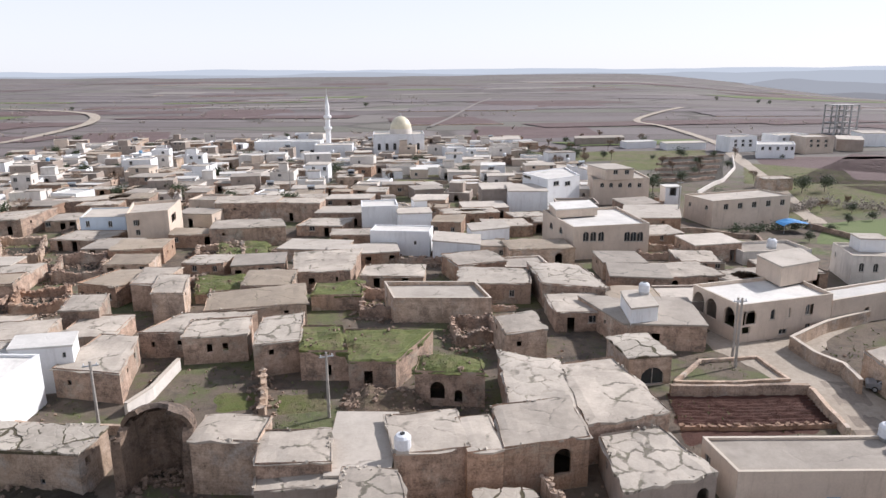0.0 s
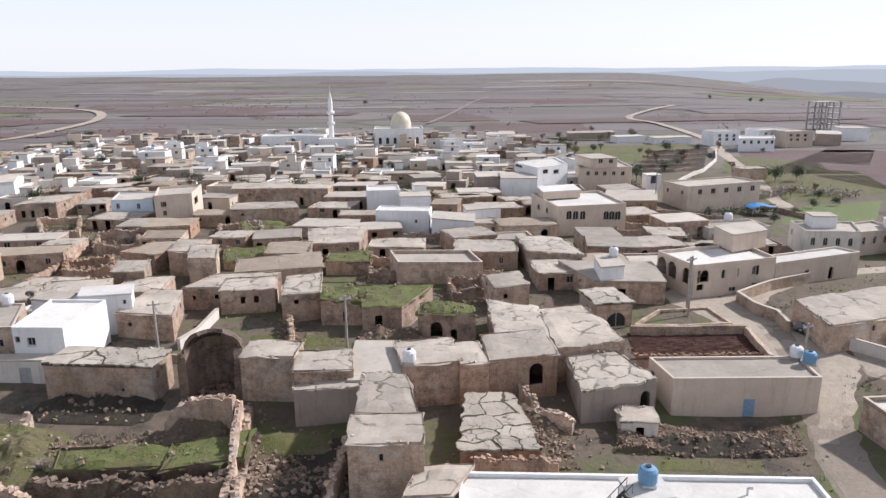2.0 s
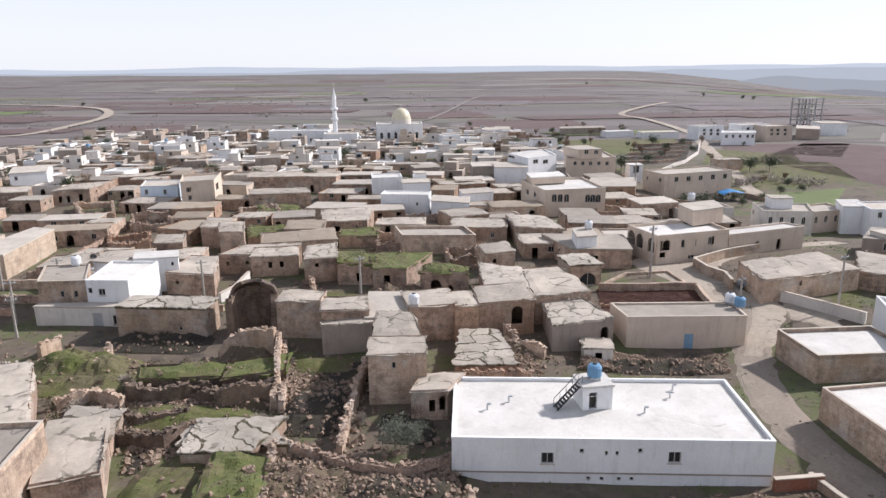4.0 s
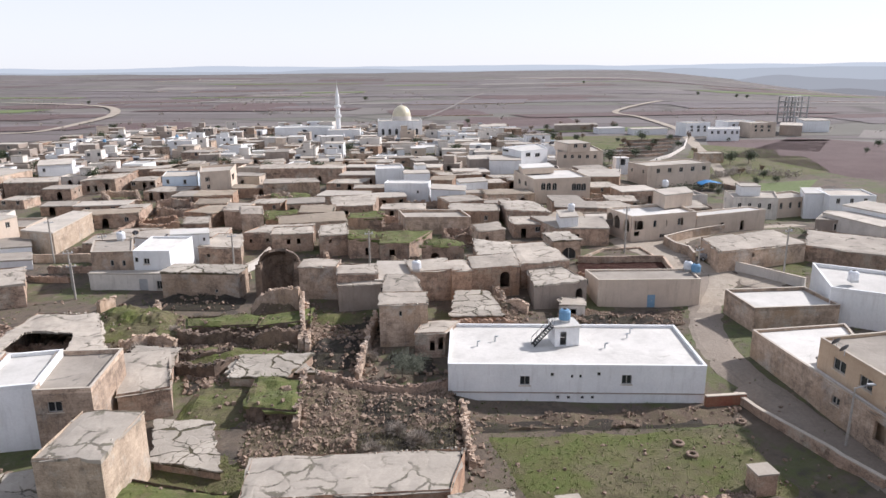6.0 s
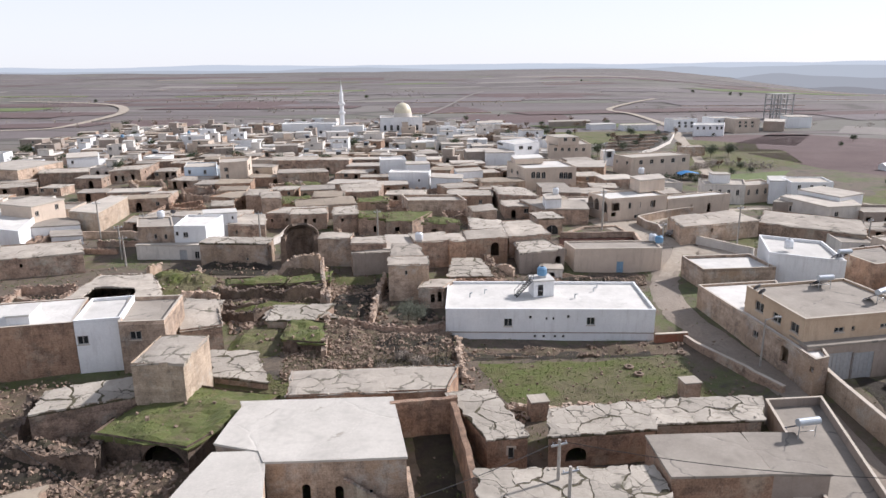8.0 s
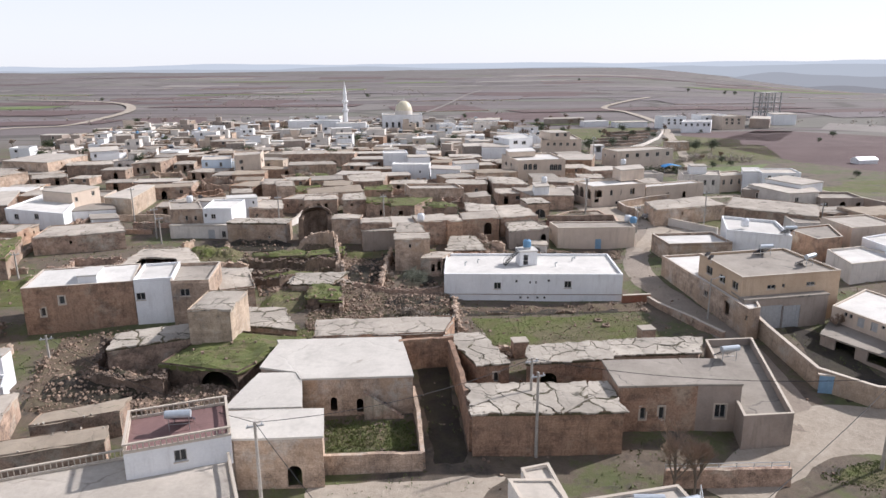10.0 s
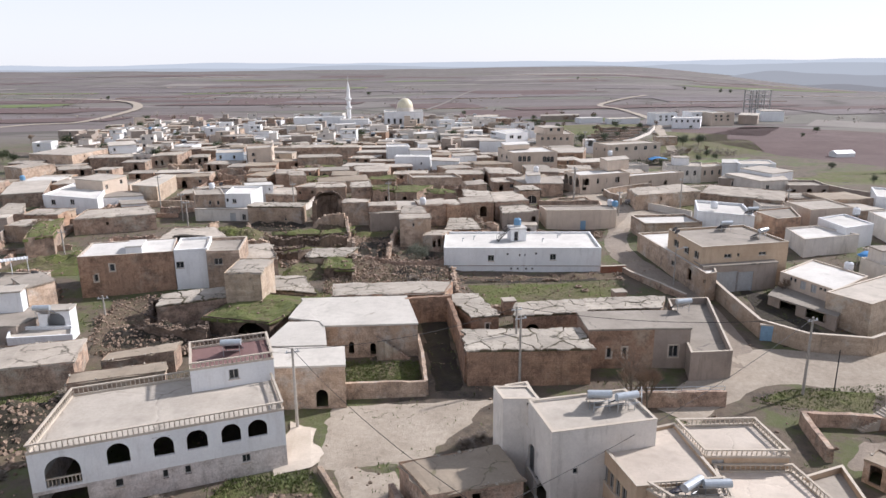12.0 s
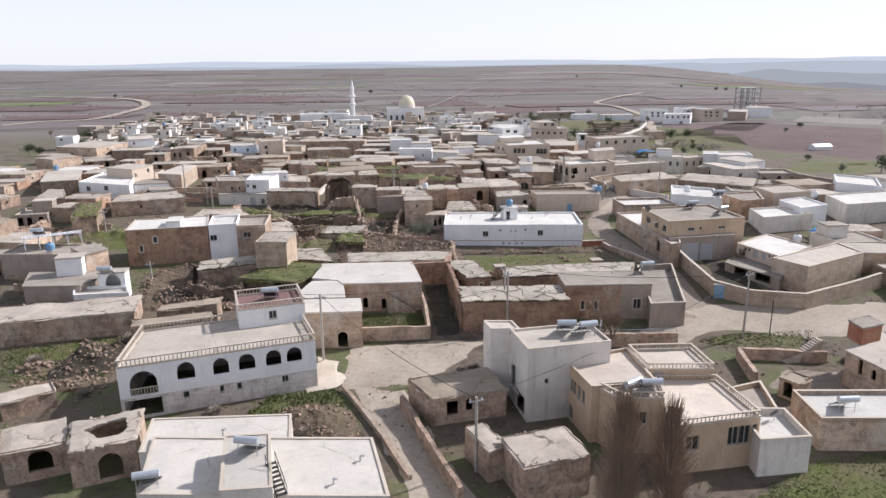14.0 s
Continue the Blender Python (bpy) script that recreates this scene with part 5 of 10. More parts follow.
def leafy_tree(x, y, height):
    tree_of("leafy_tree", "dark green leafy tree at the village edge", x, y, height, LEAF, 700, 0.05 * height)


def olive_tree(x, y, height):
    tree_of("olive_tree", "grey-green olive tree inside a low stone wall", x, y, height, OLIVE, 2200, 0.09)


def shrub(x, y, size):
    z = ground_at(x, y)
    h = thing("dry_shrub", "dry grey thorny shrub on stony ground", "shrub", (x, y, z), "dry shrubs")
    rng = random.Random(int(x * 10) + 3)
    twigs = []
    for _ in range(620):
        a, e = rng.uniform(0, 2 * math.pi), rng.uniform(0.05, 1.3)
        w = Vector((math.cos(a) * math.cos(e), math.sin(a) * math.cos(e), math.sin(e) * 0.8))
        p = Vector((x, y, z)) + w * size * rng.uniform(0.05, 0.6)
        q = p + (w + Vector((rng.uniform(-1, 1), rng.uniform(-1, 1), rng.uniform(-0.5, 1))) * 0.5) * size * 0.35
        twigs.append(rod(p, q, 0.026, 0.012, 3))
    part("bush", joined(twigs), DRY, h)



def tufts(corners, count, height, material, label):
    """Grass and weeds that nobody could count: bent blades in small clumps on a patch."""
    rng = random.Random(count + int(corners[0][1] * 10))
    a, b, c, d = [Vector((*p, 0)) for p in corners]
    vs, fs = [], []
    for _ in range(count):
        s, t = rng.random(), rng.random()
        p = (a * (1 - s) + b * s) * (1 - t) + (d * (1 - s) + c * s) * t
        if noise.noise((p.x * 0.25, p.y * 0.25, 2.0)) < rng.uniform(-0.9, 0.3):
            continue
        z = ground_at(p.x, p.y) + 0.04
        for _ in range(4):
            w = Vector((rng.uniform(-1, 1), rng.uniform(-1, 1), 0)).normalized()
            q = p + Vector((rng.uniform(-0.15, 0.15), rng.uniform(-0.15, 0.15), z))
            hh = height * rng.uniform(0.5, 1.3)
            side = Vector((-w.y, w.x, 0)) * 0.05
            n = len(vs)
            vs += [q - side, q + side, q + w * hh * 0.5 + Vector((0, 0, hh))]
            fs.append((n, n + 1, n + 2))
    ob = new("grass", mesh_of("grass", vs, fs, material))
    tagged(ob, label, "grass", kind="stuff")


BLADES = simple("grass_blades", (0.15, 0.18, 0.055), 0.8, 0, 0.5, 0.8)
WEEDS = simple("dry_weeds", (0.24, 0.21, 0.13), 0.9, 0, 0.4, 0.8)


def scattered_weeds():
    """Tufts of weeds on the bare ground between the houses."""
    rng = random.Random(5)
    vs, fs = [], []
    for _ in range(26000):
        x, y = rng.uniform(-75, 75), rng.uniform(-66, 110)
        if noise.noise((x * 0.11, y * 0.11, 3.0)) < rng.uniform(-0.2, 0.3) or any((x - a) ** 2 + (y - c) ** 2 < s * s for a, c, s in ROADS):
            continue
        z = ground_at(x, y)
        for _ in range(3):
            w = Vector((rng.uniform(-1, 1), rng.uniform(-1, 1), 0)).normalized()
            q = Vector((x + rng.uniform(-0.2, 0.2), y + rng.uniform(-0.2, 0.2), z))
            hh = rng.uniform(0.1, 0.3)
            side = Vector((-w.y, w.x, 0)) * 0.07
            n = len(vs)
            vs += [q - side, q + side, q + w * hh * 0.8 + Vector((0, 0, hh))]
            fs.append((n, n + 1, n + 2))
    tagged(new("weeds", mesh_of("weeds", vs, fs, BLADES)), "green weeds on the ground between houses", "weeds", kind="stuff")


def outside_stair(x, y, yaw, rise, run, width=1.1, z=None, stone=None):
    """A solid stone stair that climbs along its own x axis."""
    z = ground_at(x, y) if z is None else z
    h = thing("outside_stair", "worn stone outside stair against a house", "stair", (x, y, z))
    m = pose(x, y, z, 0, 0, yaw)
    n = max(3, round(rise / 0.19))
    for i in range(n):
        part("step", boxes_mesh([box8(m, run * i / n, run * (i + 1) / n - 0.004, 0, width, -0.2, rise * (i + 1) / n)]), stone or TRIM, h)


def yard_door(x, y, yaw):
    z = ground_at(x, y)
    h = thing("yard_door", "blue painted metal yard door in stone wall", "door", (x, y, z))
    m = pose(x, y, z, 0, 0, yaw)
    part("leaf", boxes_mesh([box8(m, -0.85, -0.01, -0.05, 0.05, 0.02, 2.1)]), BLUEDOOR, h)
    part("leaf", boxes_mesh([box8(m, 0.01, 0.85, -0.05, 0.05, 0.02, 2.1)]), BLUEDOOR, h)
    part("frame", boxes_mesh([box8(m, -0.98, 0.98, -0.08, 0.3, 2.104, 2.25)]), TRIM, h)


def stone_cube(rng, p, r):
    turn = Euler((rng.uniform(0, 6), rng.uniform(0, 6), rng.uniform(0, 6))).to_matrix()
    vs = [Vector(p) + turn @ Vector([v * r * rng.uniform(0.5, 1) for v in k]) for k in ((-1, -1, -1), (1, -1, -1), (1, 1, -1), (-1, 1, -1), (-1, -1, 1), (1, -1, 1), (1, 1, 1), (-1, 1, 1))]
    return vs, [(3, 2, 1, 0), (4, 5, 6, 7)] + [(i, (i + 1) % 4, 4 + (i + 1) % 4, 4 + i) for i in range(4)]


def fallen_stones():
    """Stones that have dropped from the crumbling walls and lie along their feet."""
    rng = random.Random(77)
    out = []
    for x, y, thick in FALLEN:
        if y > 130:
            continue
        for _ in range(9):
            px, py = x + rng.gauss(0, 0.9), y + rng.gauss(-0.5, 0.9)
            r = rng.uniform(0.1, 0.3)
            out.append(stone_cube(rng, (px, py, ground_at(px, py) + r * 0.3), r))
    tagged(new("fallen_stones", mesh_of("fallen_stones", *joined(out), RUBBLE)), "fallen stones along crumbling walls", "stones", kind="stuff")


def green_tops():
    """Grass, weeds and stones on the overgrown roofs and terraces."""
    rng = random.Random(41)
    vs, fs, stones = [], [], []
    for plan, z in GREEN:
        a, b, c, d = plan
        if a.y > 150:
            continue
        n = int((b - a).length * (d - a).length * 7)
        for _ in range(n):
            s, t = rng.random(), rng.random()
            p = (a * (1 - s) + b * s) * (1 - t) + (d * (1 - s) + c * s) * t
            top = z + 0.7 * (noise.noise((p.x * 0.35, p.y * 0.35, 7.7)) + 0.3 * noise.noise((p.x * 1.2, p.y * 1.2, 1.7)))
            if rng.random() < 0.035:
                r = rng.uniform(0.08, 0.22)
                stones.append(stone_cube(rng, (p.x, p.y, top + r * 0.2), r))
                continue
            w = Vector((rng.uniform(-1, 1), rng.uniform(-1, 1), 0)).normalized()
            hh = rng.uniform(0.08, 0.24)
            side = Vector((-w.y, w.x, 0)) * 0.06
            q = Vector((p.x, p.y, top - 0.03))
            k = len(vs)
            vs += [q - side, q + side, q + w * hh * 0.7 + Vector((0, 0, hh))]
            fs.append((k, k + 1, k + 2))
    tagged(new("roof_grass", mesh_of("roof_grass", vs, fs, BLADES)), "grass growing on old earth roofs and terraces", "grass", kind="stuff")
    tagged(new("roof_stones", mesh_of("roof_stones", *joined(stones), RUBBLE)), "stones lying on overgrown roofs", "stones", kind="stuff")


def far_fields():
    """A patchwork of ploughed, fallow and green fields with dark dry-stone boundaries out to the plain's end."""
    rng = random.Random(19)
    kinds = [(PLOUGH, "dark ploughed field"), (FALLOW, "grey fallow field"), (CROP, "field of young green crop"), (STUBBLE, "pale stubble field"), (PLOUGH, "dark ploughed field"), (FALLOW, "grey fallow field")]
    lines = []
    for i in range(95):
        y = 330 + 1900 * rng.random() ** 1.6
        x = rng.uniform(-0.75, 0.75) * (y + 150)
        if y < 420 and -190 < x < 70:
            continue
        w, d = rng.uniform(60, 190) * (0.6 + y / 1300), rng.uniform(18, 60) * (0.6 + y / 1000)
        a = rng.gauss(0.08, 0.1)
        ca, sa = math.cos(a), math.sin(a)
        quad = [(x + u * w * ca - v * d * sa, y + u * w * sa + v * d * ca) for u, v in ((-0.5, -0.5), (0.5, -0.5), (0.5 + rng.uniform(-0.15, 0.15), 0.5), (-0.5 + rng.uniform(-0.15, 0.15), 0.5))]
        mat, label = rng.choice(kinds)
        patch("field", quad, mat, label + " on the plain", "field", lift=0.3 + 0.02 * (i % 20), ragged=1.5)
        if rng.random() < 0.22:
            lines.append((quad[0], quad[1]))
        if rng.random() < 0.1:
            lines.append((quad[1], quad[2]))
    vs, fs = [], []
    for p, q in lines:
        n = max(2, int(math.dist(p, q) / 12))
        for i in range(n + 1):
            x, y = p[0] + (q[0] - p[0]) * i / n, p[1] + (q[1] - p[1]) * i / n
            g = ground_at(x, y)
            t = 0.2 + 0.7 * rng.random()
            wd = 0.5 + y / 1500
            vs += [(x, y - wd, g - 0.3), (x, y - wd * 0.6, g + t), (x, y + wd * 0.6, g + t), (x, y + wd, g - 0.3)]
            if i:
                k = len(vs) - 8
                fs += [(k + j, k + 4 + j, k + 5 + j, k + 1 + j) for j in range(3)]
    tagged(new("field_walls", mesh_of("field_walls", vs, fs, OLD)), "dark dry-stone boundaries between the fields", "walls", kind="stuff")


def loose_stones():
    """Single stones and bits of masonry all over the ground between the houses."""
    rng = random.Random(31)
    vs, fs = [], []
    for _ in range(5500):
        x, y = rng.uniform(-75, 75), rng.uniform(-62, 110)
        if noise.noise((x * 0.08, y * 0.08, 6.0)) < -0.05 or any((x - a) ** 2 + (y - c) ** 2 < s * s for a, c, s in KEEP):
            continue
        r = rng.uniform(0.05, 0.19)
        z = ground_at(x, y) + r * 0.2
        turn = Euler((rng.uniform(0, 6), rng.uniform(0, 6), rng.uniform(0, 6))).to_matrix()
        n = len(vs)
        for k in ((-1, -1, -1), (1, -1, -1), (1, 1, -1), (-1, 1, -1), (-1, -1, 1), (1, -1, 1), (1, 1, 1), (-1, 1, 1)):
            vs.append(Vector((x, y, z)) + turn @ Vector([v * r * rng.uniform(0.5, 1) for v in k]))
        fs += [(n + 3, n + 2, n + 1, n), (n + 4, n + 5, n + 6, n + 7)] + [(n + i, n + (i + 1) % 4, n + 4 + (i + 1) % 4, n + 4 + i) for i in range(4)]
    tagged(new("loose_stones", mesh_of("loose_stones", vs, fs, RUBBLE)), "loose stones scattered over the village ground", "stones", kind="stuff")




def furrows(corners, gap, label):
    """Low ploughed ridges, row behind row."""
    rng = random.Random(77)
    a, b, c, d = [Vector((*p, 0)) for p in corners]
    rows = int((d - a).length / gap)
    vs, fs = [], []
    for j in range(rows):
        t = (j + 0.5) / rows
        p, q = a + (d - a) * t, b + (c - b) * t
        n = int((q - p).length / 0.6)
        side = (d - a).normalized() * gap * 0.42
        for i in range(n + 1):
            v = p + (q - p) * (i / n) + side * 0.4 * rng.uniform(-1, 1)
            g = ground_at(v.x, v.y) + 0.03
            vs += [v - side + Vector((0, 0, g)), v + Vector((0, 0, g + rng.uniform(0.1, 0.26))), v + side + Vector((0, 0, g))]
            if i:
                k = len(vs) - 6
                fs += [(k, k + 3, k + 4, k + 1), (k + 1, k + 4, k + 5, k + 2)]
    tagged(new("furrows", mesh_of("furrows", vs, fs, REDSOIL)), label, "soil", kind="stuff")


def hedge(points, height, width, material, label):
    """A row of bushes grown together: many small leaves round a line, with gaps and an uneven top."""
    rng = random.Random(int(points[0][0] * 7) + int(points[0][1]))
    z = ground_at(*points[0])
    h = thing("hedge", label, "hedge", (*points[0], z))
    cs, stems = [], []
    for p, q in zip(points, points[1:]):
        n = max(2, int(math.dist(p, q) / (width * 0.7)))
        for i in range(n):
            x, y = p[0] + (q[0] - p[0]) * i / n + rng.gauss(0, 0.2) * width, p[1] + (q[1] - p[1]) * i / n + rng.gauss(0, 0.2) * width
            g = ground_at(x, y)
            top = height * rng.uniform(0.4, 1.0)
            cs += [Vector((x, y, g + top * 0.35)), Vector((x, y, g + top * 0.75))]
            stems.append(rod((x, y, g - 0.1), (x, y, g + top * 0.6), 0.06, 0.03, 4))
    part("stems", joined(stems), BARK, h)["kind"] = "stuff"
    part("leaves", leaf_cloud(rng, cs, 45 * len(cs), width * 0.7, 0.16 * width), material, h)


def far_scrub():
    """Dark scrub on the plain beyond the village."""
    rng = random.Random(23)
    cs = []
    for _ in range(2600):
        y = 290 + 700 * rng.random() ** 1.4
        x = rng.uniform(-0.72, 0.72) * (y + 140)
        if y < 380 and -190 < x < 90 or noise.noise((x / 70, y / 70, 5.0)) < rng.uniform(-0.1, 0.5) + (0.25 if x > 0 else 0):
            continue
        if any((x - a) ** 2 + (y - c) ** 2 < (s + 3) ** 2 for a, c, s in ROADS):
            continue
        cs.append(Vector((x, y, ground_at(x, y) + 0.7)))
    ob = new("scrub", mesh_of("scrub", *leaf_cloud(rng, cs, 12 * len(cs), 1.7, 0.7), DRY))
    tagged(ob, "low grey-brown scrub on the plain", "scrub", kind="stuff")

h = thing("arcade_house", "white two-storey house with arched gallery and balustraded flat roof", "house")
b = block(h, -34.3, -42.2, 19.8, 20.8, 10.4, -7.0, -4.25, GREYSTONE, SCREED, shear=2.1, back=18.4)
b["open_top"] = True                  # the white storey stands on it
window(b, "F", 6.52, 1.77, 0.68, 0.80)
window(b, "F", 10.24, 1.80, 0.47, 0.81)
window(b, "F", 12.11, 1.80, 0.54, 0.81)
window(b, "F", 17.15, 1.74, 0.76, 0.84)
doorway(b, "F", 2.2, 0.5, 3.7, 1.95)
b = block(h, -34.3, -42.2, 19.8, 20.8, 10.4, -4.25, 0.2, WHITE, SCREED, shear=2.1, back=18.4, parapet=0.9, rail="balustrade")
b["raised"] = True
arch(b, "F", 2.42, 0.2, 2.71, 2.69)
rail_panel(b, "F", 2.42, 0.22, 2.68, 0.80)
arch(b, "F", 6.73, 1.25, 1.81, 1.96)
arch(b, "F", 10.35, 1.21, 1.64, 1.86)
arch(b, "F", 13.12, 1.27, 1.74, 1.88)
arch(b, "F", 16.02, 1.29, 1.67, 1.84)
arch(b, "F", 18.35, 1.38, 1.70, 1.72)
b = block(h, -24.4, -31.4, 19.1, 7.9, 5.8, -0.9, 2.4, WHITE, REDROOF, parapet=0.8, rail="balustrade")
window(b, "F", 4.01, 1.04, 0.93, 1.01)

h = thing("tall_house", "tall white rendered house with stepped flat roofs", "house")
b = block(h, 8.5, -43.7, 11.9, 9.2, 5.6, -7.1, 1.6, RENDER, SCREED, parapet=0.25)
window(b, "F", 2.14, 4.55, 0.44, 0.58)
arch_window(b, "L", 1.46, 2.25, 2.73, 2.80)
doorway(b, "L", 3.36, 0.42, 2.90, 2.34)
b = block(h, 5.2, -37.7, -1.6, 3.2, 2.5, -6.9, 1.5, RENDER, SCREED, shear=-0.7, parapet=0.15)
window(b, "F", 2.34, 7.65, 0.53, 0.35)
b = block(h, 7.4, -38.5, 17.0, 2.4, 8.4, -6.9, -0.9, RENDER, SCREED, shear=1.3, parapet=0.3)

h = thing("terrace_house", "cream rendered house with stepped balustraded roof terraces", "house")
b = quad_block(h, [(14.2, -47.8), (20.9, -47.2), (20.2, -38.6), (12.7, -41.0)], -7.2, -0.6, OCHRE, PINKSCREED, parapet=0.35)
for k in range(5):
    window(b, "L", 1.0 + 1.05 * k, 3.75, 0.8, 1.5)
arch_window(b, "L", 2.2, 0.6, 1.3, 1.7)
b = quad_block(h, [(16.2, -49.6), (20.6, -50.0), (21.0, -47.25), (15.0, -47.8)], -7.3, -0.25, OCHRE, PINKSCREED, parapet=0.75, rail="balustrade")
window(b, "F", 2.2, 3.6, 1.4, 1.3)
b = quad_block(h, [(20.9, -43.7), (27.7, -43.9), (27.3, -38.5), (20.25, -38.6)], -7.2, -0.2, OCHRE, PINKSCREED, parapet=0.75, rail="balustrade")
shutter(b, "F", 1.1, 5.05, 1.0, 1.1)
b = quad_block(h, [(20.1, -53.3), (29.1, -51.6), (28.0, -43.95), (21.6, -43.75)], -7.3, -1.4, OCHRE, PINKSCREED, parapet=0.75, rail="balustrade")
window(b, "F", 2.4, 2.55, 1.3, 1.5)
window(b, "F", 6.5, 2.6, 1.1, 1.9)
window(b, "F", 7.7, 2.6, 1.1, 1.9)
window(b, "F", 8.7, 2.6, 0.6, 1.9)
b = quad_block(h, [(28.3, -53.6), (33.2, -53.2), (33.3, -47.9), (28.6, -47.6)], -7.3, -3.2, RENDER, WHITEROOF, parapet=0.7)
b = quad_block(h, [(28.7, -47.5), (33.2, -47.8), (34.6, -40.2), (28.2, -42.6)], -7.2, -4.0, OCHRE, CEMENT, parapet=0.6)

h = thing("stone_barn", "low stone outbuilding with flat earth roof", "outbuilding")
b = block(h, -1.3, -44.2, 14.6, 8.1, 5.4, -7.1, -3.6, OLD, DIRTROOF, shear=-1.4, back=9.2)
doorway(b, "F", 2.12, 1.36, 1.23, 1.56)
doorway(b, "F", 3.97, 1.60, 0.75, 1.31)

h = thing("stone_shed", "square stone shed with flat roof", "outbuilding")
b = block(h, 6.5, -57.7, 17.2, 6.2, 5.1, -7.4, -3.0, OLD, EARTH)

h = thing("stone_shed", "small stone shed with flat roof", "outbuilding")
b = block(h, 3.7, -53.9, 25.2, 1.9, 4.5, -7.3, -3.6, OLD, EARTH)

h = thing("flat_roof_house", "white flat-roofed house with roof room and parapet", "house")
b = block(h, -24.5, -61.2, -2.2, 19.9, 8.6, -7.4, -2.6, RENDER, PLASTER, shear=-2.4, parapet=0.12)
b = block(h, -27.0, -54.8, 2.3, 13.2, 6.0, -7.3, -2.8, RENDER, PLASTER, shear=-0.9, parapet=0.1)
b = block(h, -17.2, -63.4, 4.8, 3.9, 8.1, -7.5, -0.9, RENDER, PLASTER, shear=-1.3, parapet=0.1)

h = thing("ruined_house", "ruined stone house with vaulted arches and broken roof", "ruin")
b = block(h, -33.7, -53.9, 24.1, 5.5, 5.7, -7.3, -3.2, OLD, EARTH, back=6.4)
arch(b, "F", 3.21, 0.57, 1.99, 2.49)
b["gap"] = (0.55, 0.5, 0.3, 0.3)

h = thing("ruined_house", "old stone vaulted stable with flat earth roof", "ruin")
b = block(h, -40.1, -53.3, 21.7, 5.3, 5.0, -7.3, -3.6, OLD, EARTH, shear=-0.7)
arch(b, "F", 2.99, 1.21, 2.02, 2.04)

h = thing("stone_shed", "low dark ruined stone shed with earth roof", "outbuilding")
b = block(h, -47.2, -41.9, 37.0, 5.2, 3.0, -7.0, -4.6, OLD, EARTH)

h = thing("yard_house", "white flat-roofed house with stone base", "house")
b = block(h, 36.1, -49.6, -1.8, 9.9, 5.9, -7.2, -3.4, STONE, WHITEROOF, back=10.9, parapet=0.5)
window(b, "F", 3.04, 2.94, 0.54, 0.60)

h = thing("brick_house", "unfinished red brick house with outside stair", "house")
b = block(h, 46.3, -36.1, -77.3, 10.2, 8.4, -7.1, -2.4, STONE, SCREED, shear=-3.9, back=9.3)
arch(b, "F", 2.14, 2.63, 0.58, 1.91)
arch(b, "F", 3.95, 2.76, 0.69, 1.25)
b = block(h, 48.7, -34.8, 22.7, 3.4, 2.5, -2.5, -0.2, BRICK, CEMENT, shear=1.0)

h = thing("stone_box_house", "plain cut-stone house with flat white roof", "house")
b = block(h, 55.8, -9.7, 29.9, 15.1, 6.0, -5.4, -0.3, ASHLAR, SCREED, back=17.7, parapet=0.15)

h = thing("workshop_house", "cream upper storey over grey workshop with flat grey roof", "house")
b = block(h, 39.6, 6.4, 10.4, 14.7, 11.9, -4.1, 3.3, OCHRE, CEMENT, shear=1.1, back=13.9, parapet=0.35)
window(b, "F", 4.44, 5.43, 1.26, 0.59)
window(b, "F", 6.22, 5.53, 0.45, 0.51)
window(b, "F", 10.31, 5.51, 1.29, 0.51)
window(b, "L", 3.19, 5.08, 1.81, 1.19)
window(b, "L", 6.89, 5.00, 1.69, 1.15)
window(b, "L", 10.30, 5.15, 1.57, 1.12)
b = block(h, 39.6, 5.2, 10.0, 12.4, 14.2, -5.2, 0.6, CEMENTWALL, CEMENT, shear=2.1)
shutter(b, "F", 4.10, -0.41, 3.59, 5.13)
shutter(b, "F", 7.08, -0.65, 2.72, 5.17)
b = quad_block(h, [(39.0, 2.5), (40.8, 3.2), (48.2, 29.8), (36.4, 28.1)], -4.9, 0.3, STONE, WHITEROOF, parapet=0.35)
doorway(b, "L", 20.54, 2.55, 1.42, 1.78)
window(b, "L", 14.67, 3.20, 1.07, 0.85)
window(b, "L", 25.32, 3.70, 0.57, 0.46)
window(b, "L", 25.32, 3.54, 0.55, 0.45)

h = thing("porch_house", "low white house with veranda and small windows", "house")
b = block(h, 51.7, 6.0, -70.4, 9.8, 10.1, -4.9, -0.6, CREAM, WHITEROOF, shear=-3.3, parapet=0.2)
window(b, "F", 2.01, 3.41, 0.50, 1.07)
window(b, "F", 2.78, 3.40, 0.49, 1.06)
window(b, "F", 7.19, 3.55, 0.46, 1.02)
window(b, "F", 7.90, 3.54, 0.45, 1.02)
shutter(b, "F", 4.23, 2.74, 0.96, 1.53)
shutter(b, "F", 6.06, 2.82, 0.93, 1.50)
b = block(h, 47.9, 1.4, -62.3, 10.3, 6.2, -5.2, -2.7, CEMENTWALL, CEMENT, shear=-2.5)
doorway(b, "F", 3.14, 0.79, 2.55, 1.51)
doorway(b, "F", 7.37, 0.98, 2.98, 1.46)

h = thing("long_barn", "long cut-stone barn with cracked flat earth roof", "barn")
b = block(h, 2.9, -20.4, 0.3, 14.2, 6.2, -6.2, -1.3, BANDED, SLABS)

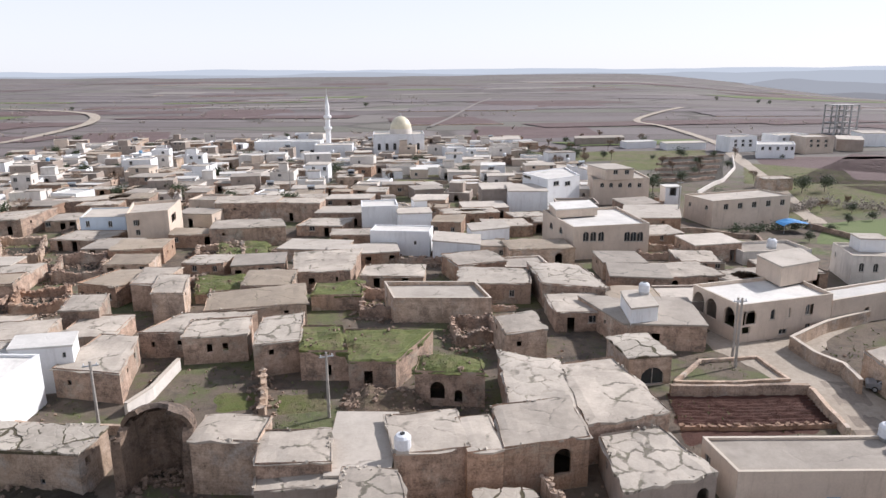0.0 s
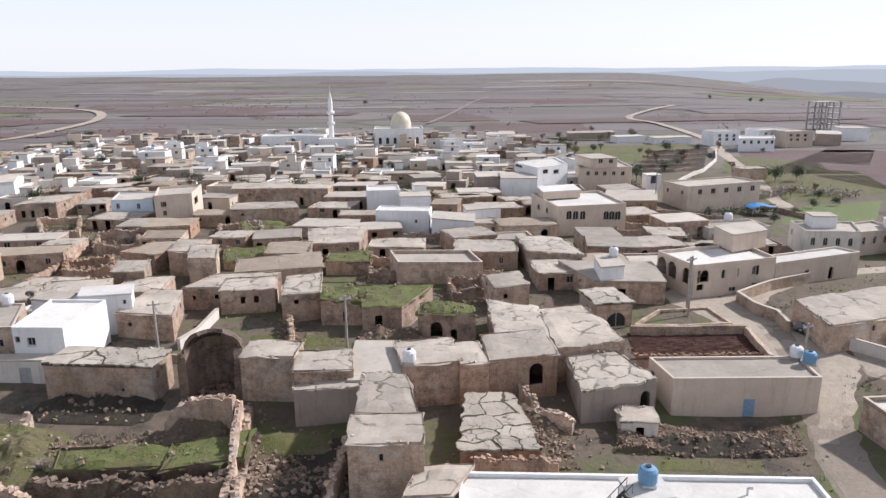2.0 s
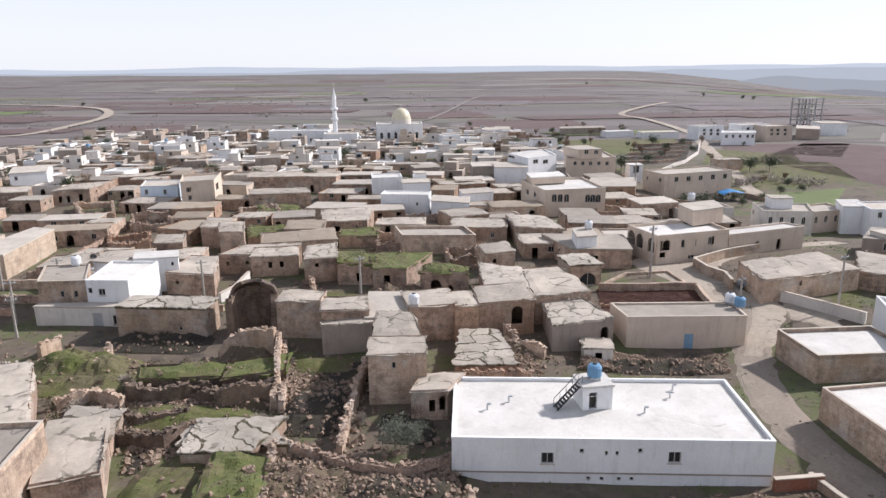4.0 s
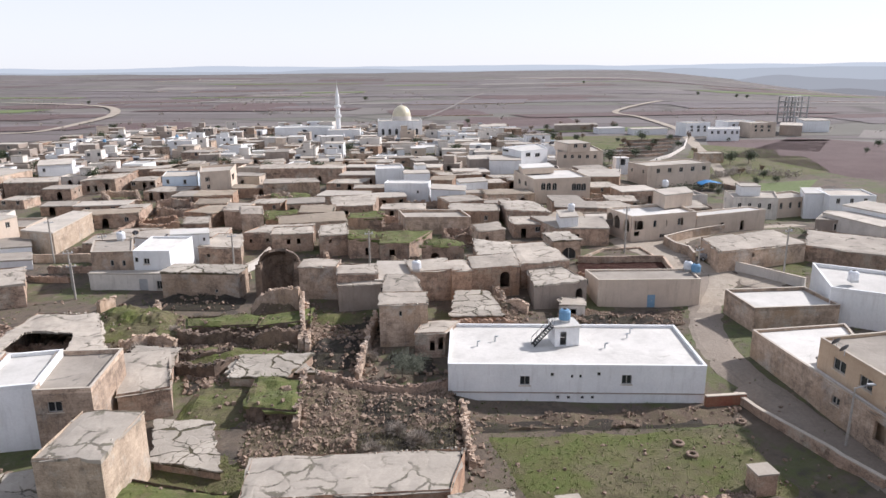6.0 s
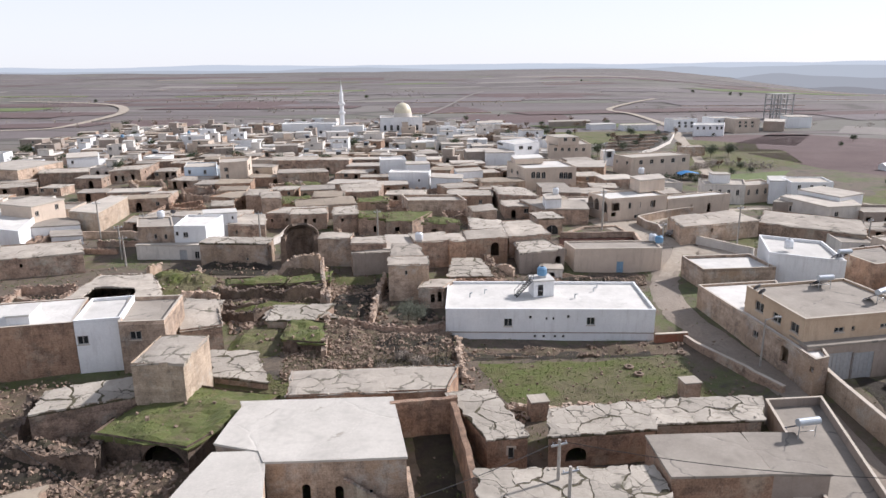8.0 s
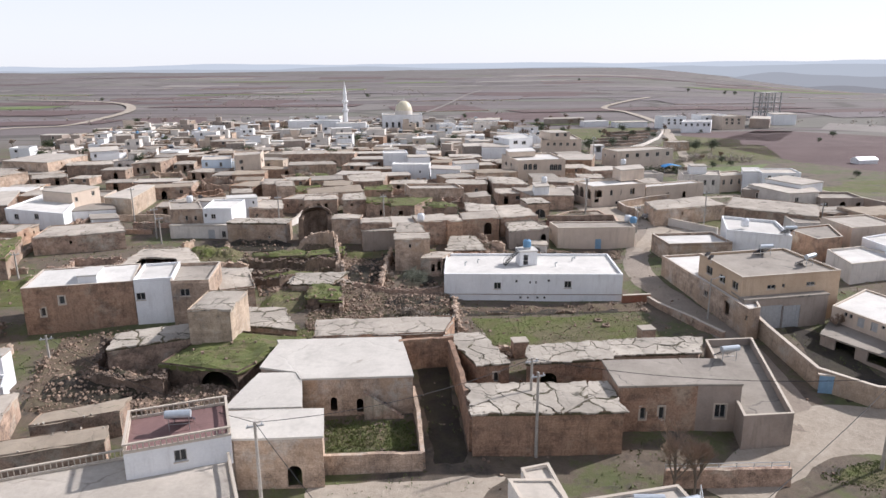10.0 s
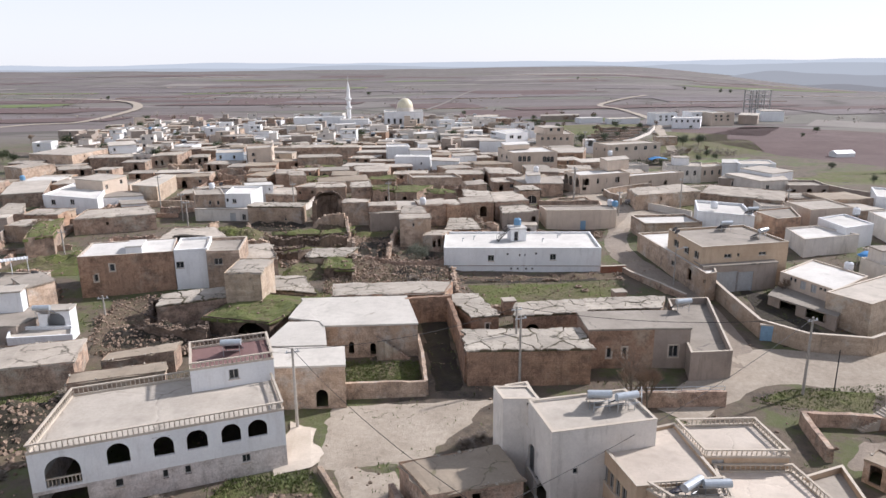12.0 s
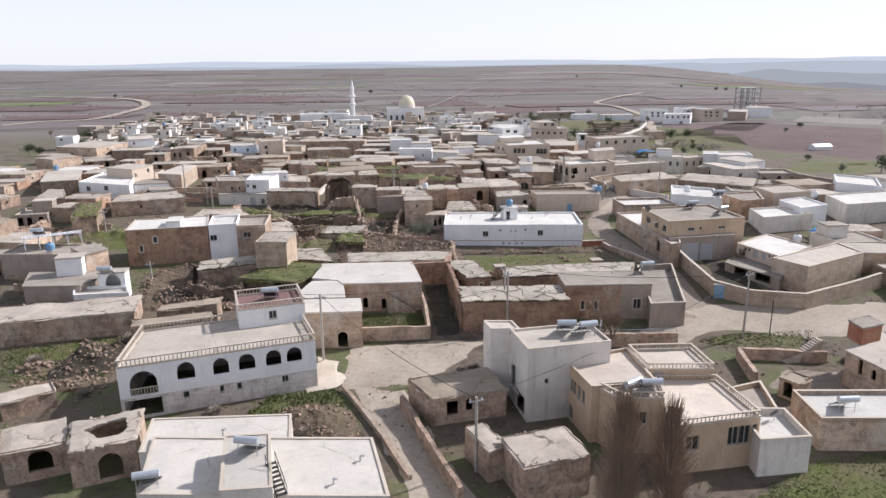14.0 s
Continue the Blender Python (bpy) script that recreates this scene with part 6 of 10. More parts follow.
h = thing("stone_house", "two-storey stone house with small framed windows", "house")
b = block(h, 17.5, -16.9, 1.4, 7.9, 6.0, -5.9, -0.4, BANDED, CEMENT)
arch_window(b, "F", 2.53, 1.77, 0.56, 1.35)
arch_window(b, "F", 4.41, 1.72, 0.56, 1.35)
b = block(h, 25.4, -16.7, -1.9, 4.3, 6.0, -5.9, -0.4, CEMENTWALL, CEMENT)
window(b, "F", 2.39, 1.76, 1.11, 1.48)
b = block(h, 28.7, -19.9, 4.4, 5.0, 18.4, -6.1, -2.2, CEMENTWALL, CEMENT, shear=5.0, back=5.9, parapet=0.9)

h = thing("stone_house", "old stone house with cracked earth roof", "house")
b = block(h, 9.5, -8.7, 6.4, 9.8, 4.9, -5.3, -1.6, BANDED, SLABS, shear=1.4)
arch(b, "F", 2.55, 0.88, 1.98, 1.48)
b = block(h, 19.7, -6.8, 3.2, 9.8, 4.5, -5.1, -1.6, OLD, SLABS, shear=0.8, back=11.5)

h = thing("courtyard_house", "stone courtyard house with a pale lime-washed roof", "house")
b = block(h, -14.4, -13.2, 2.1, 11.5, 10.6, -5.6, -0.9, STONE, PLASTER, shear=-4.3, back=14.4)
arch(b, "F", 3.22, 0.86, 0.71, 1.54)
arch(b, "F", 5.92, 0.63, 0.71, 1.55)
window(b, "F", 8.50, 0.97, 0.39, 0.71)
b = block(h, -18.2, -24.6, 1.8, 7.7, 5.0, -6.5, -1.1, STONE, PLASTER, shear=-2.2, back=9.3)
arch(b, "F", 5.09, 0.4, 1.3, 2.1)
b = block(h, -20.5, -19.2, 1.4, 7.2, 7.5, -6.1, -1.0, STONE, PLASTER, shear=1.6, back=4.3)
b = block(h, -19.3, -10.2, -18.3, 4.8, 6.6, -5.5, -0.9, STONE, PLASTER, shear=-1.5, back=1.8)

h = thing("vaulted_stable", "old stone vaulted stable with cracked slab roof", "house")
b = block(h, 4.0, -9.2, 6.0, 3.6, 9.0, -5.3, -1.4, BANDED, SLABS, shear=-2.4, back=4.5)
window(b, "F", 2.14, 1.64, 0.56, 1.12)

h = thing("slab_roof_house", "old stone house with a long cracked slab roof", "house")
b = block(h, -15.2, -1.0, 3.6, 15.9, 5.7, -4.7, -1.2, BANDED, CRACKED, back=17.6)

h = thing("stone_box_house", "square pale-sided stone tower room on a terrace", "house")
b = block(h, -30.1, -0.7, -1.5, 5.1, 7.3, -3.4, 2.3, ASHLAR, CRACKED)

h = thing("slab_roof_house", "old low house with cracked slab roof beside rubble", "house")
b = block(h, -38.5, -4.3, 24.1, 9.2, 4.9, -4.9, -1.2, OLD, SLABS, shear=1.3, back=8.0)

h = thing("vaulted_stable", "grass-topped vaulted stone stable with dark archway", "ruin")
b = block(h, -31.6, -6.2, -15.9, 9.7, 10.8, -5.3, -2.0, SHADESTONE, GRASSROOF, back=12.8)
arch(b, "F", 7.22, 0.07, 4.76, 2.89)

h = thing("farm_house", "red-brown stone house with white annex and flat white roof", "house")
b = block(h, -54.3, 7.0, 12.0, 13.6, 9.0, -4.6, 2.7, BANDED, WHITEROOF, back=13.0, parapet=0.15)
window(b, "F", 4.71, 4.76, 0.7, 1.1)
window(b, "F", 2.28, 3.27, 0.58, 1.16)
b = block(h, -47.9, 9.2, 12.0, 2.3, 4.0, 2.4, 3.7, WHITE, WHITEROOF)
b = block(h, -40.8, 9.6, 12.0, 4.9, 8.0, -4.2, 2.9, WHITE, WHITEROOF, parapet=0.4)
window(b, "F", 0.70, 4.20, 1.20, 1.01)
b = block(h, -35.9, 9.7, 4.3, 5.0, 9.0, -3.9, 2.7, STONE, CEMENT, shear=-1.8, back=6.4, parapet=0.5)
window(b, "F", 1.73, 4.35, 1.27, 1.02)

h = thing("slab_roof_house", "low house with a broad cracked slab roof", "house")
b = block(h, -31.0, 14.5, 21.1, 4.8, 10.0, -3.8, -0.2, OLD, EARTH)

h = thing("slab_roof_house", "low cracked slab terrace above rubble", "terrace")
b = quad_block(h, [(-24.9, 7.2), (-18.6, 5.4), (-22.0, 13.8), (-27.4, 14.2)], -4.6, -2.8, OLD, SLABS)

h = thing("courtyard_house", "low house with broad earth roof and a small sunken court", "house")
b = block(h, -49.6, 20.7, -2.1, 15.3, 15.0, -3.6, 0.6, OLD, EARTH, shear=-1.1, back=7.7)
b["gap"] = (0.42, 0.36, 0.27, 0.22, 8)

h = thing("white_house", "white house with shaded porch arch", "house")
b = block(h, -52.4, -7.9, 6.0, 3.9, 2.2, -4.9, -0.4, WHITE, SCREED)
arch(b, "F", 2.1, 1.9, 2.2, 2.2)
b = quad_block(h, [(-54.4, -11.8), (-46.7, -10.8), (-48.2, -7.6), (-56.3, -7.9)], -6.0, -2.6, WHITE, SCREED, parapet=0.45)

h = thing("yard_house", "plastered house with cluttered flat roof and roof room", "house")
b = block(h, -56.9, -2.1, 59.2, 4.0, 6.0, -4.8, 1.0, STONE, CEMENT, shear=1.4)
b = block(h, -72.8, 1.6, -2.7, 14.3, 6.7, -4.5, 0.2, CEMENTWALL, CEMENT, shear=-0.7, parapet=0.3)
b = block(h, -63.0, -9.5, 1.4, 8.4, 7.5, -5.3, -1.9, CEMENTWALL, CEMENT, shear=-3.0, back=13.6)
b = block(h, -60.3, -4.9, 12.3, 3.8, 3.0, -1.9, 1.1, WHITE, SCREED)

h = thing("lean_to", "low stone lean-to with a brown earth roof", "outbuilding")
b = block(h, -39.4, -18.9, 20.3, 7.9, 2.5, -6.1, -2.7, OLD, DIRTROOF, shear=0.8)

h = thing("lean_to", "long low stone lean-to with packed earth roof", "outbuilding")
b = block(h, -40.7, -24.1, 17.4, 9.9, 2.8, -6.5, -3.0, OLD, DIRTROOF)

h = thing("retaining_terrace", "dark stone retaining terrace with packed earth top", "terrace")
b = quad_block(h, [(-68.0, -25.6), (-42.3, -19.4), (-44.2, -12.4), (-68.5, -18.6)], -6.8, -2.5, OLD, EARTH)

h = thing("ruined_terrace", "grass-topped ruined stone terrace", "ruin")
b = block(h, -18.8, 14.6, -8.8, 5.1, 6.8, -3.8, -1.7, SHADESTONE, GRASSROOF, shear=-1.9)
doorway(b, "F", 2.04, 0.62, 0.61, 0.64)
doorway(b, "F", 3.86, 0.80, 0.48, 0.51)

h = thing("ruined_terrace", "cracked slab terrace over ruined vault", "ruin")
b = block(h, -22.3, 21.2, 2.8, 6.0, 5.6, -3.5, -1.6, OLD, SLABS, back=8.1)

h = thing("ruined_terrace", "stone retaining terrace with dark broken front", "ruin")
b = block(h, -31.0, 34.0, 2.3, 8.5, 3.3, -3.2, -0.7, SHADESTONE, GRASSROOF, shear=-1.0, back=10.0)

h = thing("ruined_terrace", "stone retaining terrace with earth top", "ruin")
b = block(h, -22.3, 33.6, 17.4, 6.4, 4.2, -3.2, -0.6, SHADESTONE, GRASSROOF, shear=0.7)

h = thing("ruined_terrace", "broad grass-covered roof terrace over stone rooms", "terrace")
b = block(h, -9.6, 66.2, -1.2, 4.9, 9.5, -2.1, 1.5, OLD, GRASSROOF, shear=-1.9, back=10.4)

h = thing("ruined_terrace", "low cracked slab roof at slope", "terrace")
b = block(h, -34.2, 23.6, -9.1, 5.3, 5.1, -3.5, -1.2, OLD, SLABS, shear=-2.0)

h = thing("ruined_terrace", "low cracked slab roof among ruins", "terrace")
b = block(h, -23.2, 23.1, -1.2, 9.6, 3.1, -3.5, -2.0, OLD, SLABS, back=7.6)

h = thing("ruined_terrace", "green terrace plot with stone edge", "terrace")
b = block(h, -39.2, 116.4, 10.7, 9.0, 11.3, -2.2, -0.4, OLD, GRASSROOF, shear=-1.0)

h = thing("ruined_terrace", "green terrace plot with stone edge", "terrace")
b = block(h, -35.8, 95.0, 2.4, 7.7, 10.2, -2.1, -0.4, OLD, GRASSROOF, shear=-2.7)

h = thing("ruined_terrace", "green roof plot above stone rooms", "terrace")
b = block(h, -18.2, 91.4, 2.6, 7.1, 6.3, -2.1, 0.6, OLD, GRASSROOF)

h = thing("long_white_house", "long white-painted house with flat white roof and roof room", "house")
b = block(h, 0.9, 20.3, -2.8, 26.7, 11.7, -4.6, 0.0, WHITE, WHITEROOF, parapet=0.35)
window(b, "F", 8.04, 2.20, 1.06, 1.08)
window(b, "F", 18.59, 2.42, 1.05, 1.08)
window(b, "F", 10.88, 3.24, 0.37, 0.40)
window(b, "F", 12.88, 3.05, 0.37, 0.40)
window(b, "F", 13.87, 3.06, 0.37, 0.40)
window(b, "F", 15.71, 3.34, 0.37, 0.40)
ledge(b, 1.35)
window(b, "F", 11.53, 0.73, 0.35, 0.35)
window(b, "F", 12.65, 0.67, 0.35, 0.35)
window(b, "F", 14.09, 0.68, 0.35, 0.35)
window(b, "F", 15.15, 0.69, 0.35, 0.35)
b = block(h, 12.9, 25.1, 7.7, 2.8, 2.6, -0.3, 2.1, WHITE, WHITEROOF)
doorway(b, "F", 0.96, -0.30, 0.76, 1.63)

h = thing("stone_house", "old reddish stone house with cracked earth roof", "house")
b = block(h, -39.9, 49.1, -5.1, 11.3, 4.3, -2.6, 1.9, STONE, SLABS)
window(b, "F", 8.05, 1.49, 0.40, 0.48)

h = thing("plain_house", "long beige rendered house with blue door", "house")
b = block(h, 22.7, 46.2, -0.2, 14.5, 5.2, -3.4, 0.9, CREAM, CEMENT, shear=-0.8, back=15.6, parapet=0.25)
blue_door(b, "F", 7.64, -0.30, 1.13, 2.31)

h = thing("tower_room", "square stone tower room with pale flat roof", "house")
b = block(h, -7.1, 31.6, 1.9, 5.8, 4.7, -3.2, 2.7, STONE, EARTH)
window(b, "F", 2.54, 4.28, 0.35, 0.66)
b = block(h, -7.0, 37.0, -4.2, 5.3, 7.8, -3.0, 2.5, STONE, EARTH, shear=-0.9, back=4.1)

h = thing("stone_shed", "low stone annex with two dark doorways", "outbuilding")
b = block(h, -2.8, 28.6, 3.4, 3.5, 3.9, -3.3, 0.2, OLD, EARTH, shear=1.1, back=4.6)
doorway(b, "F", 2.04, 1.13, 0.58, 1.29)
doorway(b, "F", 3.01, 1.25, 0.58, 1.51)

h = thing("stone_house", "plain stone house with flat earth roof", "house")
b = block(h, -20.0, 48.7, -1.6, 5.5, 4.1, -2.6, 2.6, STONE, EARTH)

h = thing("stone_house", "stone house with pale ledge and flat roof", "house")
b = block(h, -14.0, 45.6, 1.7, 5.7, 5.0, -2.7, 2.4, OLD, EARTH, shear=-0.7)
b = block(h, -13.7, 43.8, 7.4, 5.9, 2.9, -2.8, 1.2, CEMENTWALL, EARTH)

h = thing("plain_house", "low plain house with a pale flat roof", "house")
b = quad_block(h, [(-8.8, 45.3), (-3.9, 45.6), (-3.8, 55.0), (-9.2, 55.2)], -2.7, 1.5, RENDER, SCREED)

h = thing("stone_house", "row house with red-brown front and flat roof", "house")
b = block(h, -3.7, 47.0, 9.7, 6.1, 6.4, -2.7, 2.2, OLD, EARTH)
b = block(h, 2.0, 47.2, 8.6, 2.9, 5.6, -2.7, 2.2, RUST, EARTH)
b = block(h, 4.9, 47.7, 12.7, 7.2, 6.9, -2.7, 2.3, RUST, EARTH, shear=1.1)
arch(b, "F", 4.95, 1.83, 1.49, 2.33)

h = thing("stone_house", "round-cornered stone house with cracked grey roof", "house")
b = block(h, 13.3, 43.8, 15.6, 8.0, 7.8, -3.3, 0.9, CEMENTWALL, CRACKED, shear=2.3, back=5.6)
arch(b, "F", 6.86, 1.39, 1.05, 1.75)

h = thing("slab_roof_house", "broad house with smooth earth roof", "house")
b = block(h, 12.5, 52.3, 16.4, 8.0, 12.3, -2.5, 1.6, OLD, EARTH, shear=3.2, back=6.3)

h = thing("slab_roof_house", "broad house with cracked earth roof", "house")
b = block(h, 6.2, 56.0, -26.1, 6.8, 11.4, -2.5, 1.6, OLD, CRACKED, shear=-5.6)
b = block(h, -2.6, 63.0, -6.6, 7.0, 3.8, -2.1, 1.9, OLD, GRASSROOF, back=6.2)
arch(b, "F", 2.25, 0.95, 1.48, 1.85)
arch(b, "F", 4.36, 0.67, 0.80, 1.36)

h = thing("stone_house", "small stone house with blind arch and cracked roof", "house")
b = block(h, 19.8, 66.3, 9.6, 4.8, 5.9, -2.1, 1.7, STONE, SLABS)
arch_window(b, "F", 2.71, 0.42, 2.59, 1.96)

h = thing("stone_house", "stone house with washing and roof room on its flat roof", "house")
b = block(h, 21.9, 76.5, -4.7, 9.7, 10.4, -2.1, 1.6, OLD, CEMENT, shear=-4.2, back=14.2)
b = block(h, 22.6, 76.3, 15.2, 3.6, 6.1, 1.4, 3.6, WHITE, SCREED, shear=2.1)

h = thing("arcade_house", "cream house with arched ground floor and flat roof", "house")
b = block(h, 36.3, 78.1, 16.6, 14.2, 8.9, -2.1, 3.2, CREAM, WHITEROOF, back=15.5, parapet=0.5)
arch(b, "L", 1.25, 1.97, 2.29, 2.59)
arch(b, "L", 3.77, 1.97, 2.13, 2.50)
arch(b, "L", 7.20, 2.04, 1.97, 2.41)
arch(b, "F", 1.88, 2.59, 1.52, 1.79)
arch_window(b, "F", 5.08, 2.82, 0.69, 1.35)
arch_window(b, "F", 7.39, 2.85, 0.70, 1.36)
arch_window(b, "F", 10.45, 2.89, 0.72, 1.38)
window(b, "F", 6.89, 0.70, 1.24, 0.69)
window(b, "F", 10.80, 1.03, 0.91, 0.62)
doorway(b, "F", 1.25, 1.41, 1.19, 0.90)
b = block(h, 44.9, 85.8, 25.9, 7.3, 5.8, 3.0, 5.8, CREAM, SCREED, shear=2.3, back=8.8)
b = block(h, 50.2, 82.5, 20.6, 17.3, 3.9, -2.1, 2.2, CREAM, WHITEROOF, shear=1.6, back=15.1, parapet=0.3)

h = thing("villa", "large cream stone villa with arched windows and flat roof", "house")
b = block(h, 23.7, 117.8, 11.0, 14.6, 16.1, -2.2, 4.2, CREAM, WHITEROOF, back=15.7, parapet=0.5)
arch_window(b, "F", 2.43, 3.62, 1.18, 1.76)
arch_window(b, "F", 3.83, 3.54, 1.19, 1.77)
arch_window(b, "F", 5.34, 3.46, 1.19, 1.77)
arch_window(b, "F", 10.37, 3.19, 1.21, 1.79)
arch_window(b, "F", 11.59, 3.12, 1.22, 1.79)
arch_window(b, "F", 12.92, 3.05, 1.22, 1.80)
arch_window(b, "L", 4.79, 3.51, 1.85, 1.32)
arch_window(b, "L", 9.92, 3.77, 1.71, 1.27)
b = block(h, 22.0, 126.3, 16.7, 8.7, 7.2, 4.0, 5.7, CREAM, WHITEROOF, shear=2.0)

h = thing("villa", "white modern two-storey house with flat roof", "house")
b = block(h, 26.5, 165.4, 37.9, 11.8, 12.9, -2.3, 5.5, WHITE, WHITEROOF, shear=4.2, back=16.3, parapet=0.4)
window(b, "F", 3.08, 5.95, 2.05, 1.13)
window(b, "F", 7.24, 5.51, 2.11, 1.15)
window(b, "L", 2.34, 6.59, 4.47, 0.88)

h = thing("villa", "cream two-storey house with roof storey", "house")
b = block(h, 38.8, 170.8, 8.2, 15.1, 15.9, -2.3, 4.6, CREAM, SCREED, shear=4.5, back=13.0, parapet=0.4)
arch_window(b, "F", 2.47, 4.81, 1.05, 1.16)
arch_window(b, "F", 4.87, 4.74, 1.05, 1.16)
arch_window(b, "F", 7.29, 4.66, 1.06, 1.16)
arch_window(b, "F", 9.87, 4.58, 1.06, 1.16)
arch_window(b, "F", 12.46, 4.50, 1.07, 1.17)
b = block(h, 41.7, 170.4, 12.7, 7.8, 10.6, 4.4, 7.2, CREAM, SCREED)
window(b, "F", 2.83, 1.41, 1.24, 1.15)
window(b, "F", 5.95, 1.29, 1.25, 1.15)

h = thing("plain_house", "plain grey house with flat roof", "house")
b = block(h, 10.5, 166.9, 8.5, 8.9, 10.1, -2.3, 3.0, CEMENTWALL, SCREED, shear=1.2)

h = thing("villa", "wide pale house with flat roof and side veranda", "house")
b = block(h, 61.4, 150.6, 18.9, 22.4, 9.7, -2.3, 2.6, CREAM, SCREED, parapet=0.4)
window(b, "F", 3.78, 2.64, 1.27, 1.31)
window(b, "F", 7.75, 2.62, 1.29, 1.32)
window(b, "F", 11.80, 2.60, 1.32, 1.33)
window(b, "F", 15.91, 2.58, 1.34, 1.35)
window(b, "F", 20.09, 2.57, 1.36, 1.36)

h = thing("white_house", "white cube house with flat roof", "house")
b = block(h, -12.8, 122.1, -6.9, 11.0, 5.0, -2.2, 2.9, WHITE, WHITEROOF, parapet=0.2)
window(b, "F", 8.34, 2.54, 0.52, 0.74)

h = thing("white_house", "white house with dark doorway and roof room", "house")
b = block(h, -16.2, 139.7, 7.2, 7.6, 7.5, -2.2, 4.0, WHITE, WHITEROOF, parapet=0.3)
b = block(h, -8.4, 136.2, 7.5, 6.9, 6.0, -2.2, 3.2, WHITE, SCREED)
b = block(h, -5.4, 143.1, 11.5, 2.8, 4.0, -2.2, 4.6, WHITE, SCREED)

h = thing("white_house", "low white houses with flat roof", "house")
b = block(h, -1.3, 116.3, -21.0, 8.8, 6.9, -2.2, 2.4, WHITE, SCREED, shear=-2.2)

h = thing("white_house", "white house with bright side wall", "house")
b = block(h, 5.8, 121.0, 19.9, 7.6, 6.0, -2.2, 3.0, WHITE, SCREED, shear=1.5)

h = thing("blue_house", "pale blue house with flat roof", "house")
b = block(h, -72.9, 135.7, 5.0, 9.0, 10.7, -2.2, 3.0, PALEBLUE, SCREED, shear=-1.9, parapet=0.3)
window(b, "F", 1.46, 3.19, 0.77, 1.17)
window(b, "F", 5.86, 3.07, 0.77, 1.17)

h = thing("villa", "cream two-storey house with a bright side balcony", "house")
b = block(h, -60.5, 129.3, 24.2, 7.6, 12.5, -2.2, 5.0, CREAM, SCREED, shear=1.5, back=9.4, parapet=0.6)
window(b, "F", 1.57, 4.61, 0.80, 1.11)
window(b, "F", 1.87, 2.66, 0.80, 1.12)
doorway(b, "R", 4.67, 3.93, 4.04, 1.71)

h = thing("stone_house", "small old cube-shaped stone house", "house")
b = block(h, -38.6, 86.9, -2.9, 4.4, 8.7, -2.1, 2.6, STONE, EARTH, shear=-2.8)

h = thing("stone_house", "old stone cube with flat roof", "house")
b = block(h, -43.5, 91.8, -3.0, 3.8, 8.5, -2.1, 2.4, OLD, EARTH, shear=-1.8, back=5.7)

h = thing("white_house", "low white house beside a lane", "house")
b = block(h, -80.7, 67.2, 13.1, 10.8, 7.7, -2.1, 0.8, WHITE, CEMENT, shear=-2.6)
b = block(h, -72.4, 63.0, 9.4, 5.5, 5.2, -2.1, 0.0, WHITE, CEMENT, shear=-2.0)

h = thing("stone_box_house", "tall plain stone house with pale side wall", "house")
b = block(h, -75.1, 75.3, -17.8, 7.3, 16.8, -2.1, 2.4, ASHLAR, SCREED, shear=-4.8, back=4.7)

h = thing("stone_house", "long old stone house with three dark doorways", "house")
b = block(h, -94.8, 135.9, 25.8, 8.4, 11.5, -2.2, 2.0, OLD, EARTH, shear=4.6, back=9.9)
doorway(b, "F", 1.79, 1.13, 0.69, 1.55)
doorway(b, "F", 3.59, 0.98, 0.69, 1.56)
doorway(b, "F", 6.28, 0.92, 0.84, 1.88)

h = thing("white_house", "small white house with bright front", "house")
b = block(h, -117.8, 157.3, 31.5, 9.1, 15.0, -2.3, 3.4, WHITE, SCREED, shear=1.3)
window(b, "F", 1.59, 3.67, 0.74, 1.02)

h = thing("stone_house", "long low stone house with flat roof", "house")
b = block(h, -113.4, 133.1, 9.1, 13.5, 10.4, -2.2, 2.0, OLD, EARTH, shear=-3.1)

h = thing("farm_house", "white house with flat roof and wide front", "house")
b = quad_block(h, [(-46.1, 54.7), (-40.5, 54.5), (-40.2, 63.8), (-47.0, 64.2)], -2.4, 3.6, WHITE, WHITEROOF, parapet=0.3)
window(b, "F", 1.97, 3.9, 0.90, 0.92)
window(b, "F", 0.46, 4.2, 0.54, 0.74)
b = quad_block(h, [(-52.4, 53.2), (-40.2, 52.7), (-40.3, 54.45), (-52.4, 54.6)], -2.8, 0.6, RENDER, SCREED)
shutter(b, "F", 8.2, 0.2, 1.3, 2.3)
window(b, "F", 10.6, 0.9, 0.8, 1.3)
b = block(h, -52.6, 55.0, 4.3, 6.2, 8.2, -2.4, 3.4, STONE, CEMENT, shear=-2.7, parapet=0.2)
window(b, "F", 2.96, 3.48, 0.52, 0.93)
window(b, "F", 4.69, 3.42, 0.52, 0.93)
b = block(h, -44.3, 65.3, 9.9, 6.1, 4.0, -2.1, 3.6, WHITE, WHITEROOF, shear=-0.7)
window(b, "F", 5.23, 4.28, 0.38, 0.60)

h = thing("stone_house", "stone house with flat earth roof beside white house", "house")
b = block(h, -39.9, 65.1, -11.6, 7.7, 9.4, -2.1, 1.6, OLD, EARTH, shear=-1.4, back=4.7)

h = thing("stone_house", "low stone house with flat earth roof", "house")
b = block(h, -29.5, 72.9, 8.7, 7.2, 6.0, -2.1, 1.7, OLD, EARTH)
doorway(b, "F", 2.96, 1.76, 0.61, 0.97)
doorway(b, "F", 4.71, 1.78, 0.62, 0.97)

h = thing("stone_house", "low stone house beside green court", "house")
b = block(h, -48.4, 82.3, 3.6, 4.8, 6.9, -2.1, 1.8, OLD, EARTH, shear=-1.4)

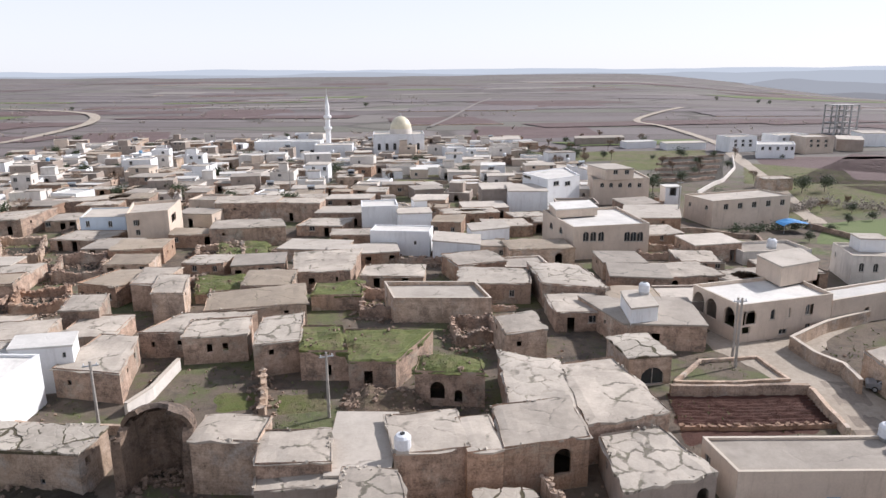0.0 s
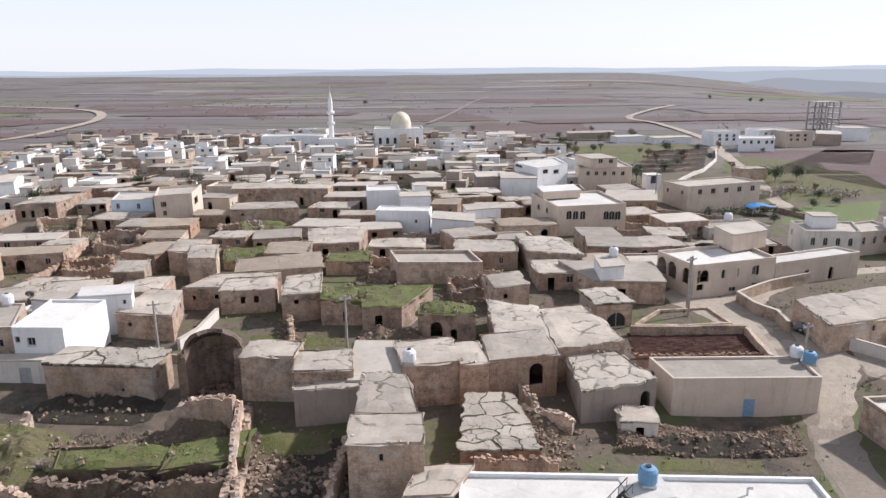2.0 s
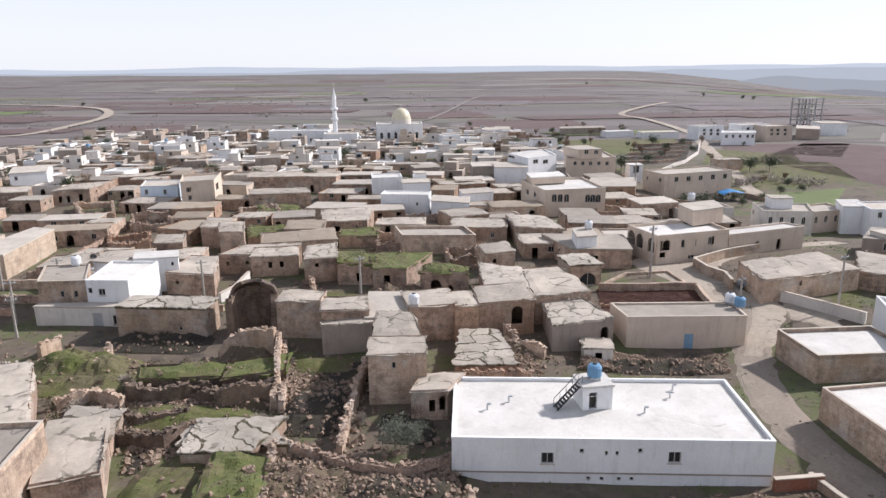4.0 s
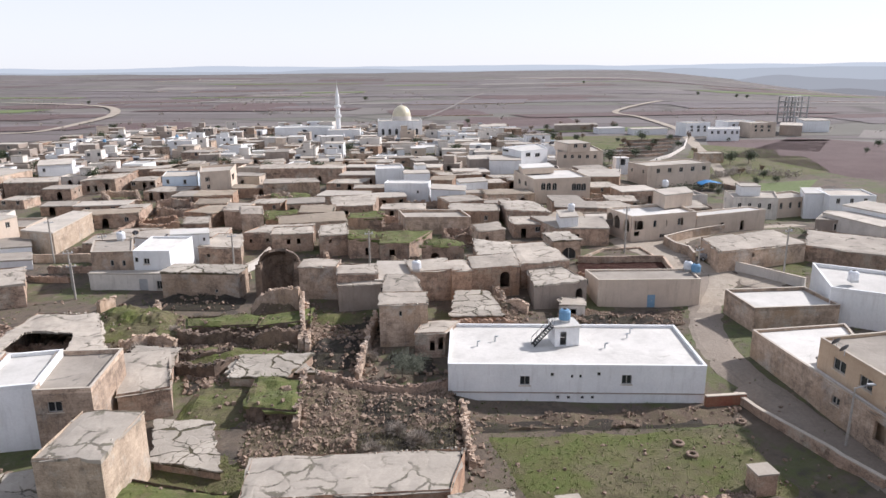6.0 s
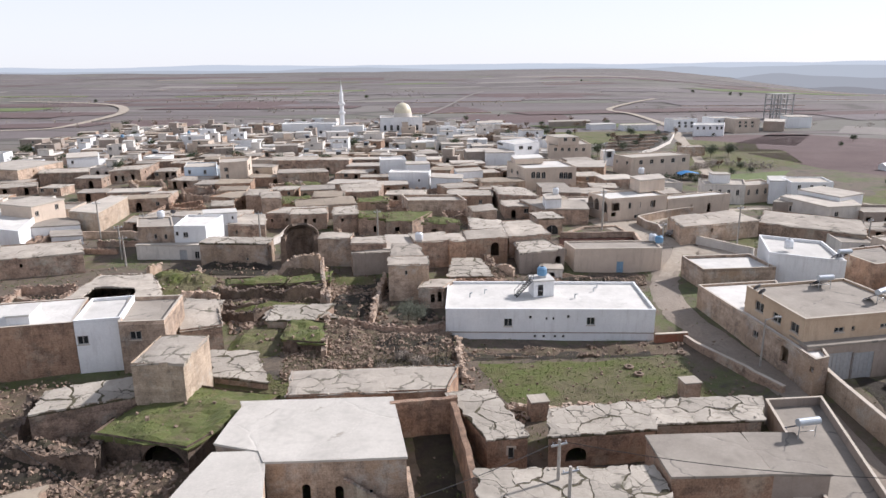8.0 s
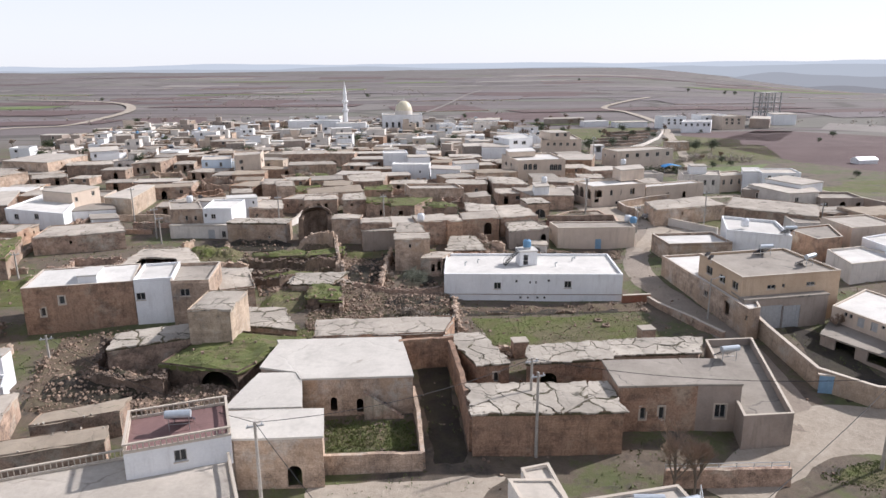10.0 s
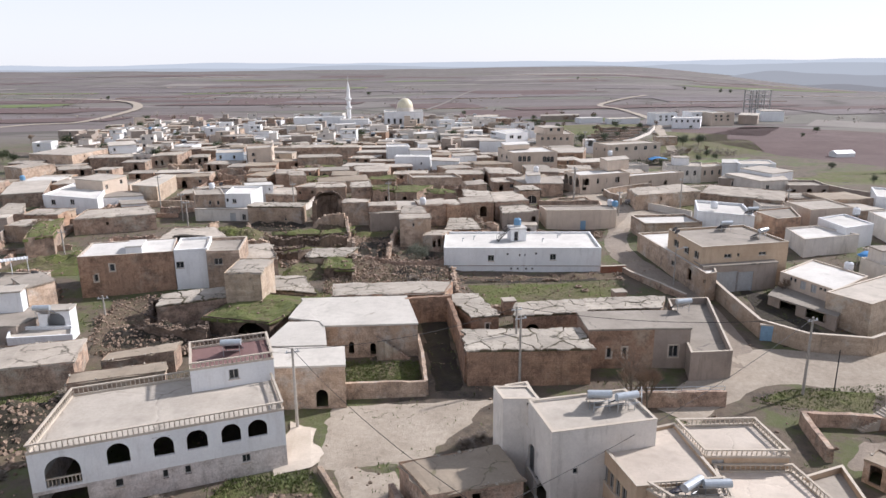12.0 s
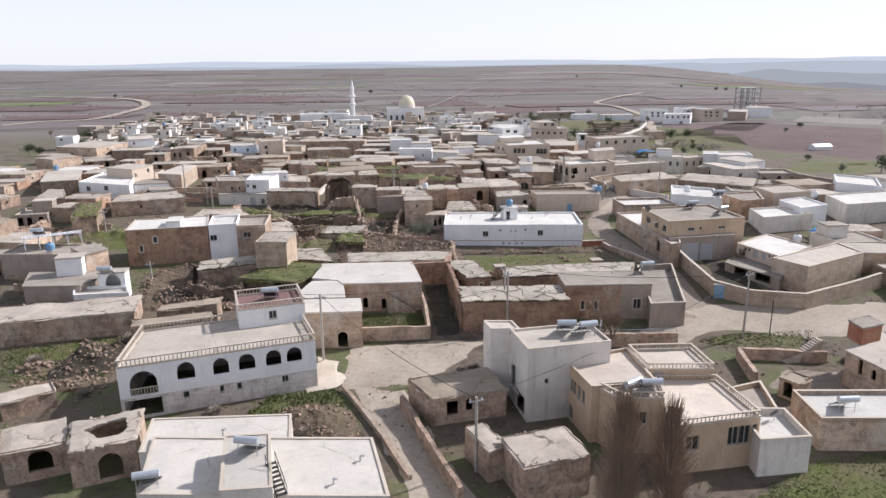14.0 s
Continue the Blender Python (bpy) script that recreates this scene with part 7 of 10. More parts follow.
h = thing("stone_house", "stone house under a wide flat roof", "house")
b = block(h, -35.4, 75.2, 0.1, 7.3, 6.7, -2.1, 1.5, OLD, EARTH, shear=2.7, back=9.5)

h = thing("stone_house", "stone house with cracked pale roof", "house")
b = block(h, -20.4, 69.3, 17.9, 5.0, 9.1, -2.1, 2.2, OLD, CRACKED, shear=1.7)

h = thing("stone_house", "low grass-roofed stone house among ruins", "house")
b = block(h, -15.2, 68.6, -1.3, 5.2, 7.7, -2.1, 1.8, OLD, GRASSROOF, shear=-1.8)
doorway(b, "F", 3.06, 0.89, 0.55, 1.33)

h = thing("stone_house", "angular pale stone house with parapet roof", "house")
b = block(h, -6.2, 86.3, -1.5, 13.0, 7.4, -2.1, 1.8, STONE, SCREED, shear=-2.0, parapet=0.6)

h = thing("stone_house", "stone house with grey roof and side wall", "house")
b = block(h, 7.4, 72.6, 15.0, 5.1, 6.1, -2.1, 2.0, STONE, EARTH, shear=0.7)

h = thing("stone_house", "stone house with cracked dark roof", "house")
b = block(h, 14.5, 92.2, -17.9, 9.4, 10.7, -2.1, 1.9, OLD, CRACKED, shear=-4.3, back=8.2)

h = thing("stone_house", "stone house with grey sheet roof", "house")
b = block(h, 25.1, 96.3, -9.1, 8.8, 7.4, -2.1, 1.6, OLD, CEMENT)

h = thing("plain_house", "long brown house with flat roof", "house")
b = block(h, 37.4, 137.2, -2.2, 12.1, 14.4, -2.2, 1.8, RUST, SCREED, shear=3.7)

h = thing("stone_house", "stone house with wide pale roof", "house")
b = block(h, -22.5, 100.2, 6.5, 8.7, 13.3, -2.1, 1.4, OLD, EARTH, shear=-1.0, back=11.5)

h = thing("stone_house", "stone house among green plots", "house")
b = block(h, -44.5, 128.7, 8.1, 14.4, 8.5, -2.2, 2.0, OLD, EARTH, back=13.1)

h = thing("stone_house", "stone house with broad front", "house")
b = block(h, -51.3, 153.6, 2.9, 15.3, 10.1, -2.3, 2.4, OLD, EARTH, shear=-1.7)

h = thing("stone_house", "stone house with long dark front", "house")
b = block(h, -37.3, 153.4, -10.2, 10.4, 6.9, -2.3, 2.6, OLD, EARTH, shear=-1.0)

h = thing("plain_house", "long pale house with white roof", "house")
b = block(h, 16.5, 161.7, -2.6, 9.4, 11.4, -2.3, 3.4, WHITE, SCREED)

h = thing("white_house", "white house with bright flat roof and parapets", "house")
b = block(h, 39.9, 35.3, 3.9, 11.4, 7.7, -3.3, 0.4, STONE, WHITEROOF, parapet=0.5)
b = block(h, 50.9, 37.9, -31.1, 10.3, 11.7, -3.1, 2.2, WHITE, WHITEROOF, shear=-2.7, back=9.4, parapet=0.5)

h = thing("stone_house", "long stone house with flat cracked roof", "house")
b = block(h, 48.2, 63.8, 25.7, 13.2, 3.9, -2.1, 1.2, OLD, CRACKED, back=16.2)

h = thing("villa", "pale two-storey house with arched windows and roof tanks", "house")
b = quad_block(h, [(68.7, 109.2), (78.6, 107.8), (82.0, 116.8), (70.5, 118.4)], -4.6, 0.9, RENDER, SCREED, parapet=0.4)
for k in range(4):
    arch_window(b, "F", 1.6 + 2.2 * k, 2.7, 0.8, 1.5)
b = quad_block(h, [(78.7, 109.6), (88.7, 112.4), (88.0, 120.0), (80.6, 117.2)], -4.6, 0.4, CREAM, SCREED, parapet=0.4)
for k in range(3):
    arch_window(b, "F", 2.0 + 2.6 * k, 2.4, 0.8, 1.5)
b = quad_block(h, [(72.0, 113.0), (76.4, 112.4), (77.0, 116.4), (72.6, 117.0)], 0.5, 2.9, WHITE, SCREED)

h = thing("plain_house", "brown stone house with tall blank walls", "house")
b = block(h, 64.5, 33.2, 17.0, 5.4, 8.2, -3.1, 1.5, RUST, CEMENT, shear=1.2, back=9.8, parapet=0.3)

h = thing("white_house", "white-roofed house with parapet", "house")
b = block(h, 64.0, 22.4, 15.0, 11.9, 8.2, -3.5, 0.2, RENDER, WHITEROOF, shear=3.3, back=7.0, parapet=0.4)
b = block(h, 73.6, 26.4, 24.1, 7.6, 8.1, -3.4, 1.2, WHITE, WHITEROOF, shear=3.2, parapet=0.3)

h = thing("plain_house", "large plain weathered house with flat roof", "house")
b = block(h, 83.9, 28.3, 14.0, 20.5, 10.5, -3.3, 1.4, RENDER, WHITEROOF, shear=4.5, back=21.6, parapet=0.3)

h = thing("plain_house", "pale house with cream walls", "house")
b = block(h, 74.8, 40.7, 12.4, 10.3, 9.0, -2.9, 1.6, CREAM, SCREED, shear=1.4, parapet=0.3)

h = thing("stone_house", "weathered pale house behind long wall", "house")
b = block(h, 78.9, 71.2, 11.4, 7.6, 13.2, -2.1, 2.4, RENDER, SCREED, shear=-0.9, back=15.6)

h = thing("white_house", "white house with roof tanks", "house")
b = block(h, 84.2, 76.6, 28.8, 8.4, 10.4, -2.1, 3.4, WHITE, SCREED, shear=1.6)

h = thing("white_house", "white house beside long field wall", "house")
b = block(h, 94.6, 51.1, -46.1, 9.4, 12.6, -2.7, 2.2, WHITE, WHITEROOF, shear=-4.2, parapet=0.4)

h = thing("stone_house", "brown stone house with flat roof", "house")
b = block(h, 44.7, 58.2, 17.0, 17.2, 9.1, -2.3, 1.6, STONE, EARTH, shear=3.6, back=15.1)

h = thing("stone_house", "low dark-roofed long house", "house")
b = block(h, 61.5, 64.2, -38.8, 17.8, 13.7, -2.5, 1.0, OLD, EARTH, shear=-2.1)

h = thing("stone_house", "old pale stone box-shaped house", "house")
b = block(h, -128.2, 111.6, -30.9, 9.2, 11.0, -2.2, 2.4, STONE, EARTH, shear=-1.7)

h = thing("stone_house", "low long stone house with pale roof", "house")
b = block(h, -102.2, 67.1, 20.2, 8.8, 20.4, -2.1, 1.8, OLD, SCREED, shear=-1.1)

h = thing("white_house", "white house with two windows", "house")
b = block(h, -91.4, 65.1, -21.7, 16.7, 15.1, -2.3, 2.0, WHITE, WHITEROOF, shear=-7.3, back=11.4, parapet=0.3)
window(b, "F", 3.13, 2.10, 1.34, 1.17)
window(b, "F", 9.02, 2.56, 1.31, 1.15)

h = thing("villa", "cream two-storey stone house", "house")
b = block(h, -80.0, 70.9, 75.4, 8.6, 9.0, -2.1, 4.2, CREAM, SCREED, shear=1.4)
window(b, "F", 6.44, 4.52, 0.93, 1.05)
window(b, "F", 1.25, 4.09, 0.88, 1.02)

h = thing("stone_house", "stone house with cracked roof and lean-to", "house")
b = block(h, -92.2, 46.4, 8.5, 6.6, 12.4, -2.7, 1.2, OLD, EARTH, shear=-1.5, back=3.5)

h = thing("stone_house", "small stone house with broken arch", "house")
b = block(h, -74.2, 27.3, 32.5, 4.6, 14.1, -3.3, 0.8, OLD, GRASSROOF, shear=3.0)

h = thing("stone_house", "long low old stone house", "house")
b = block(h, -73.0, 42.2, 17.0, 15.4, 10.3, -2.8, 1.0, OLD, EARTH, shear=1.0, back=12.1)

h = thing("stone_barn", "long stone barn with flat roof", "barn")
b = block(h, -134.0, 135.0, -16.7, 17.3, 19.0, -2.2, 3.4, STONE, SCREED, shear=-2.8)

h = thing("plain_house", "grey cinder-block house with flat roof", "house")
b = block(h, 72.8, 81.7, -19.8, 4.9, 9.9, -2.1, 1.6, CEMENTWALL, CEMENT, shear=3.5, back=5.8)
window(b, "F", 3.72, 1.69, 0.92, 1.28)

h = thing("white_house", "white house with roof tank behind grey house", "house")
b = block(h, 88.9, 105.3, -3.0, 10.3, 8.7, -2.1, 1.8, WHITE, SCREED, shear=1.3, parapet=0.3)
window(b, "F", 2.01, 2.06, 0.86, 1.14)
window(b, "F", 5.06, 2.06, 0.85, 1.14)
window(b, "F", 8.10, 2.07, 0.85, 1.14)

h = thing("white_house", "small white house at garden edge", "house")
b = block(h, 85.3, 109.1, -3.0, 4.7, 8.0, -2.2, 1.7, WHITE, WHITEROOF, shear=2.6)

h = thing("yard_shed", "low stone yard shed with dark doorway", "outbuilding")
b = block(h, 37.4, -38.9, -56.2, 2.2, 2.7, -7.0, -4.3, STONE, DIRTROOF)
doorway(b, "F", 1.04, 0.65, 1.03, 1.75)

h = thing("ruined_terrace", "collapsed stone house with a broken slab roof", "ruin")
b = block(h, 1.6, 36.2, 0.5, 6.8, 10.0, -3.1, -0.5, BANDED, SLABS, shear=1.0, back=4.6)

h = thing("stone_shed", "small pale hut beside the rubble", "outbuilding")
b = block(h, 16.6, 41.7, -5.6, 3.3, 3.0, -3.4, -1.1, RENDER, EARTH)
doorway(b, "F", 1.71, 0.43, 0.76, 1.22)

h = thing("villa", "pale two-storey house on the hill road", "house")
b = block(h, 122.1, 288.1, 18.0, 14.1, 10.0, -2.5, 4.3, WHITE, SCREED, shear=1.5, parapet=0.4)
window(b, "F", 3.11, 4.45, 1.46, 1.19)
window(b, "F", 3.31, 2.78, 1.46, 1.19)
window(b, "F", 6.92, 4.31, 1.47, 1.19)
window(b, "F", 7.13, 2.64, 1.48, 1.20)
window(b, "F", 10.77, 4.17, 1.48, 1.20)
window(b, "F", 10.98, 2.49, 1.49, 1.20)
b = block(h, 124.0, 267.0, -4.2, 14.5, 13.9, -2.5, 3.3, WHITE, WHITEROOF, shear=4.9, parapet=0.4)
window(b, "F", 2.30, 3.61, 1.07, 1.32)
window(b, "F", 5.09, 3.61, 1.07, 1.31)
window(b, "F", 8.08, 3.61, 1.07, 1.31)
window(b, "F", 11.28, 3.61, 1.07, 1.31)
window(b, "F", 13.42, 3.62, 1.07, 1.31)

h = thing("villa", "white two-storey house with pale flat roof", "house")
b = block(h, 142.7, 288.7, 16.0, 15.7, 11.8, -2.5, 4.8, WHITE, SCREED, shear=1.8, parapet=0.4)
window(b, "F", 3.13, 4.96, 1.45, 1.19)
window(b, "F", 3.40, 3.05, 1.46, 1.19)
window(b, "F", 6.63, 4.84, 1.46, 1.19)
window(b, "F", 6.91, 2.93, 1.47, 1.20)
window(b, "F", 10.15, 4.73, 1.47, 1.20)
window(b, "F", 10.44, 2.81, 1.48, 1.20)
window(b, "F", 13.70, 4.61, 1.48, 1.20)
window(b, "F", 14.00, 2.69, 1.49, 1.21)

h = thing("villa", "cream two-storey house at the village edge", "house")
b = block(h, 150.1, 280.1, 16.6, 14.5, 11.1, -2.5, 4.8, CREAM, SCREED, shear=1.7, parapet=0.4)
window(b, "F", 2.56, 5.04, 1.45, 1.15)
window(b, "F", 2.85, 3.18, 1.45, 1.16)
window(b, "F", 6.04, 4.92, 1.46, 1.16)
window(b, "F", 6.35, 3.06, 1.46, 1.16)
window(b, "F", 10.14, 4.78, 1.47, 1.16)
window(b, "F", 10.45, 2.91, 1.47, 1.17)

h = thing("plain_house", "grey unplastered house with flat roof", "house")
b = block(h, 170.2, 293.1, -35.9, 10.0, 20.4, -2.5, 2.8, CEMENTWALL, SCREED, shear=-3.0)

h = thing("villa", "pale house at the field edge", "house")
b = block(h, 190.4, 308.2, -5.0, 12.6, 15.9, -2.5, 3.8, WHITE, SCREED, shear=2.4)

h = thing("farm_house", "low pale farm building with white roof", "house")
b = block(h, 83.8, 305.5, 16.4, 15.0, 8.0, -2.5, 0.8, WHITE, WHITEROOF, shear=1.2)

h = thing("farm_house", "long low pale farm building beside the road", "house")
b = block(h, 99.3, 299.2, 11.3, 19.1, 8.0, -2.5, 0.8, WHITE, SCREED, shear=1.2)

h = thing("farm_house", "long grey farm building with flat roof", "house")
b = block(h, 63.4, 320.0, 9.4, 24.3, 11.8, -2.5, 1.4, CEMENTWALL, CEMENT, shear=3.9)

h = thing("farm_house", "low brown farm house with flat roof", "house")
b = block(h, 23.5, 314.6, 17.4, 15.2, 14.1, -2.5, 1.4, WHITE, SCREED, shear=5.1)

h = thing("white_house", "white gatehouse with dark doorway", "house")
b = block(h, 58.5, 174.4, 9.8, 4.3, 4.0, -2.3, 2.0, WHITE, WHITEROOF, shear=0.6)
doorway(b, "F", 2.16, 1.85, 1.90, 2.08)

h = thing("plain_house", "low brown house with flat roof behind hedges", "house")
b = block(h, 92.8, 192.4, 11.0, 9.1, 6.0, -2.3, 1.0, STONE, EARTH, shear=0.9)
ribbon("road", [(24.4, -27.2), (34.2, -19.0), (41.3, -16.5), (50.8, -18.7), (63.6, -17.2), (75.5, -15.6)], [5, 8, 11, 11, 11, 10], ROAD, "wide dusty open place where roads meet", "road")
ribbon("road", [(36.1, -17.3), (38.3, -1.0), (35.9, 12.0), (33.5, 30.4), (39.5, 51.5), (42.3, 67.0)], [7, 4, 4, 5, 5, 5], LANE, "trodden earth lane between stone walls", "road")
ribbon("road", [(41.3, 57.5), (40.8, 65.3), (39.0, 72.6), (36.4, 78.7), (34.0, 81.6)], [9, 9, 10, 9, 6], ROAD, "dusty village street beside arcade house", "road")
ribbon("road", [(39.0, 72.6), (48.1, 82.3), (62.2, 90.8), (77.9, 96.8)], [7, 6, 5, 5], ROAD, "dusty side street", "road")
ribbon("country_road", [(89.9, 157.5), (101.6, 207.0), (118.0, 270.1), (132.7, 329.6), (139.2, 420.3), (135.5, 473.5), (172.6, 552.1), (220.6, 632.3)], [5, 5, 5, 5, 4.5, 4.5, 5, 6], ROAD, "pale country road leaving the village", "country_road", lift=1.0)
ribbon("country_road", [(-257.8, 305.0), (-246.7, 333.4), (-225.5, 344.6), (-228.6, 398.9), (-248.6, 494.8), (-302.8, 603.4), (-387.3, 684.2), (-488.1, 751.1)], [6, 6, 6, 6, 7, 8, 9, 9], ROAD, "pale country road bending through fields", "country_road", lift=1.0)
ribbon("country_road", [(-6.2, 437.5), (11.3, 541.0), (38.5, 725.2), (66.1, 884.6)], [3, 3, 3.5, 4], STUBBLE, "pale track through fields", "country_road", lift=1.0)
patch("road", [(-1.6, -61.5), (4.6, -61.1), (-4.3, -35.6), (-11.0, -35.2)], ROAD, "pale dusty village road between houses", "road", lift=0.07)
patch("road", [(-12.4, -36.4), (-2.6, -36.0), (8.0, -22.6), (-14.4, -23.6)], ROAD, "wide dusty place before the courtyard house", "road")
patch("grass_patch", [(7.2, 1.6), (31.0, 3.4), (29.6, 14.8), (3.3, 13.7)], GRASS, "rough green field below the white house", "grass patch")
patch("grass_patch", [(-31.5, -1.4), (-18.2, -4.5), (-11.0, 5.5), (-26.1, 11.1)], GRASS, "grass around stone box", "grass patch")
patch("grass_patch", [(-23.5, 1.2), (-16.7, 2.5), (-18.4, 9.4), (-25.5, 9.6)], GRASS, "green terrace", "grass patch")
patch("grass_patch", [(-17.0, 39.5), (-11.1, 39.7), (-12.2, 43.0), (-17.6, 43.1)], GRASS, "green court", "grass patch")
patch("grass_patch", [(-23.1, 61.2), (-17.8, 61.1), (-19.5, 66.5), (-24.0, 66.6)], GRASS, "green plot among ruins", "grass patch")
patch("grass_patch", [(-16.6, 60.3), (-10.3, 61.0), (-11.4, 66.3), (-18.0, 66.4)], GRASS, "green plot among ruins", "grass patch")
patch("grass_patch", [(-41.0, 34.2), (-28.2, 34.9), (-34.4, 42.8), (-45.7, 41.9)], GRASS, "green slope beside ruins", "grass patch")
patch("grass_patch", [(-26.8, 16.3), (-20.2, 16.1), (-20.6, 22.7), (-25.2, 22.8)], GRASS, "green slope beside ruins", "grass patch")
patch("grass_patch", [(-16.6, 8.4), (-7.5, 8.6), (-7.8, 11.2), (-16.2, 11.6)], GRASS, "green plot below ruined wall", "grass patch")
patch("grass_patch", [(-11.5, -19.2), (-2.2, -19.2), (-2.9, -14.3), (-11.9, -14.0)], GRASS, "green court of courtyard house", "grass patch")
patch("soil_patch", [(-1.3, -22.5), (3.1, -21.1), (1.3, -0.1), (-3.2, -1.6)], SHADESOIL, "dark grassy alley between stone walls", "soil patch")
patch("grass_patch", [(-55.5, -28.7), (-43.1, -27.5), (-43.3, -19.3), (-58.0, -24.6)], GRASS, "grass beside retaining wall", "grass patch")
patch("grass_patch", [(33.6, -24.2), (44.7, -30.3), (51.0, -21.3), (39.8, -21.9)], GRASS, "grass island beside the road", "grass patch")
patch("grass_patch", [(24.4, -58.1), (40.6, -58.5), (47.1, -49.2), (33.6, -51.6)], GRASS, "green field at village edge", "grass patch")
patch("field", [(99.8, 98.5), (129.0, 84.9), (151.9, 128.9), (110.5, 117.3)], GRASS, "green field behind long wall", "field")
patch("field", [(115.7, 112.7), (138.4, 101.6), (160.2, 133.1), (122.9, 126.7)], GRASS, "green field behind houses", "field")
patch("field", [(79.1, 158.6), (132.7, 178.7), (138.3, 208.5), (102.0, 218.2)], GRASS, "green field", "field")
patch("field", [(57.2, 232.4), (82.6, 239.0), (86.0, 266.6), (65.2, 261.9)], GRASS, "green field", "field")
patch("field", [(108.0, 211.8), (157.2, 128.5), (222.1, 228.8), (170.4, 283.2)], PLOUGH, "red-brown ploughed field", "field")
patch("field", [(11.5, 352.3), (89.8, 368.9), (93.5, 435.6), (23.1, 447.8)], PLOUGH, "red-brown ploughed field", "field")
patch("field", [(-199.0, 561.0), (-115.4, 577.3), (-143.8, 673.2), (-219.9, 675.8)], PLOUGH, "dark ploughed field", "field")
patch("field", [(-184.7, 329.8), (-136.7, 347.3), (-162.3, 420.5), (-211.3, 415.0)], PLOUGH, "dark ploughed field", "field")
patch("field", [(200.7, 279.2), (232.2, 248.2), (257.9, 284.1), (229.0, 320.7)], STUBBLE, "pale stubble field", "field")
patch("field", [(54.8, 628.2), (163.1, 631.4), (167.6, 746.4), (72.7, 771.9)], PLOUGH, "dark ploughed field", "field")
patch("grass_patch", [(-14.8, 202.1), (2.1, 203.5), (0.4, 217.5), (-14.1, 218.2)], GRASS, "green plot", "grass patch")
patch("garden_soil", [(21.6, 54.2), (37.6, 57.6), (38.1, 65.3), (23.2, 65.0)], REDSOIL, "red-brown garden soil inside walls", "garden soil")
# deep shade between the ruin walls, laid as a sheet of darkened earth
patch("soil_patch", [(-30.6, 32.1), (-11.2, 31.7), (-14.2, 42.4), (-35.1, 41.6)], SHADESOIL, "earth among ruins darkened for wall shade", "soil patch", lift=0.03)
patch("soil_patch", [(-17.7, 6.6), (1.1, 8.9), (1.4, 22.1), (-19.3, 22.7)], SHADESOIL, "stony earth below ruined wall", "soil patch", lift=0.03)
# strip before the white house, its shade painted as darkened ground
patch("soil_patch", [(3.0, 13.7), (26.4, 14.3), (27.0, 16.7), (3.1, 16.1)], SHADESOIL, "ground strip below house darkened for its shade", "soil patch", lift=0.1)
patch("soil_patch", [(-38.0, -10.5), (-24.1, -11.5), (-28.2, 2.6), (-41.0, 0.3)], SHADESOIL, "stony earth", "soil patch", lift=0.03)
patch("grass_patch", [(-22.9, -44.1), (-7.8, -47.6), (-12.2, -35.9), (-19.8, -37.0)], GRASS, "earth and weeds between houses", "grass patch")
patch("soil_patch", [(42.9, -12.6), (51.6, -13.9), (50.6, 3.8), (46.0, 9.8)], SHADESOIL, "dark yard soil", "soil patch")
stone_wall("stone_wall", [(41.2, 4.7), (42.0, -8.7), (46.1, -12.9), (53.1, -14.7), (69.0, -6.9)], 2.4, 0.4, ASHLAR, "cut-stone yard wall with coping", 0.0)
stone_wall("stone_wall", [(31.1, 19.6), (32.8, 14.1), (34.8, 6.7), (36.5, 3.3)], 0.8, 0.4, OLD, "low concrete-coped wall along lane", 0.0)
stone_wall("stone_wall", [(27.5, 18.4), (31.8, 18.8)], 1.1, 0.4, BRICK, "low red stone wall beside white house", 0.0)
stone_wall("stone_wall", [(6.9, 1.2), (13.0, 1.7), (19.5, 2.1), (25.5, 3.5)], 0.9, 0.8, OLD, "collapsed dry-stone field wall", 0.7)
stone_wall("stone_wall", [(2.4, 16.7), (2.4, 12.0), (2.8, 7.9)], 1.4, 0.6, STONE, "dry-stone wall beside the white house", 0.5)
stone_wall("stone_wall", [(-9.0, 23.1), (-8.6, 30.2), (-8.1, 38.7)], 2.2, 0.5, STONE, "leaning pale stone wall", 0.5)
stone_wall("stone_wall", [(-14.3, 24.0), (-8.8, 21.0), (-3.6, 19.7), (1.4, 21.4), (2.5, 23.5)], 1.3, 0.6, OLD, "low dry-stone wall round olive tree", 0.4)
stone_wall("stone_wall", [(-13.7, 13.0), (-14.3, 18.4), (-15.0, 24.0)], 2.0, 0.6, STONE, "ruined wall above rubble", 0.8)
stone_wall("stone_wall", [(-15.7, 30.4), (-16.9, 38.0), (-18.6, 45.7)], 2.2, 0.6, STONE, "ruined wall beside green court", 0.7)
stone_wall("stone_wall", [(-31.7, 32.7), (-27.3, 32.5), (-23.4, 34.3)], 2.6, 0.7, SHADESTONE, "ruined terrace wall", 0.6)
stone_wall("stone_wall", [(-22.6, 31.5), (-18.6, 32.3), (-16.6, 33.1)], 2.8, 0.7, SHADESTONE, "ruined terrace wall", 0.6)
stone_wall("stone_wall", [(-29.5, 25.2), (-24.9, 24.3), (-23.1, 27.3)], 1.6, 0.7, SHADESTONE, "ruined terrace wall", 0.6)
stone_wall("stone_wall", [(-11.7, -22.4), (-1.8, -22.2)], 2.0, 0.45, STONE, "front wall of courtyard", 0.1)
stone_wall("stone_wall", [(-1.8, -22.2), (-2.3, -15.5), (-3.0, -10.5)], 2.0, 0.45, STONE, "side wall of courtyard", 0.1)
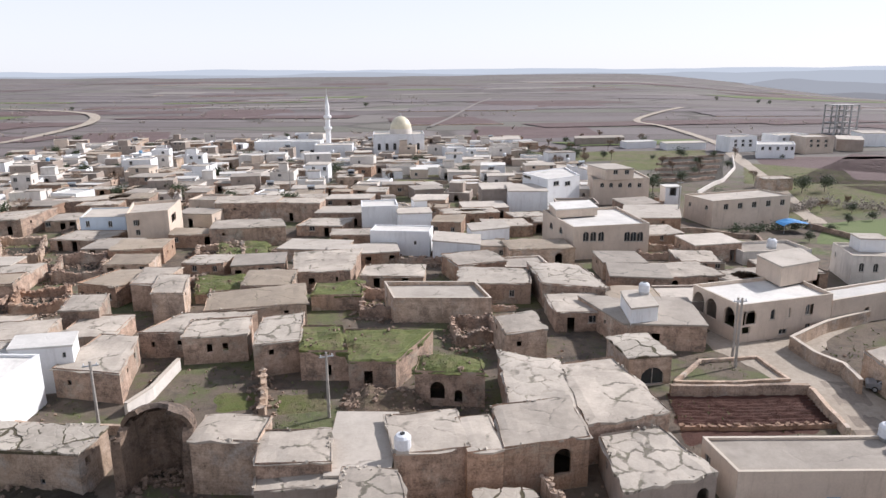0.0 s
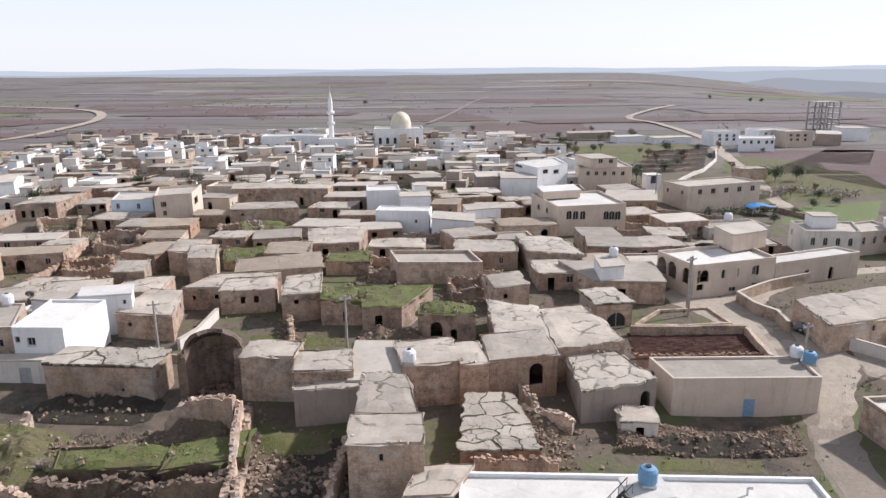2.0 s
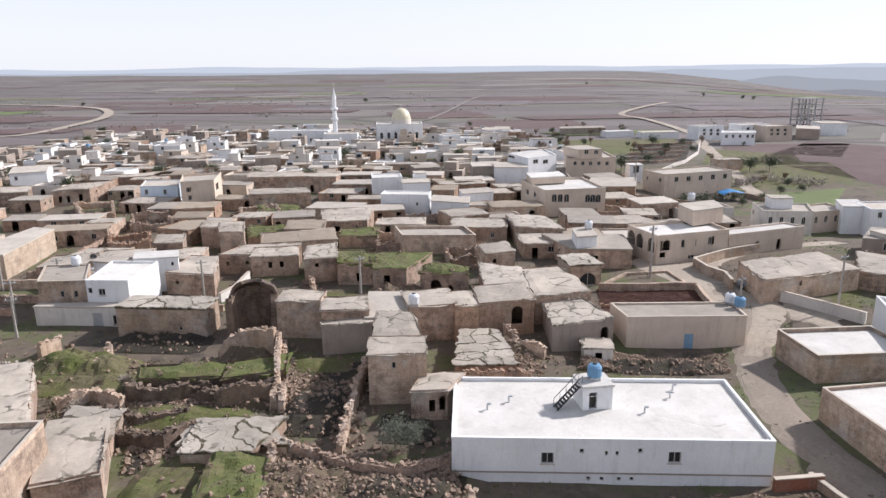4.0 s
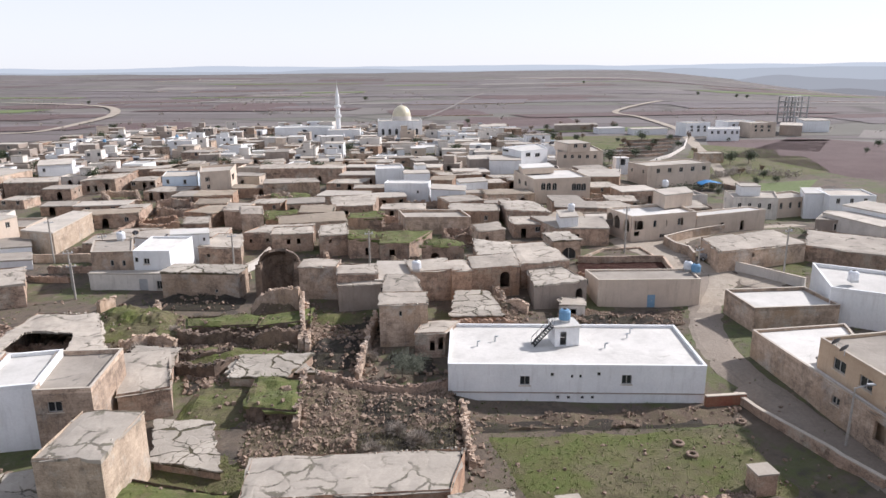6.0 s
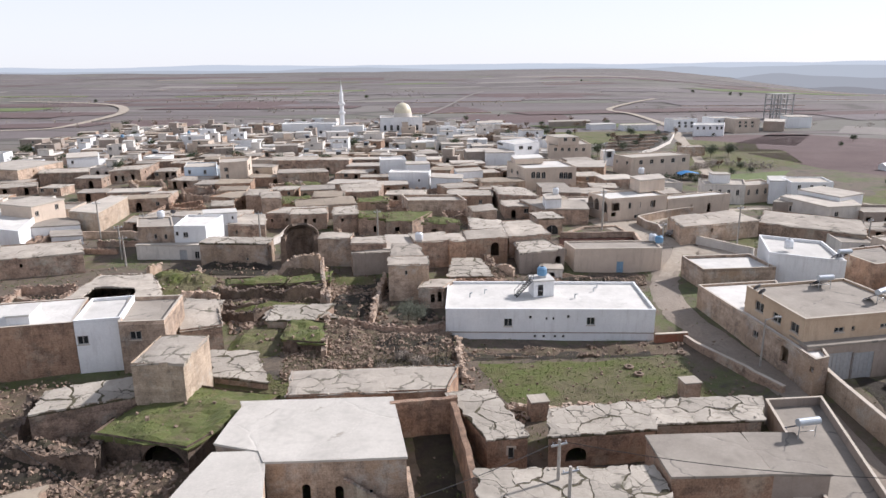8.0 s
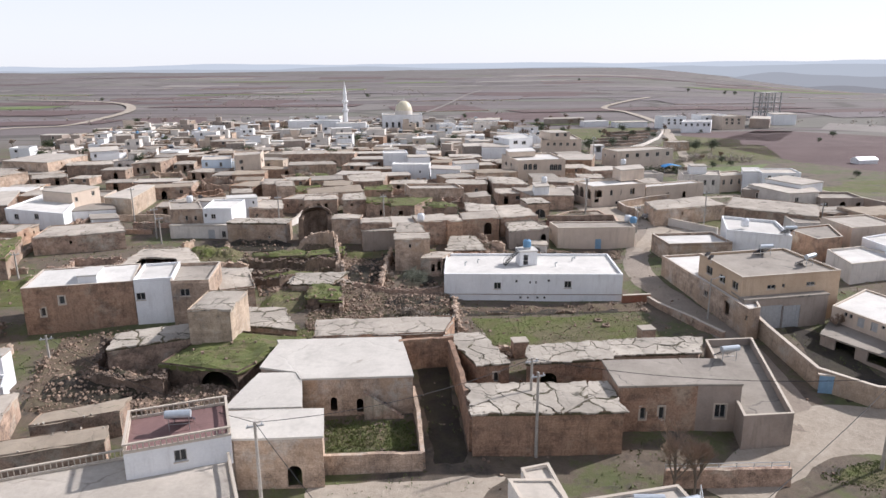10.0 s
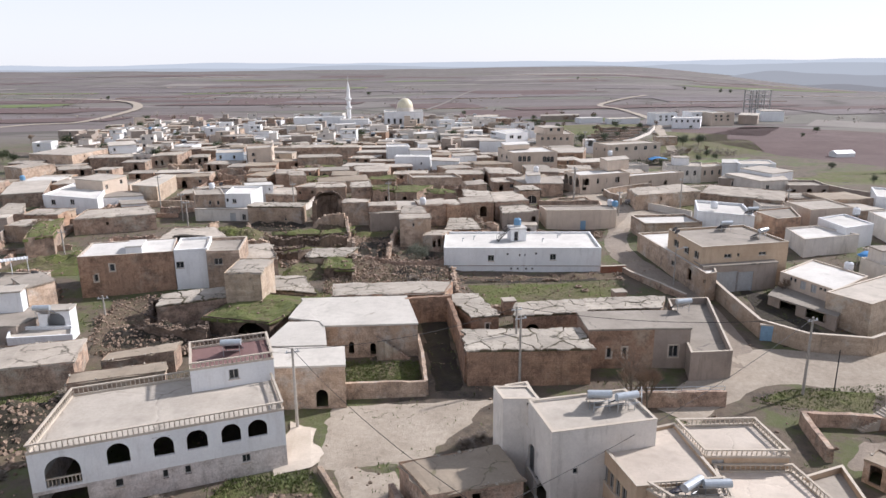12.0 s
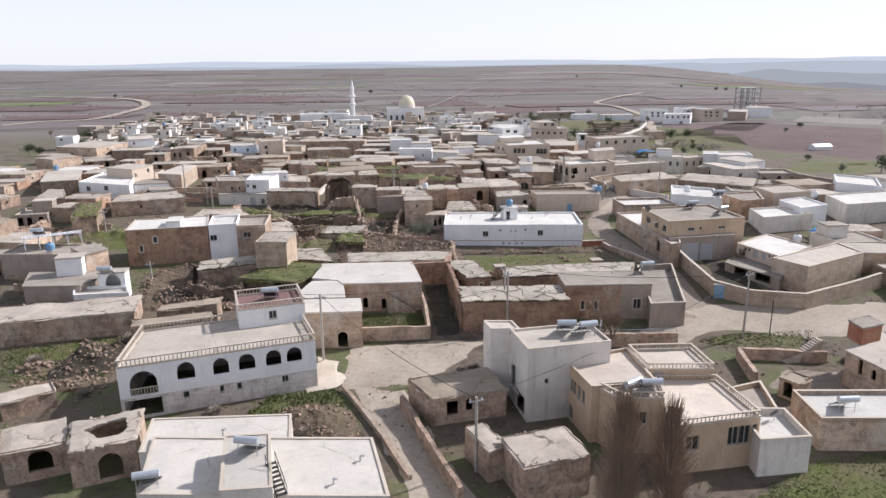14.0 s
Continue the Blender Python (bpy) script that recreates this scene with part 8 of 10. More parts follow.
stone_wall("stone_wall", [(-4.8, -3.5), (1.6, -2.7)], 3.9, 0.6, BANDED, "red-brown stone end wall of alley", 0.1)
stone_wall("stone_wall", [(1.0, -1.7), (2.3, -10.6), (2.9, -19.6)], 3.6, 0.6, BANDED, "stone wall along alley", 0.15)
stone_wall("stone_wall", [(23.6, 64.3), (37.8, 64.1)], 1.3, 0.5, STONE, "garden retaining wall", 0.1)
stone_wall("stone_wall", [(37.8, 64.1), (37.3, 56.2)], 1.2, 0.5, STONE, "garden side wall", 0.2)
stone_wall("stone_wall", [(25.0, 66.9), (31.3, 66.8), (37.4, 67.4), (36.8, 73.5), (29.9, 72.8), (25.0, 66.9)], 0.4, 0.4, STONE, "round stone-edged planting bed", 0.1)
stone_wall("stone_wall", [(42.0, 76.2), (49.0, 81.3), (56.6, 84.8)], 1.6, 0.4, STONE, "low compound wall along street", 0.0)
stone_wall("stone_wall", [(42.0, 76.2), (42.4, 71.7), (43.7, 68.2), (43.0, 64.0)], 1.6, 0.4, STONE, "low compound wall along street", 0.0)
stone_wall("stone_wall", [(-4.7, -40.2), (-1.7, -48.8), (1.1, -56.7)], 1.7, 0.5, OLD, "stone wall along the road", 0.2)
stone_wall("stone_wall", [(19.6, -25.2), (25.0, -25.3), (30.8, -25.1)], 1.9, 0.5, OLD, "dark stone yard wall with fence posts", 0.1)
roof_fence([(19.6, -25.2), (30.6, -25.1)], -4.6, 0.7)
stone_wall("stone_wall", [(91.2, 85.5), (97.6, 71.2), (103.4, 53.4), (108.1, 45.9)], 2.6, 0.4, CEMENTWALL, "long grey field wall", 0.0)
patch("terrace_floor", [(-15.6, -36.3), (-11.5, -35.1), (-13.0, -28.4), (-16.0, -27.4)], TRIM, "pale concrete terrace beside the arcade house", "terrace floor", lift=0.3)
stone_wall("stone_wall", [(-11.6, -36.0), (-8.8, -41.4), (-6.2, -46.8), (-3.4, -53.3)], 0.6, 0.45, STONE, "low stone kerb wall beside weeds", 0.15)
# floors inside ruins: the walls' shade is painted in with darkened earth
patch("soil_patch", [(-26.1, 49.7), (-20.8, 49.2), (-23.1, 55.2), (-27.9, 55.8)], SHADESOIL, "ruined house floor darkened for wall shade", "soil patch", lift=0.06)
rubble([(-26.1, 49.7), (-20.8, 49.2), (-23.1, 55.2), (-27.9, 55.8)], 500, 0.2, "fallen stones inside ruined walls")
stone_wall("ruined_house", [(-10.8, 88.6), (-2.7, 88.4), (-2.4, 95.7), (-11.7, 96.5), (-10.8, 88.6)], 2.4, .6, OLD, "roofless stone shed with crumbled walls", 0.55, "ruin")
patch("soil_patch", [(-10.8, 88.6), (-2.7, 88.4), (-2.4, 95.7), (-11.7, 96.5)], SHADESOIL, "ruined house floor darkened for wall shade", "soil patch", lift=0.06)
rubble([(-10.8, 88.6), (-2.7, 88.4), (-2.4, 95.7), (-11.7, 96.5)], 90, 0.25, "fallen stones inside ruined walls")
stone_wall("ruined_house", [(-42.5, 115.5), (-34.5, 116.0), (-37.5, 126.1), (-45.9, 125.9), (-42.5, 115.5)], 2.0, .6, STONE, "crumbled stone house walls round dark earth", 0.55, "ruin")
patch("soil_patch", [(-42.5, 115.5), (-34.5, 116.0), (-37.5, 126.1), (-45.9, 125.9)], SHADESOIL, "ruined house floor darkened for wall shade", "soil patch", lift=0.06)
rubble([(-42.5, 115.5), (-34.5, 116.0), (-37.5, 126.1), (-45.9, 125.9)], 90, 0.25, "fallen stones inside ruined walls")
stone_wall("ruined_house", [(-62.5, 105.9), (-55.2, 107.3), (-59.6, 118.2), (-67.2, 117.3), (-62.5, 105.9)], 2.4, .6, OLD, "roofless old stone house", 0.55, "ruin")
patch("soil_patch", [(-62.5, 105.9), (-55.2, 107.3), (-59.6, 118.2), (-67.2, 117.3)], SHADESOIL, "ruined house floor darkened for wall shade", "soil patch", lift=0.06)
rubble([(-62.5, 105.9), (-55.2, 107.3), (-59.6, 118.2), (-67.2, 117.3)], 90, 0.25, "fallen stones inside ruined walls")
stone_wall("ruined_house", [(-77.8, 116.5), (-72.0, 118.6), (-78.9, 133.3), (-87.2, 131.7), (-77.8, 116.5)], 2.2, .6, STONE, "ruined yard walls with fallen stones", 0.55, "ruin")
patch("soil_patch", [(-77.8, 116.5), (-72.0, 118.6), (-78.9, 133.3), (-87.2, 131.7)], SHADESOIL, "ruined house floor darkened for wall shade", "soil patch", lift=0.06)
rubble([(-77.8, 116.5), (-72.0, 118.6), (-78.9, 133.3), (-87.2, 131.7)], 90, 0.25, "fallen stones inside ruined walls")
stone_wall("ruined_house", [(2.2, 78.2), (7.1, 79.9), (6.6, 84.9), (1.5, 84.0), (2.2, 78.2)], 2.0, .6, OLD, "ruined yard walls with fallen stones", 0.55, "ruin")
patch("soil_patch", [(2.2, 78.2), (7.1, 79.9), (6.6, 84.9), (1.5, 84.0)], SHADESOIL, "ruined house floor darkened for wall shade", "soil patch", lift=0.06)
rubble([(2.2, 78.2), (7.1, 79.9), (6.6, 84.9), (1.5, 84.0)], 90, 0.25, "fallen stones inside ruined walls")
stone_wall("ruined_house", [(-59.9, 90.3), (-53.1, 92.0), (-56.3, 99.3), (-63.5, 98.4), (-59.9, 90.3)], 2.0, .6, RUST, "crumbled stone court with broken walls", 0.55, "ruin")
patch("soil_patch", [(-59.9, 90.3), (-53.1, 92.0), (-56.3, 99.3), (-63.5, 98.4)], SHADESOIL, "ruined house floor darkened for wall shade", "soil patch", lift=0.06)
rubble([(-59.9, 90.3), (-53.1, 92.0), (-56.3, 99.3), (-63.5, 98.4)], 90, 0.25, "fallen stones inside ruined walls")
stone_wall("ruined_house", [(-7.8, 115.2), (0.1, 115.7), (-0.4, 124.9), (-7.9, 124.7), (-7.8, 115.2)], 1.8, .6, OLD, "roofless stone rooms above green plots", 0.55, "ruin")
patch("soil_patch", [(-7.8, 115.2), (0.1, 115.7), (-0.4, 124.9), (-7.9, 124.7)], SHADESOIL, "ruined house floor darkened for wall shade", "soil patch", lift=0.06)
rubble([(-7.8, 115.2), (0.1, 115.7), (-0.4, 124.9), (-7.9, 124.7)], 90, 0.25, "fallen stones inside ruined walls")
patch("soil_patch", [(-27.2, 20.4), (-21.9, 20.2), (-22.8, 24.2), (-28.1, 24.4)], SHADESOIL, "ruined house floor darkened for wall shade", "soil patch", lift=0.06)
rubble([(-27.2, 20.4), (-21.9, 20.2), (-22.8, 24.2), (-28.1, 24.4)], 90, 0.25, "fallen stones inside ruined walls")
stone_wall("stone_wall", [(36.2, -35.9), (37.2, -29.1), (42.6, -29.7), (47.6, -30.4)], 1.7, 0.6, OLD, "dark stone retaining wall below the lawn", 0.2)
patch("yard", [(36.6, -37.4), (45.7, -38.7), (49.8, -32.5), (40.9, -31.8)], LANE, "pale concrete yard behind the wall", "yard", lift=0.06)
stone_wall("stone_wall", [(47.1, 60.3), (51.3, 55.7), (54.7, 50.7)], 1.5, 0.4, RENDER, "pale street wall with gate gaps", 0.0)
patch("grass_patch", [(53.0, 57.4), (58.0, 54.7), (62.8, 65.0), (57.7, 65.2)], GRASS, "green court behind street wall", "grass patch")
patch("soil_patch", [(-45.6, -11.9), (-26.4, -11.8), (-32.0, 6.4), (-50.4, 7.0)], SHADESOIL, "dark earth and debris below the farm house", "soil patch", lift=0.04)
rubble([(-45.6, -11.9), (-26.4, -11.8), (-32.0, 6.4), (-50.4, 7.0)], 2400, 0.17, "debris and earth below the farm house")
stone_wall("ruined_house", [(-39.2, -7.0), (-30.6, -8.3), (-32.3, -1.1), (-41.2, 0.8), (-39.2, -7.0)], 2.6, .6, SHADESTONE, "dark sunken stone rooms with fallen roofs", 0.55, "ruin")
patch("soil_patch", [(-39.2, -7.0), (-30.6, -8.3), (-32.3, -1.1), (-41.2, 0.8)], SHADESOIL, "ruined house floor darkened for wall shade", "soil patch", lift=0.06)
rubble([(-39.2, -7.0), (-30.6, -8.3), (-32.3, -1.1), (-41.2, 0.8)], 90, 0.25, "fallen stones inside ruined walls")
patch("soil_patch", [(-29.7, 31.2), (-22.4, 30.6), (-23.8, 34.4), (-30.8, 34.8)], SHADESOIL, "ruined house floor darkened for wall shade", "soil patch", lift=0.06)
rubble([(-29.7, 31.2), (-22.4, 30.6), (-23.8, 34.4), (-30.8, 34.8)], 90, 0.25, "fallen stones inside ruined walls")
patch("soil_patch", [(-32.6, 24.9), (-26.4, 24.1), (-27.9, 27.4), (-33.3, 27.8)], SHADESOIL, "ruined house floor darkened for wall shade", "soil patch", lift=0.06)
rubble([(-32.6, 24.9), (-26.4, 24.1), (-27.9, 27.4), (-33.3, 27.8)], 90, 0.25, "fallen stones inside ruined walls")
patch("soil_patch", [(-15.9, 34.7), (-11.1, 34.6), (-11.8, 37.2), (-16.3, 37.3)], SHADESOIL, "ruined house floor darkened for wall shade", "soil patch", lift=0.06)
rubble([(-15.9, 34.7), (-11.1, 34.6), (-11.8, 37.2), (-16.3, 37.3)], 90, 0.25, "fallen stones inside ruined walls")
patch("grass_patch", [(17.4, 35.8), (28.3, 35.8), (29.3, 39.3), (18.5, 38.8)], GRASS, "green strip behind the white house", "grass patch")
stone_wall("ruined_house", [(-53.1, 29.8), (-44.3, 30.2), (-45.9, 35.9), (-53.5, 35.5), (-53.1, 29.8)], 2.2, .6, OLD, "roofless stone rooms at green slope", 0.55, "ruin")
patch("soil_patch", [(-53.1, 29.8), (-44.3, 30.2), (-45.9, 35.9), (-53.5, 35.5)], SHADESOIL, "ruined house floor darkened for wall shade", "soil patch", lift=0.06)
rubble([(-53.1, 29.8), (-44.3, 30.2), (-45.9, 35.9), (-53.5, 35.5)], 90, 0.25, "fallen stones inside ruined walls")
patch("soil_patch", [(-12.9, 15.3), (-8.2, 15.2), (-8.8, 19.3), (-13.5, 19.5)], SHADESOIL, "ruined house floor darkened for wall shade", "soil patch", lift=0.06)
rubble([(-12.9, 15.3), (-8.2, 15.2), (-8.8, 19.3), (-13.5, 19.5)], 90, 0.25, "fallen stones inside ruined walls")
stone_wall("ruined_house", [(-60.2, 26.5), (-51.8, 28.7), (-54.4, 36.1), (-62.4, 35.5), (-60.2, 26.5)], 2.0, .6, OLD, "crumbled stone rooms beside lane", 0.55, "ruin")
patch("soil_patch", [(-60.2, 26.5), (-51.8, 28.7), (-54.4, 36.1), (-62.4, 35.5)], SHADESOIL, "ruined house floor darkened for wall shade", "soil patch", lift=0.06)
rubble([(-60.2, 26.5), (-51.8, 28.7), (-54.4, 36.1), (-62.4, 35.5)], 90, 0.25, "fallen stones inside ruined walls")
patch("soil_patch", [(-16.5, 34.8), (-5.0, 35.2), (-5.9, 42.8), (-16.6, 42.3)], SHADESOIL, "ruined house floor darkened for wall shade", "soil patch", lift=0.06)
rubble([(-16.5, 34.8), (-5.0, 35.2), (-5.9, 42.8), (-16.6, 42.3)], 90, 0.25, "fallen stones inside ruined walls")
stone_wall("ruined_house", [(-65.6, 5.2), (-58.7, 6.0), (-60.1, 10.2), (-66.9, 9.8), (-65.6, 5.2)], 2.0, .6, STONE, "roofless stone stable beside road", 0.55, "ruin")
patch("soil_patch", [(-65.6, 5.2), (-58.7, 6.0), (-60.1, 10.2), (-66.9, 9.8)], SHADESOIL, "ruined house floor darkened for wall shade", "soil patch", lift=0.06)
rubble([(-65.6, 5.2), (-58.7, 6.0), (-60.1, 10.2), (-66.9, 9.8)], 90, 0.25, "fallen stones inside ruined walls")
furrows([(22.6, 58.1), (37.7, 58.4), (37.8, 64.8), (23.3, 64.6)], 0.55, "dark red ploughed furrows in the walled garden")
stone_wall("stone_wall", [(22.4, 57.5), (29.6, 57.6), (37.2, 57.9)], 0.5, 0.35, BANDED, "low pinkish garden wall", 0.25)
patch("field", [(26.1, 256.9), (106.8, 268.1), (117.1, 298.5), (31.1, 295.3)], GRASS, "green garden strip behind the villas", "field")
patch("field", [(91.0, 203.5), (126.7, 199.6), (139.4, 231.4), (113.3, 255.1)], GRASS, "green meadow beside the hill road", "field")
patch("field", [(117.1, 248.1), (149.4, 217.3), (186.1, 272.7), (124.9, 272.6)], PLOUGH, "brown ploughed field beyond the meadow", "field")
patch("field", [(77.9, 138.0), (96.5, 130.8), (122.7, 168.5), (90.2, 158.1)], CROP, "bright green field behind gardens", "field")
patch("garden", [(43.6, 123.0), (63.6, 125.0), (68.2, 142.7), (48.4, 138.0)], GRASS, "rough garden behind the arcade house", "garden")
patch("soil_patch", [(64.1, 200.5), (89.7, 212.9), (119.6, 285.1), (86.6, 267.5)], SHADESOIL, "dark garden terraces", "soil patch")
stone_wall("stone_wall", [(85.4, 265.7), (99.6, 268.5), (114.6, 275.2)], 1.2, 0.6, OLD, "dark dry-stone garden terrace wall", 0.4)
stone_wall("stone_wall", [(79.4, 248.7), (93.4, 251.2), (106.5, 257.3)], 1.2, 0.6, OLD, "dark dry-stone garden terrace wall", 0.4)
stone_wall("stone_wall", [(74.2, 233.6), (87.8, 235.8), (99.2, 241.2)], 1.2, 0.6, OLD, "dark dry-stone garden terrace wall", 0.4)
stone_wall("stone_wall", [(69.5, 220.2), (82.9, 222.1), (92.8, 227.0)], 1.2, 0.6, OLD, "dark dry-stone garden terrace wall", 0.4)
stone_wall("stone_wall", [(65.3, 208.2), (78.5, 209.9), (87.0, 214.3)], 1.2, 0.6, OLD, "dark dry-stone garden terrace wall", 0.4)
stone_wall("stone_wall", [(49.0, 138.0), (68.2, 142.7), (63.9, 125.0)], 1.3, 0.5, OLD, "dark stone garden wall", 0.2)
stone_wall("stone_wall", [(84.9, 153.6), (87.9, 143.1), (92.1, 130.9)], 1.3, 0.5, OLD, "dark stone garden wall", 0.2)
stone_wall("stone_wall", [(72.8, 189.9), (87.5, 208.3), (102.8, 236.4), (115.8, 269.4)], 1.2, 0.4, RENDER, "pale roadside wall on the bend", 0.1)
hedge([(65.6, 148.1), (75.7, 150.8), (85.5, 154.2)], 2.2, 1.6, LEAF, "dark evergreen hedge along garden wall")
hedge([(38.6, 182.1), (48.7, 179.9), (58.8, 183.0)], 2.4, 1.8, LEAF, "grey-green garden hedge below the white house")
hedge([(87.0, 170.0), (93.6, 172.9), (101.3, 177.6)], 2.6, 2.0, DRY, "grey leafless hedge of fruit bushes")
hedge([(103.5, 177.5), (110.2, 173.8), (116.7, 170.3)], 2.6, 2.2, DRY, "grey leafless hedge of fruit bushes")
hedge([(45.3, 125.6), (53.9, 122.7), (64.4, 125.0)], 1.4, 1.2, LEAF, "dark hedge beside green plots")
bare_tree(41.4, 239.9, 6)
bare_tree(39.4, 246.2, 7)
bare_tree(76.9, 223.8, 6)
bare_tree(77.7, 237.8, 6)
bare_tree(115.2, 265.7, 5)
bare_tree(96.5, 207.8, 4)
bare_tree(106.4, 174.8, 4)
bare_tree(97.7, 171.1, 4)
bare_tree(25.8, 253.5, 5)
bare_tree(20.5, 241.1, 5)
bare_tree(40.1, 264.8, 7)
stone_wall("stone_wall", [(-38.3, 31.4), (-35.7, 33.2), (-31.7, 31.3)], 1.8, 0.6, STONE, "ruined wall over slope", 0.7)
stone_wall("stone_wall", [(-37.7, 38.8), (-38.0, 42.9)], 2.6, 0.6, STONE, "ruined wall over slope", 0.6)
stone_wall("stone_wall", [(-46.4, 43.1), (-45.5, 45.7)], 2.6, 0.6, STONE, "ruined wall over slope", 0.6)
stone_wall("stone_wall", [(2.7, 35.1), (6.4, 35.0), (9.5, 34.2)], 2.4, 0.6, RUST, "broken stone wall near rubble", 0.4)
stone_wall("stone_wall", [(8.1, 47.9), (9.7, 43.3), (12.2, 41.9)], 2.0, 0.6, STONE, "curved broken garden wall", 0.5)
stone_wall("stone_wall", [(-45.9, 155.0), (-29.2, 160.9), (-11.7, 167.1)], 1.5, 0.8, OLD, "dark dry-stone field wall", 0.5)
stone_wall("stone_wall", [(-37.7, 103.2), (-27.5, 104.0), (-17.5, 107.4)], 1.6, 0.8, OLD, "dry-stone terrace wall among green plots", 0.5)
stone_wall("stone_wall", [(-41.3, 125.2), (-30.7, 123.0), (-23.4, 128.5)], 1.6, 0.8, OLD, "dry-stone terrace wall among green plots", 0.5)
stone_wall("stone_wall", [(-71.4, 67.6), (-59.8, 68.2), (-52.0, 61.7)], 1.6, 0.4, STONE, "yard wall beside white house", 0.1)
stone_wall("stone_wall", [(-31.0, 61.3), (-29.8, 64.7), (-29.6, 71.7)], 1.3, 0.4, RENDER, "sloping yard wall with pale coping", 0.0)
stone_wall("stone_wall", [(-42.0, 58.9), (-35.1, 58.0), (-29.4, 57.7)], 1.0, 0.4, STONE, "low yard wall", 0.1)
stone_wall("stone_wall", [(-17.3, 60.0), (-18.3, 65.1), (-20.0, 70.7)], 1.8, 0.6, STONE, "stone stub walls between green plots", 0.6)
stone_wall("stone_wall", [(-9.3, 55.5), (-4.7, 55.4)], 1.0, 0.3, WHITE, "yard wall behind houses", 0.0)
tufts([(7.2, 1.6), (31.0, 3.4), (29.6, 14.8), (3.3, 13.7)], 1100, 0.1, BLADES, "rough green field grass")
tufts([(-31.5, -1.4), (-18.2, -4.5), (-11.0, 5.5), (-26.1, 11.1)], 1800, 0.12, BLADES, "rough green grass on terrace")
tufts([(-36.3, 26.5), (-8.4, 25.9), (-13.0, 42.4), (-46.4, 43.1)], 3500, 0.3, WEEDS, "dry weeds among ruins")
tufts([(-11.5, -19.2), (-2.2, -19.2), (-2.9, -14.3), (-11.9, -14.0)], 1500, 0.2, BLADES, "grass in courtyard")
tufts([(33.6, -24.2), (44.7, -30.3), (51.0, -21.3), (39.8, -21.9)], 1300, 0.12, BLADES, "grass on road island")
tufts([(-22.9, -44.1), (-7.8, -47.6), (-12.2, -35.9), (-19.8, -37.0)], 1800, 0.3, BLADES, "weeds in stony yard")
tufts([(-52.8, -33.2), (-40.9, -32.2), (-43.3, -19.3), (-58.0, -24.6)], 2600, 0.2, BLADES, "grass below retaining wall")
tufts([(24.4, -58.1), (40.6, -58.5), (47.1, -49.2), (33.6, -51.6)], 1600, 0.12, BLADES, "grass at village edge")
tufts([(-17.7, 6.6), (1.6, 8.9), (1.4, 22.1), (-19.3, 22.7)], 2500, 0.3, WEEDS, "weeds between rubble")
rubble([(-17.7, 6.6), (-7.5, 8.2), (-8.4, 17.0), (-19.6, 16.1)], 1500, 0.2, "loose rubble and fallen building stones")
rubble([(-10.0, 11.3), (1.8, 13.2), (1.4, 20.7), (-13.4, 22.5)], 1000, 0.16, "loose rubble below terrace wall")
rubble([(3.0, 14.0), (30.2, 14.8), (30.9, 17.9), (3.1, 16.7)], 600, 0.16, "scattered stones below the white house")
rubble([(5.6, 0.5), (25.5, 2.4), (26.2, 4.1), (5.8, 2.4)], 1000, 0.16, "collapsed field wall stones")
rubble([(-31.7, 31.3), (-11.0, 30.8), (-13.9, 41.2), (-35.4, 41.0)], 1600, 0.2, "rubble among ruins")
rubble([(-37.1, -12.0), (-24.7, -12.2), (-28.4, -6.9), (-39.8, -7.4)], 900, 0.22, "rubble in front of stone shed")
rubble([(-36.8, -7.5), (-28.6, -5.2), (-30.9, 0.5), (-40.2, -1.2)], 400, 0.25, "rubble on slope")
rubble([(15.4, 39.2), (32.8, 39.4), (34.5, 44.4), (17.1, 43.7)], 2600, 0.13, "rubble bed between walls")
rubble([(1.7, 36.4), (12.0, 36.3), (10.7, 42.1), (3.0, 42.0)], 1200, 0.18, "fallen stones and earth")
rubble([(-10.2, 58.4), (-5.6, 61.4), (-3.9, 71.9), (-9.7, 72.1)], 900, 0.25, "stony slope of ruins")
rubble([(-16.3, -47.4), (-7.8, -47.6), (-11.1, -39.8), (-17.9, -39.6)], 1000, 0.16, "stones in weedy yard")
rubble([(-49.8, -36.1), (-39.3, -35.0), (-42.0, -27.5), (-53.4, -28.7)], 600, 0.25, "stones on slope beside white house")
rubble([(3.9, 2.8), (30.2, 3.8), (28.9, 13.0), (4.0, 12.5)], 160, 0.14, "scattered stones on the field")
rubble([(-15.3, 12.4), (2.3, 15.2), (1.4, 25.0), (-15.6, 25.8)], 200, 0.3, "stones beside ruin")
rubble([(-14.8, 27.1), (-8.0, 26.9), (-8.9, 37.7), (-15.8, 37.9)], 300, 0.25, "stones around olive wall")
pole(40.4, -23.1, 9.3)
pole(-15.1, -28.4, 9.0)
pole(2.7, -52.1, 7.7)
pole(9.0, -15.8, 7.8)
pole(8.9, -20.5, 8.8)
pole(33.3, 71.3, 8.3)
pole(-55.3, 53.7, 6.2)
pole(-47.4, -0.6, 3.6)
pole(-10.9, 60.4, 6.8)
pole(34.1, 74.0, 7.4)
pole(-65.3, 67.3, 7.6)
pole(39.9, 54.3, 5.6)
pole(79.0, 57.8, 5.0)
pole(-31.9, 57.7, 7.4)
pole(-69.0, 30.3, 4.6)
pole(-52.8, 49.5, 5.4)
pole(-40.9, 185.6, 7.8)
pole(51.9, 145.6, 10.0)
pole(53.8, 55.4, 8.0)
pole(-56.5, 67.0, 5.1)
street_lamp(36.7, 9.2, 5.8)
thin_pole(44.3, -22.5, 5.1)
wire((40.4, -23.1, 3.0), (9.0, -15.8, 2.1))
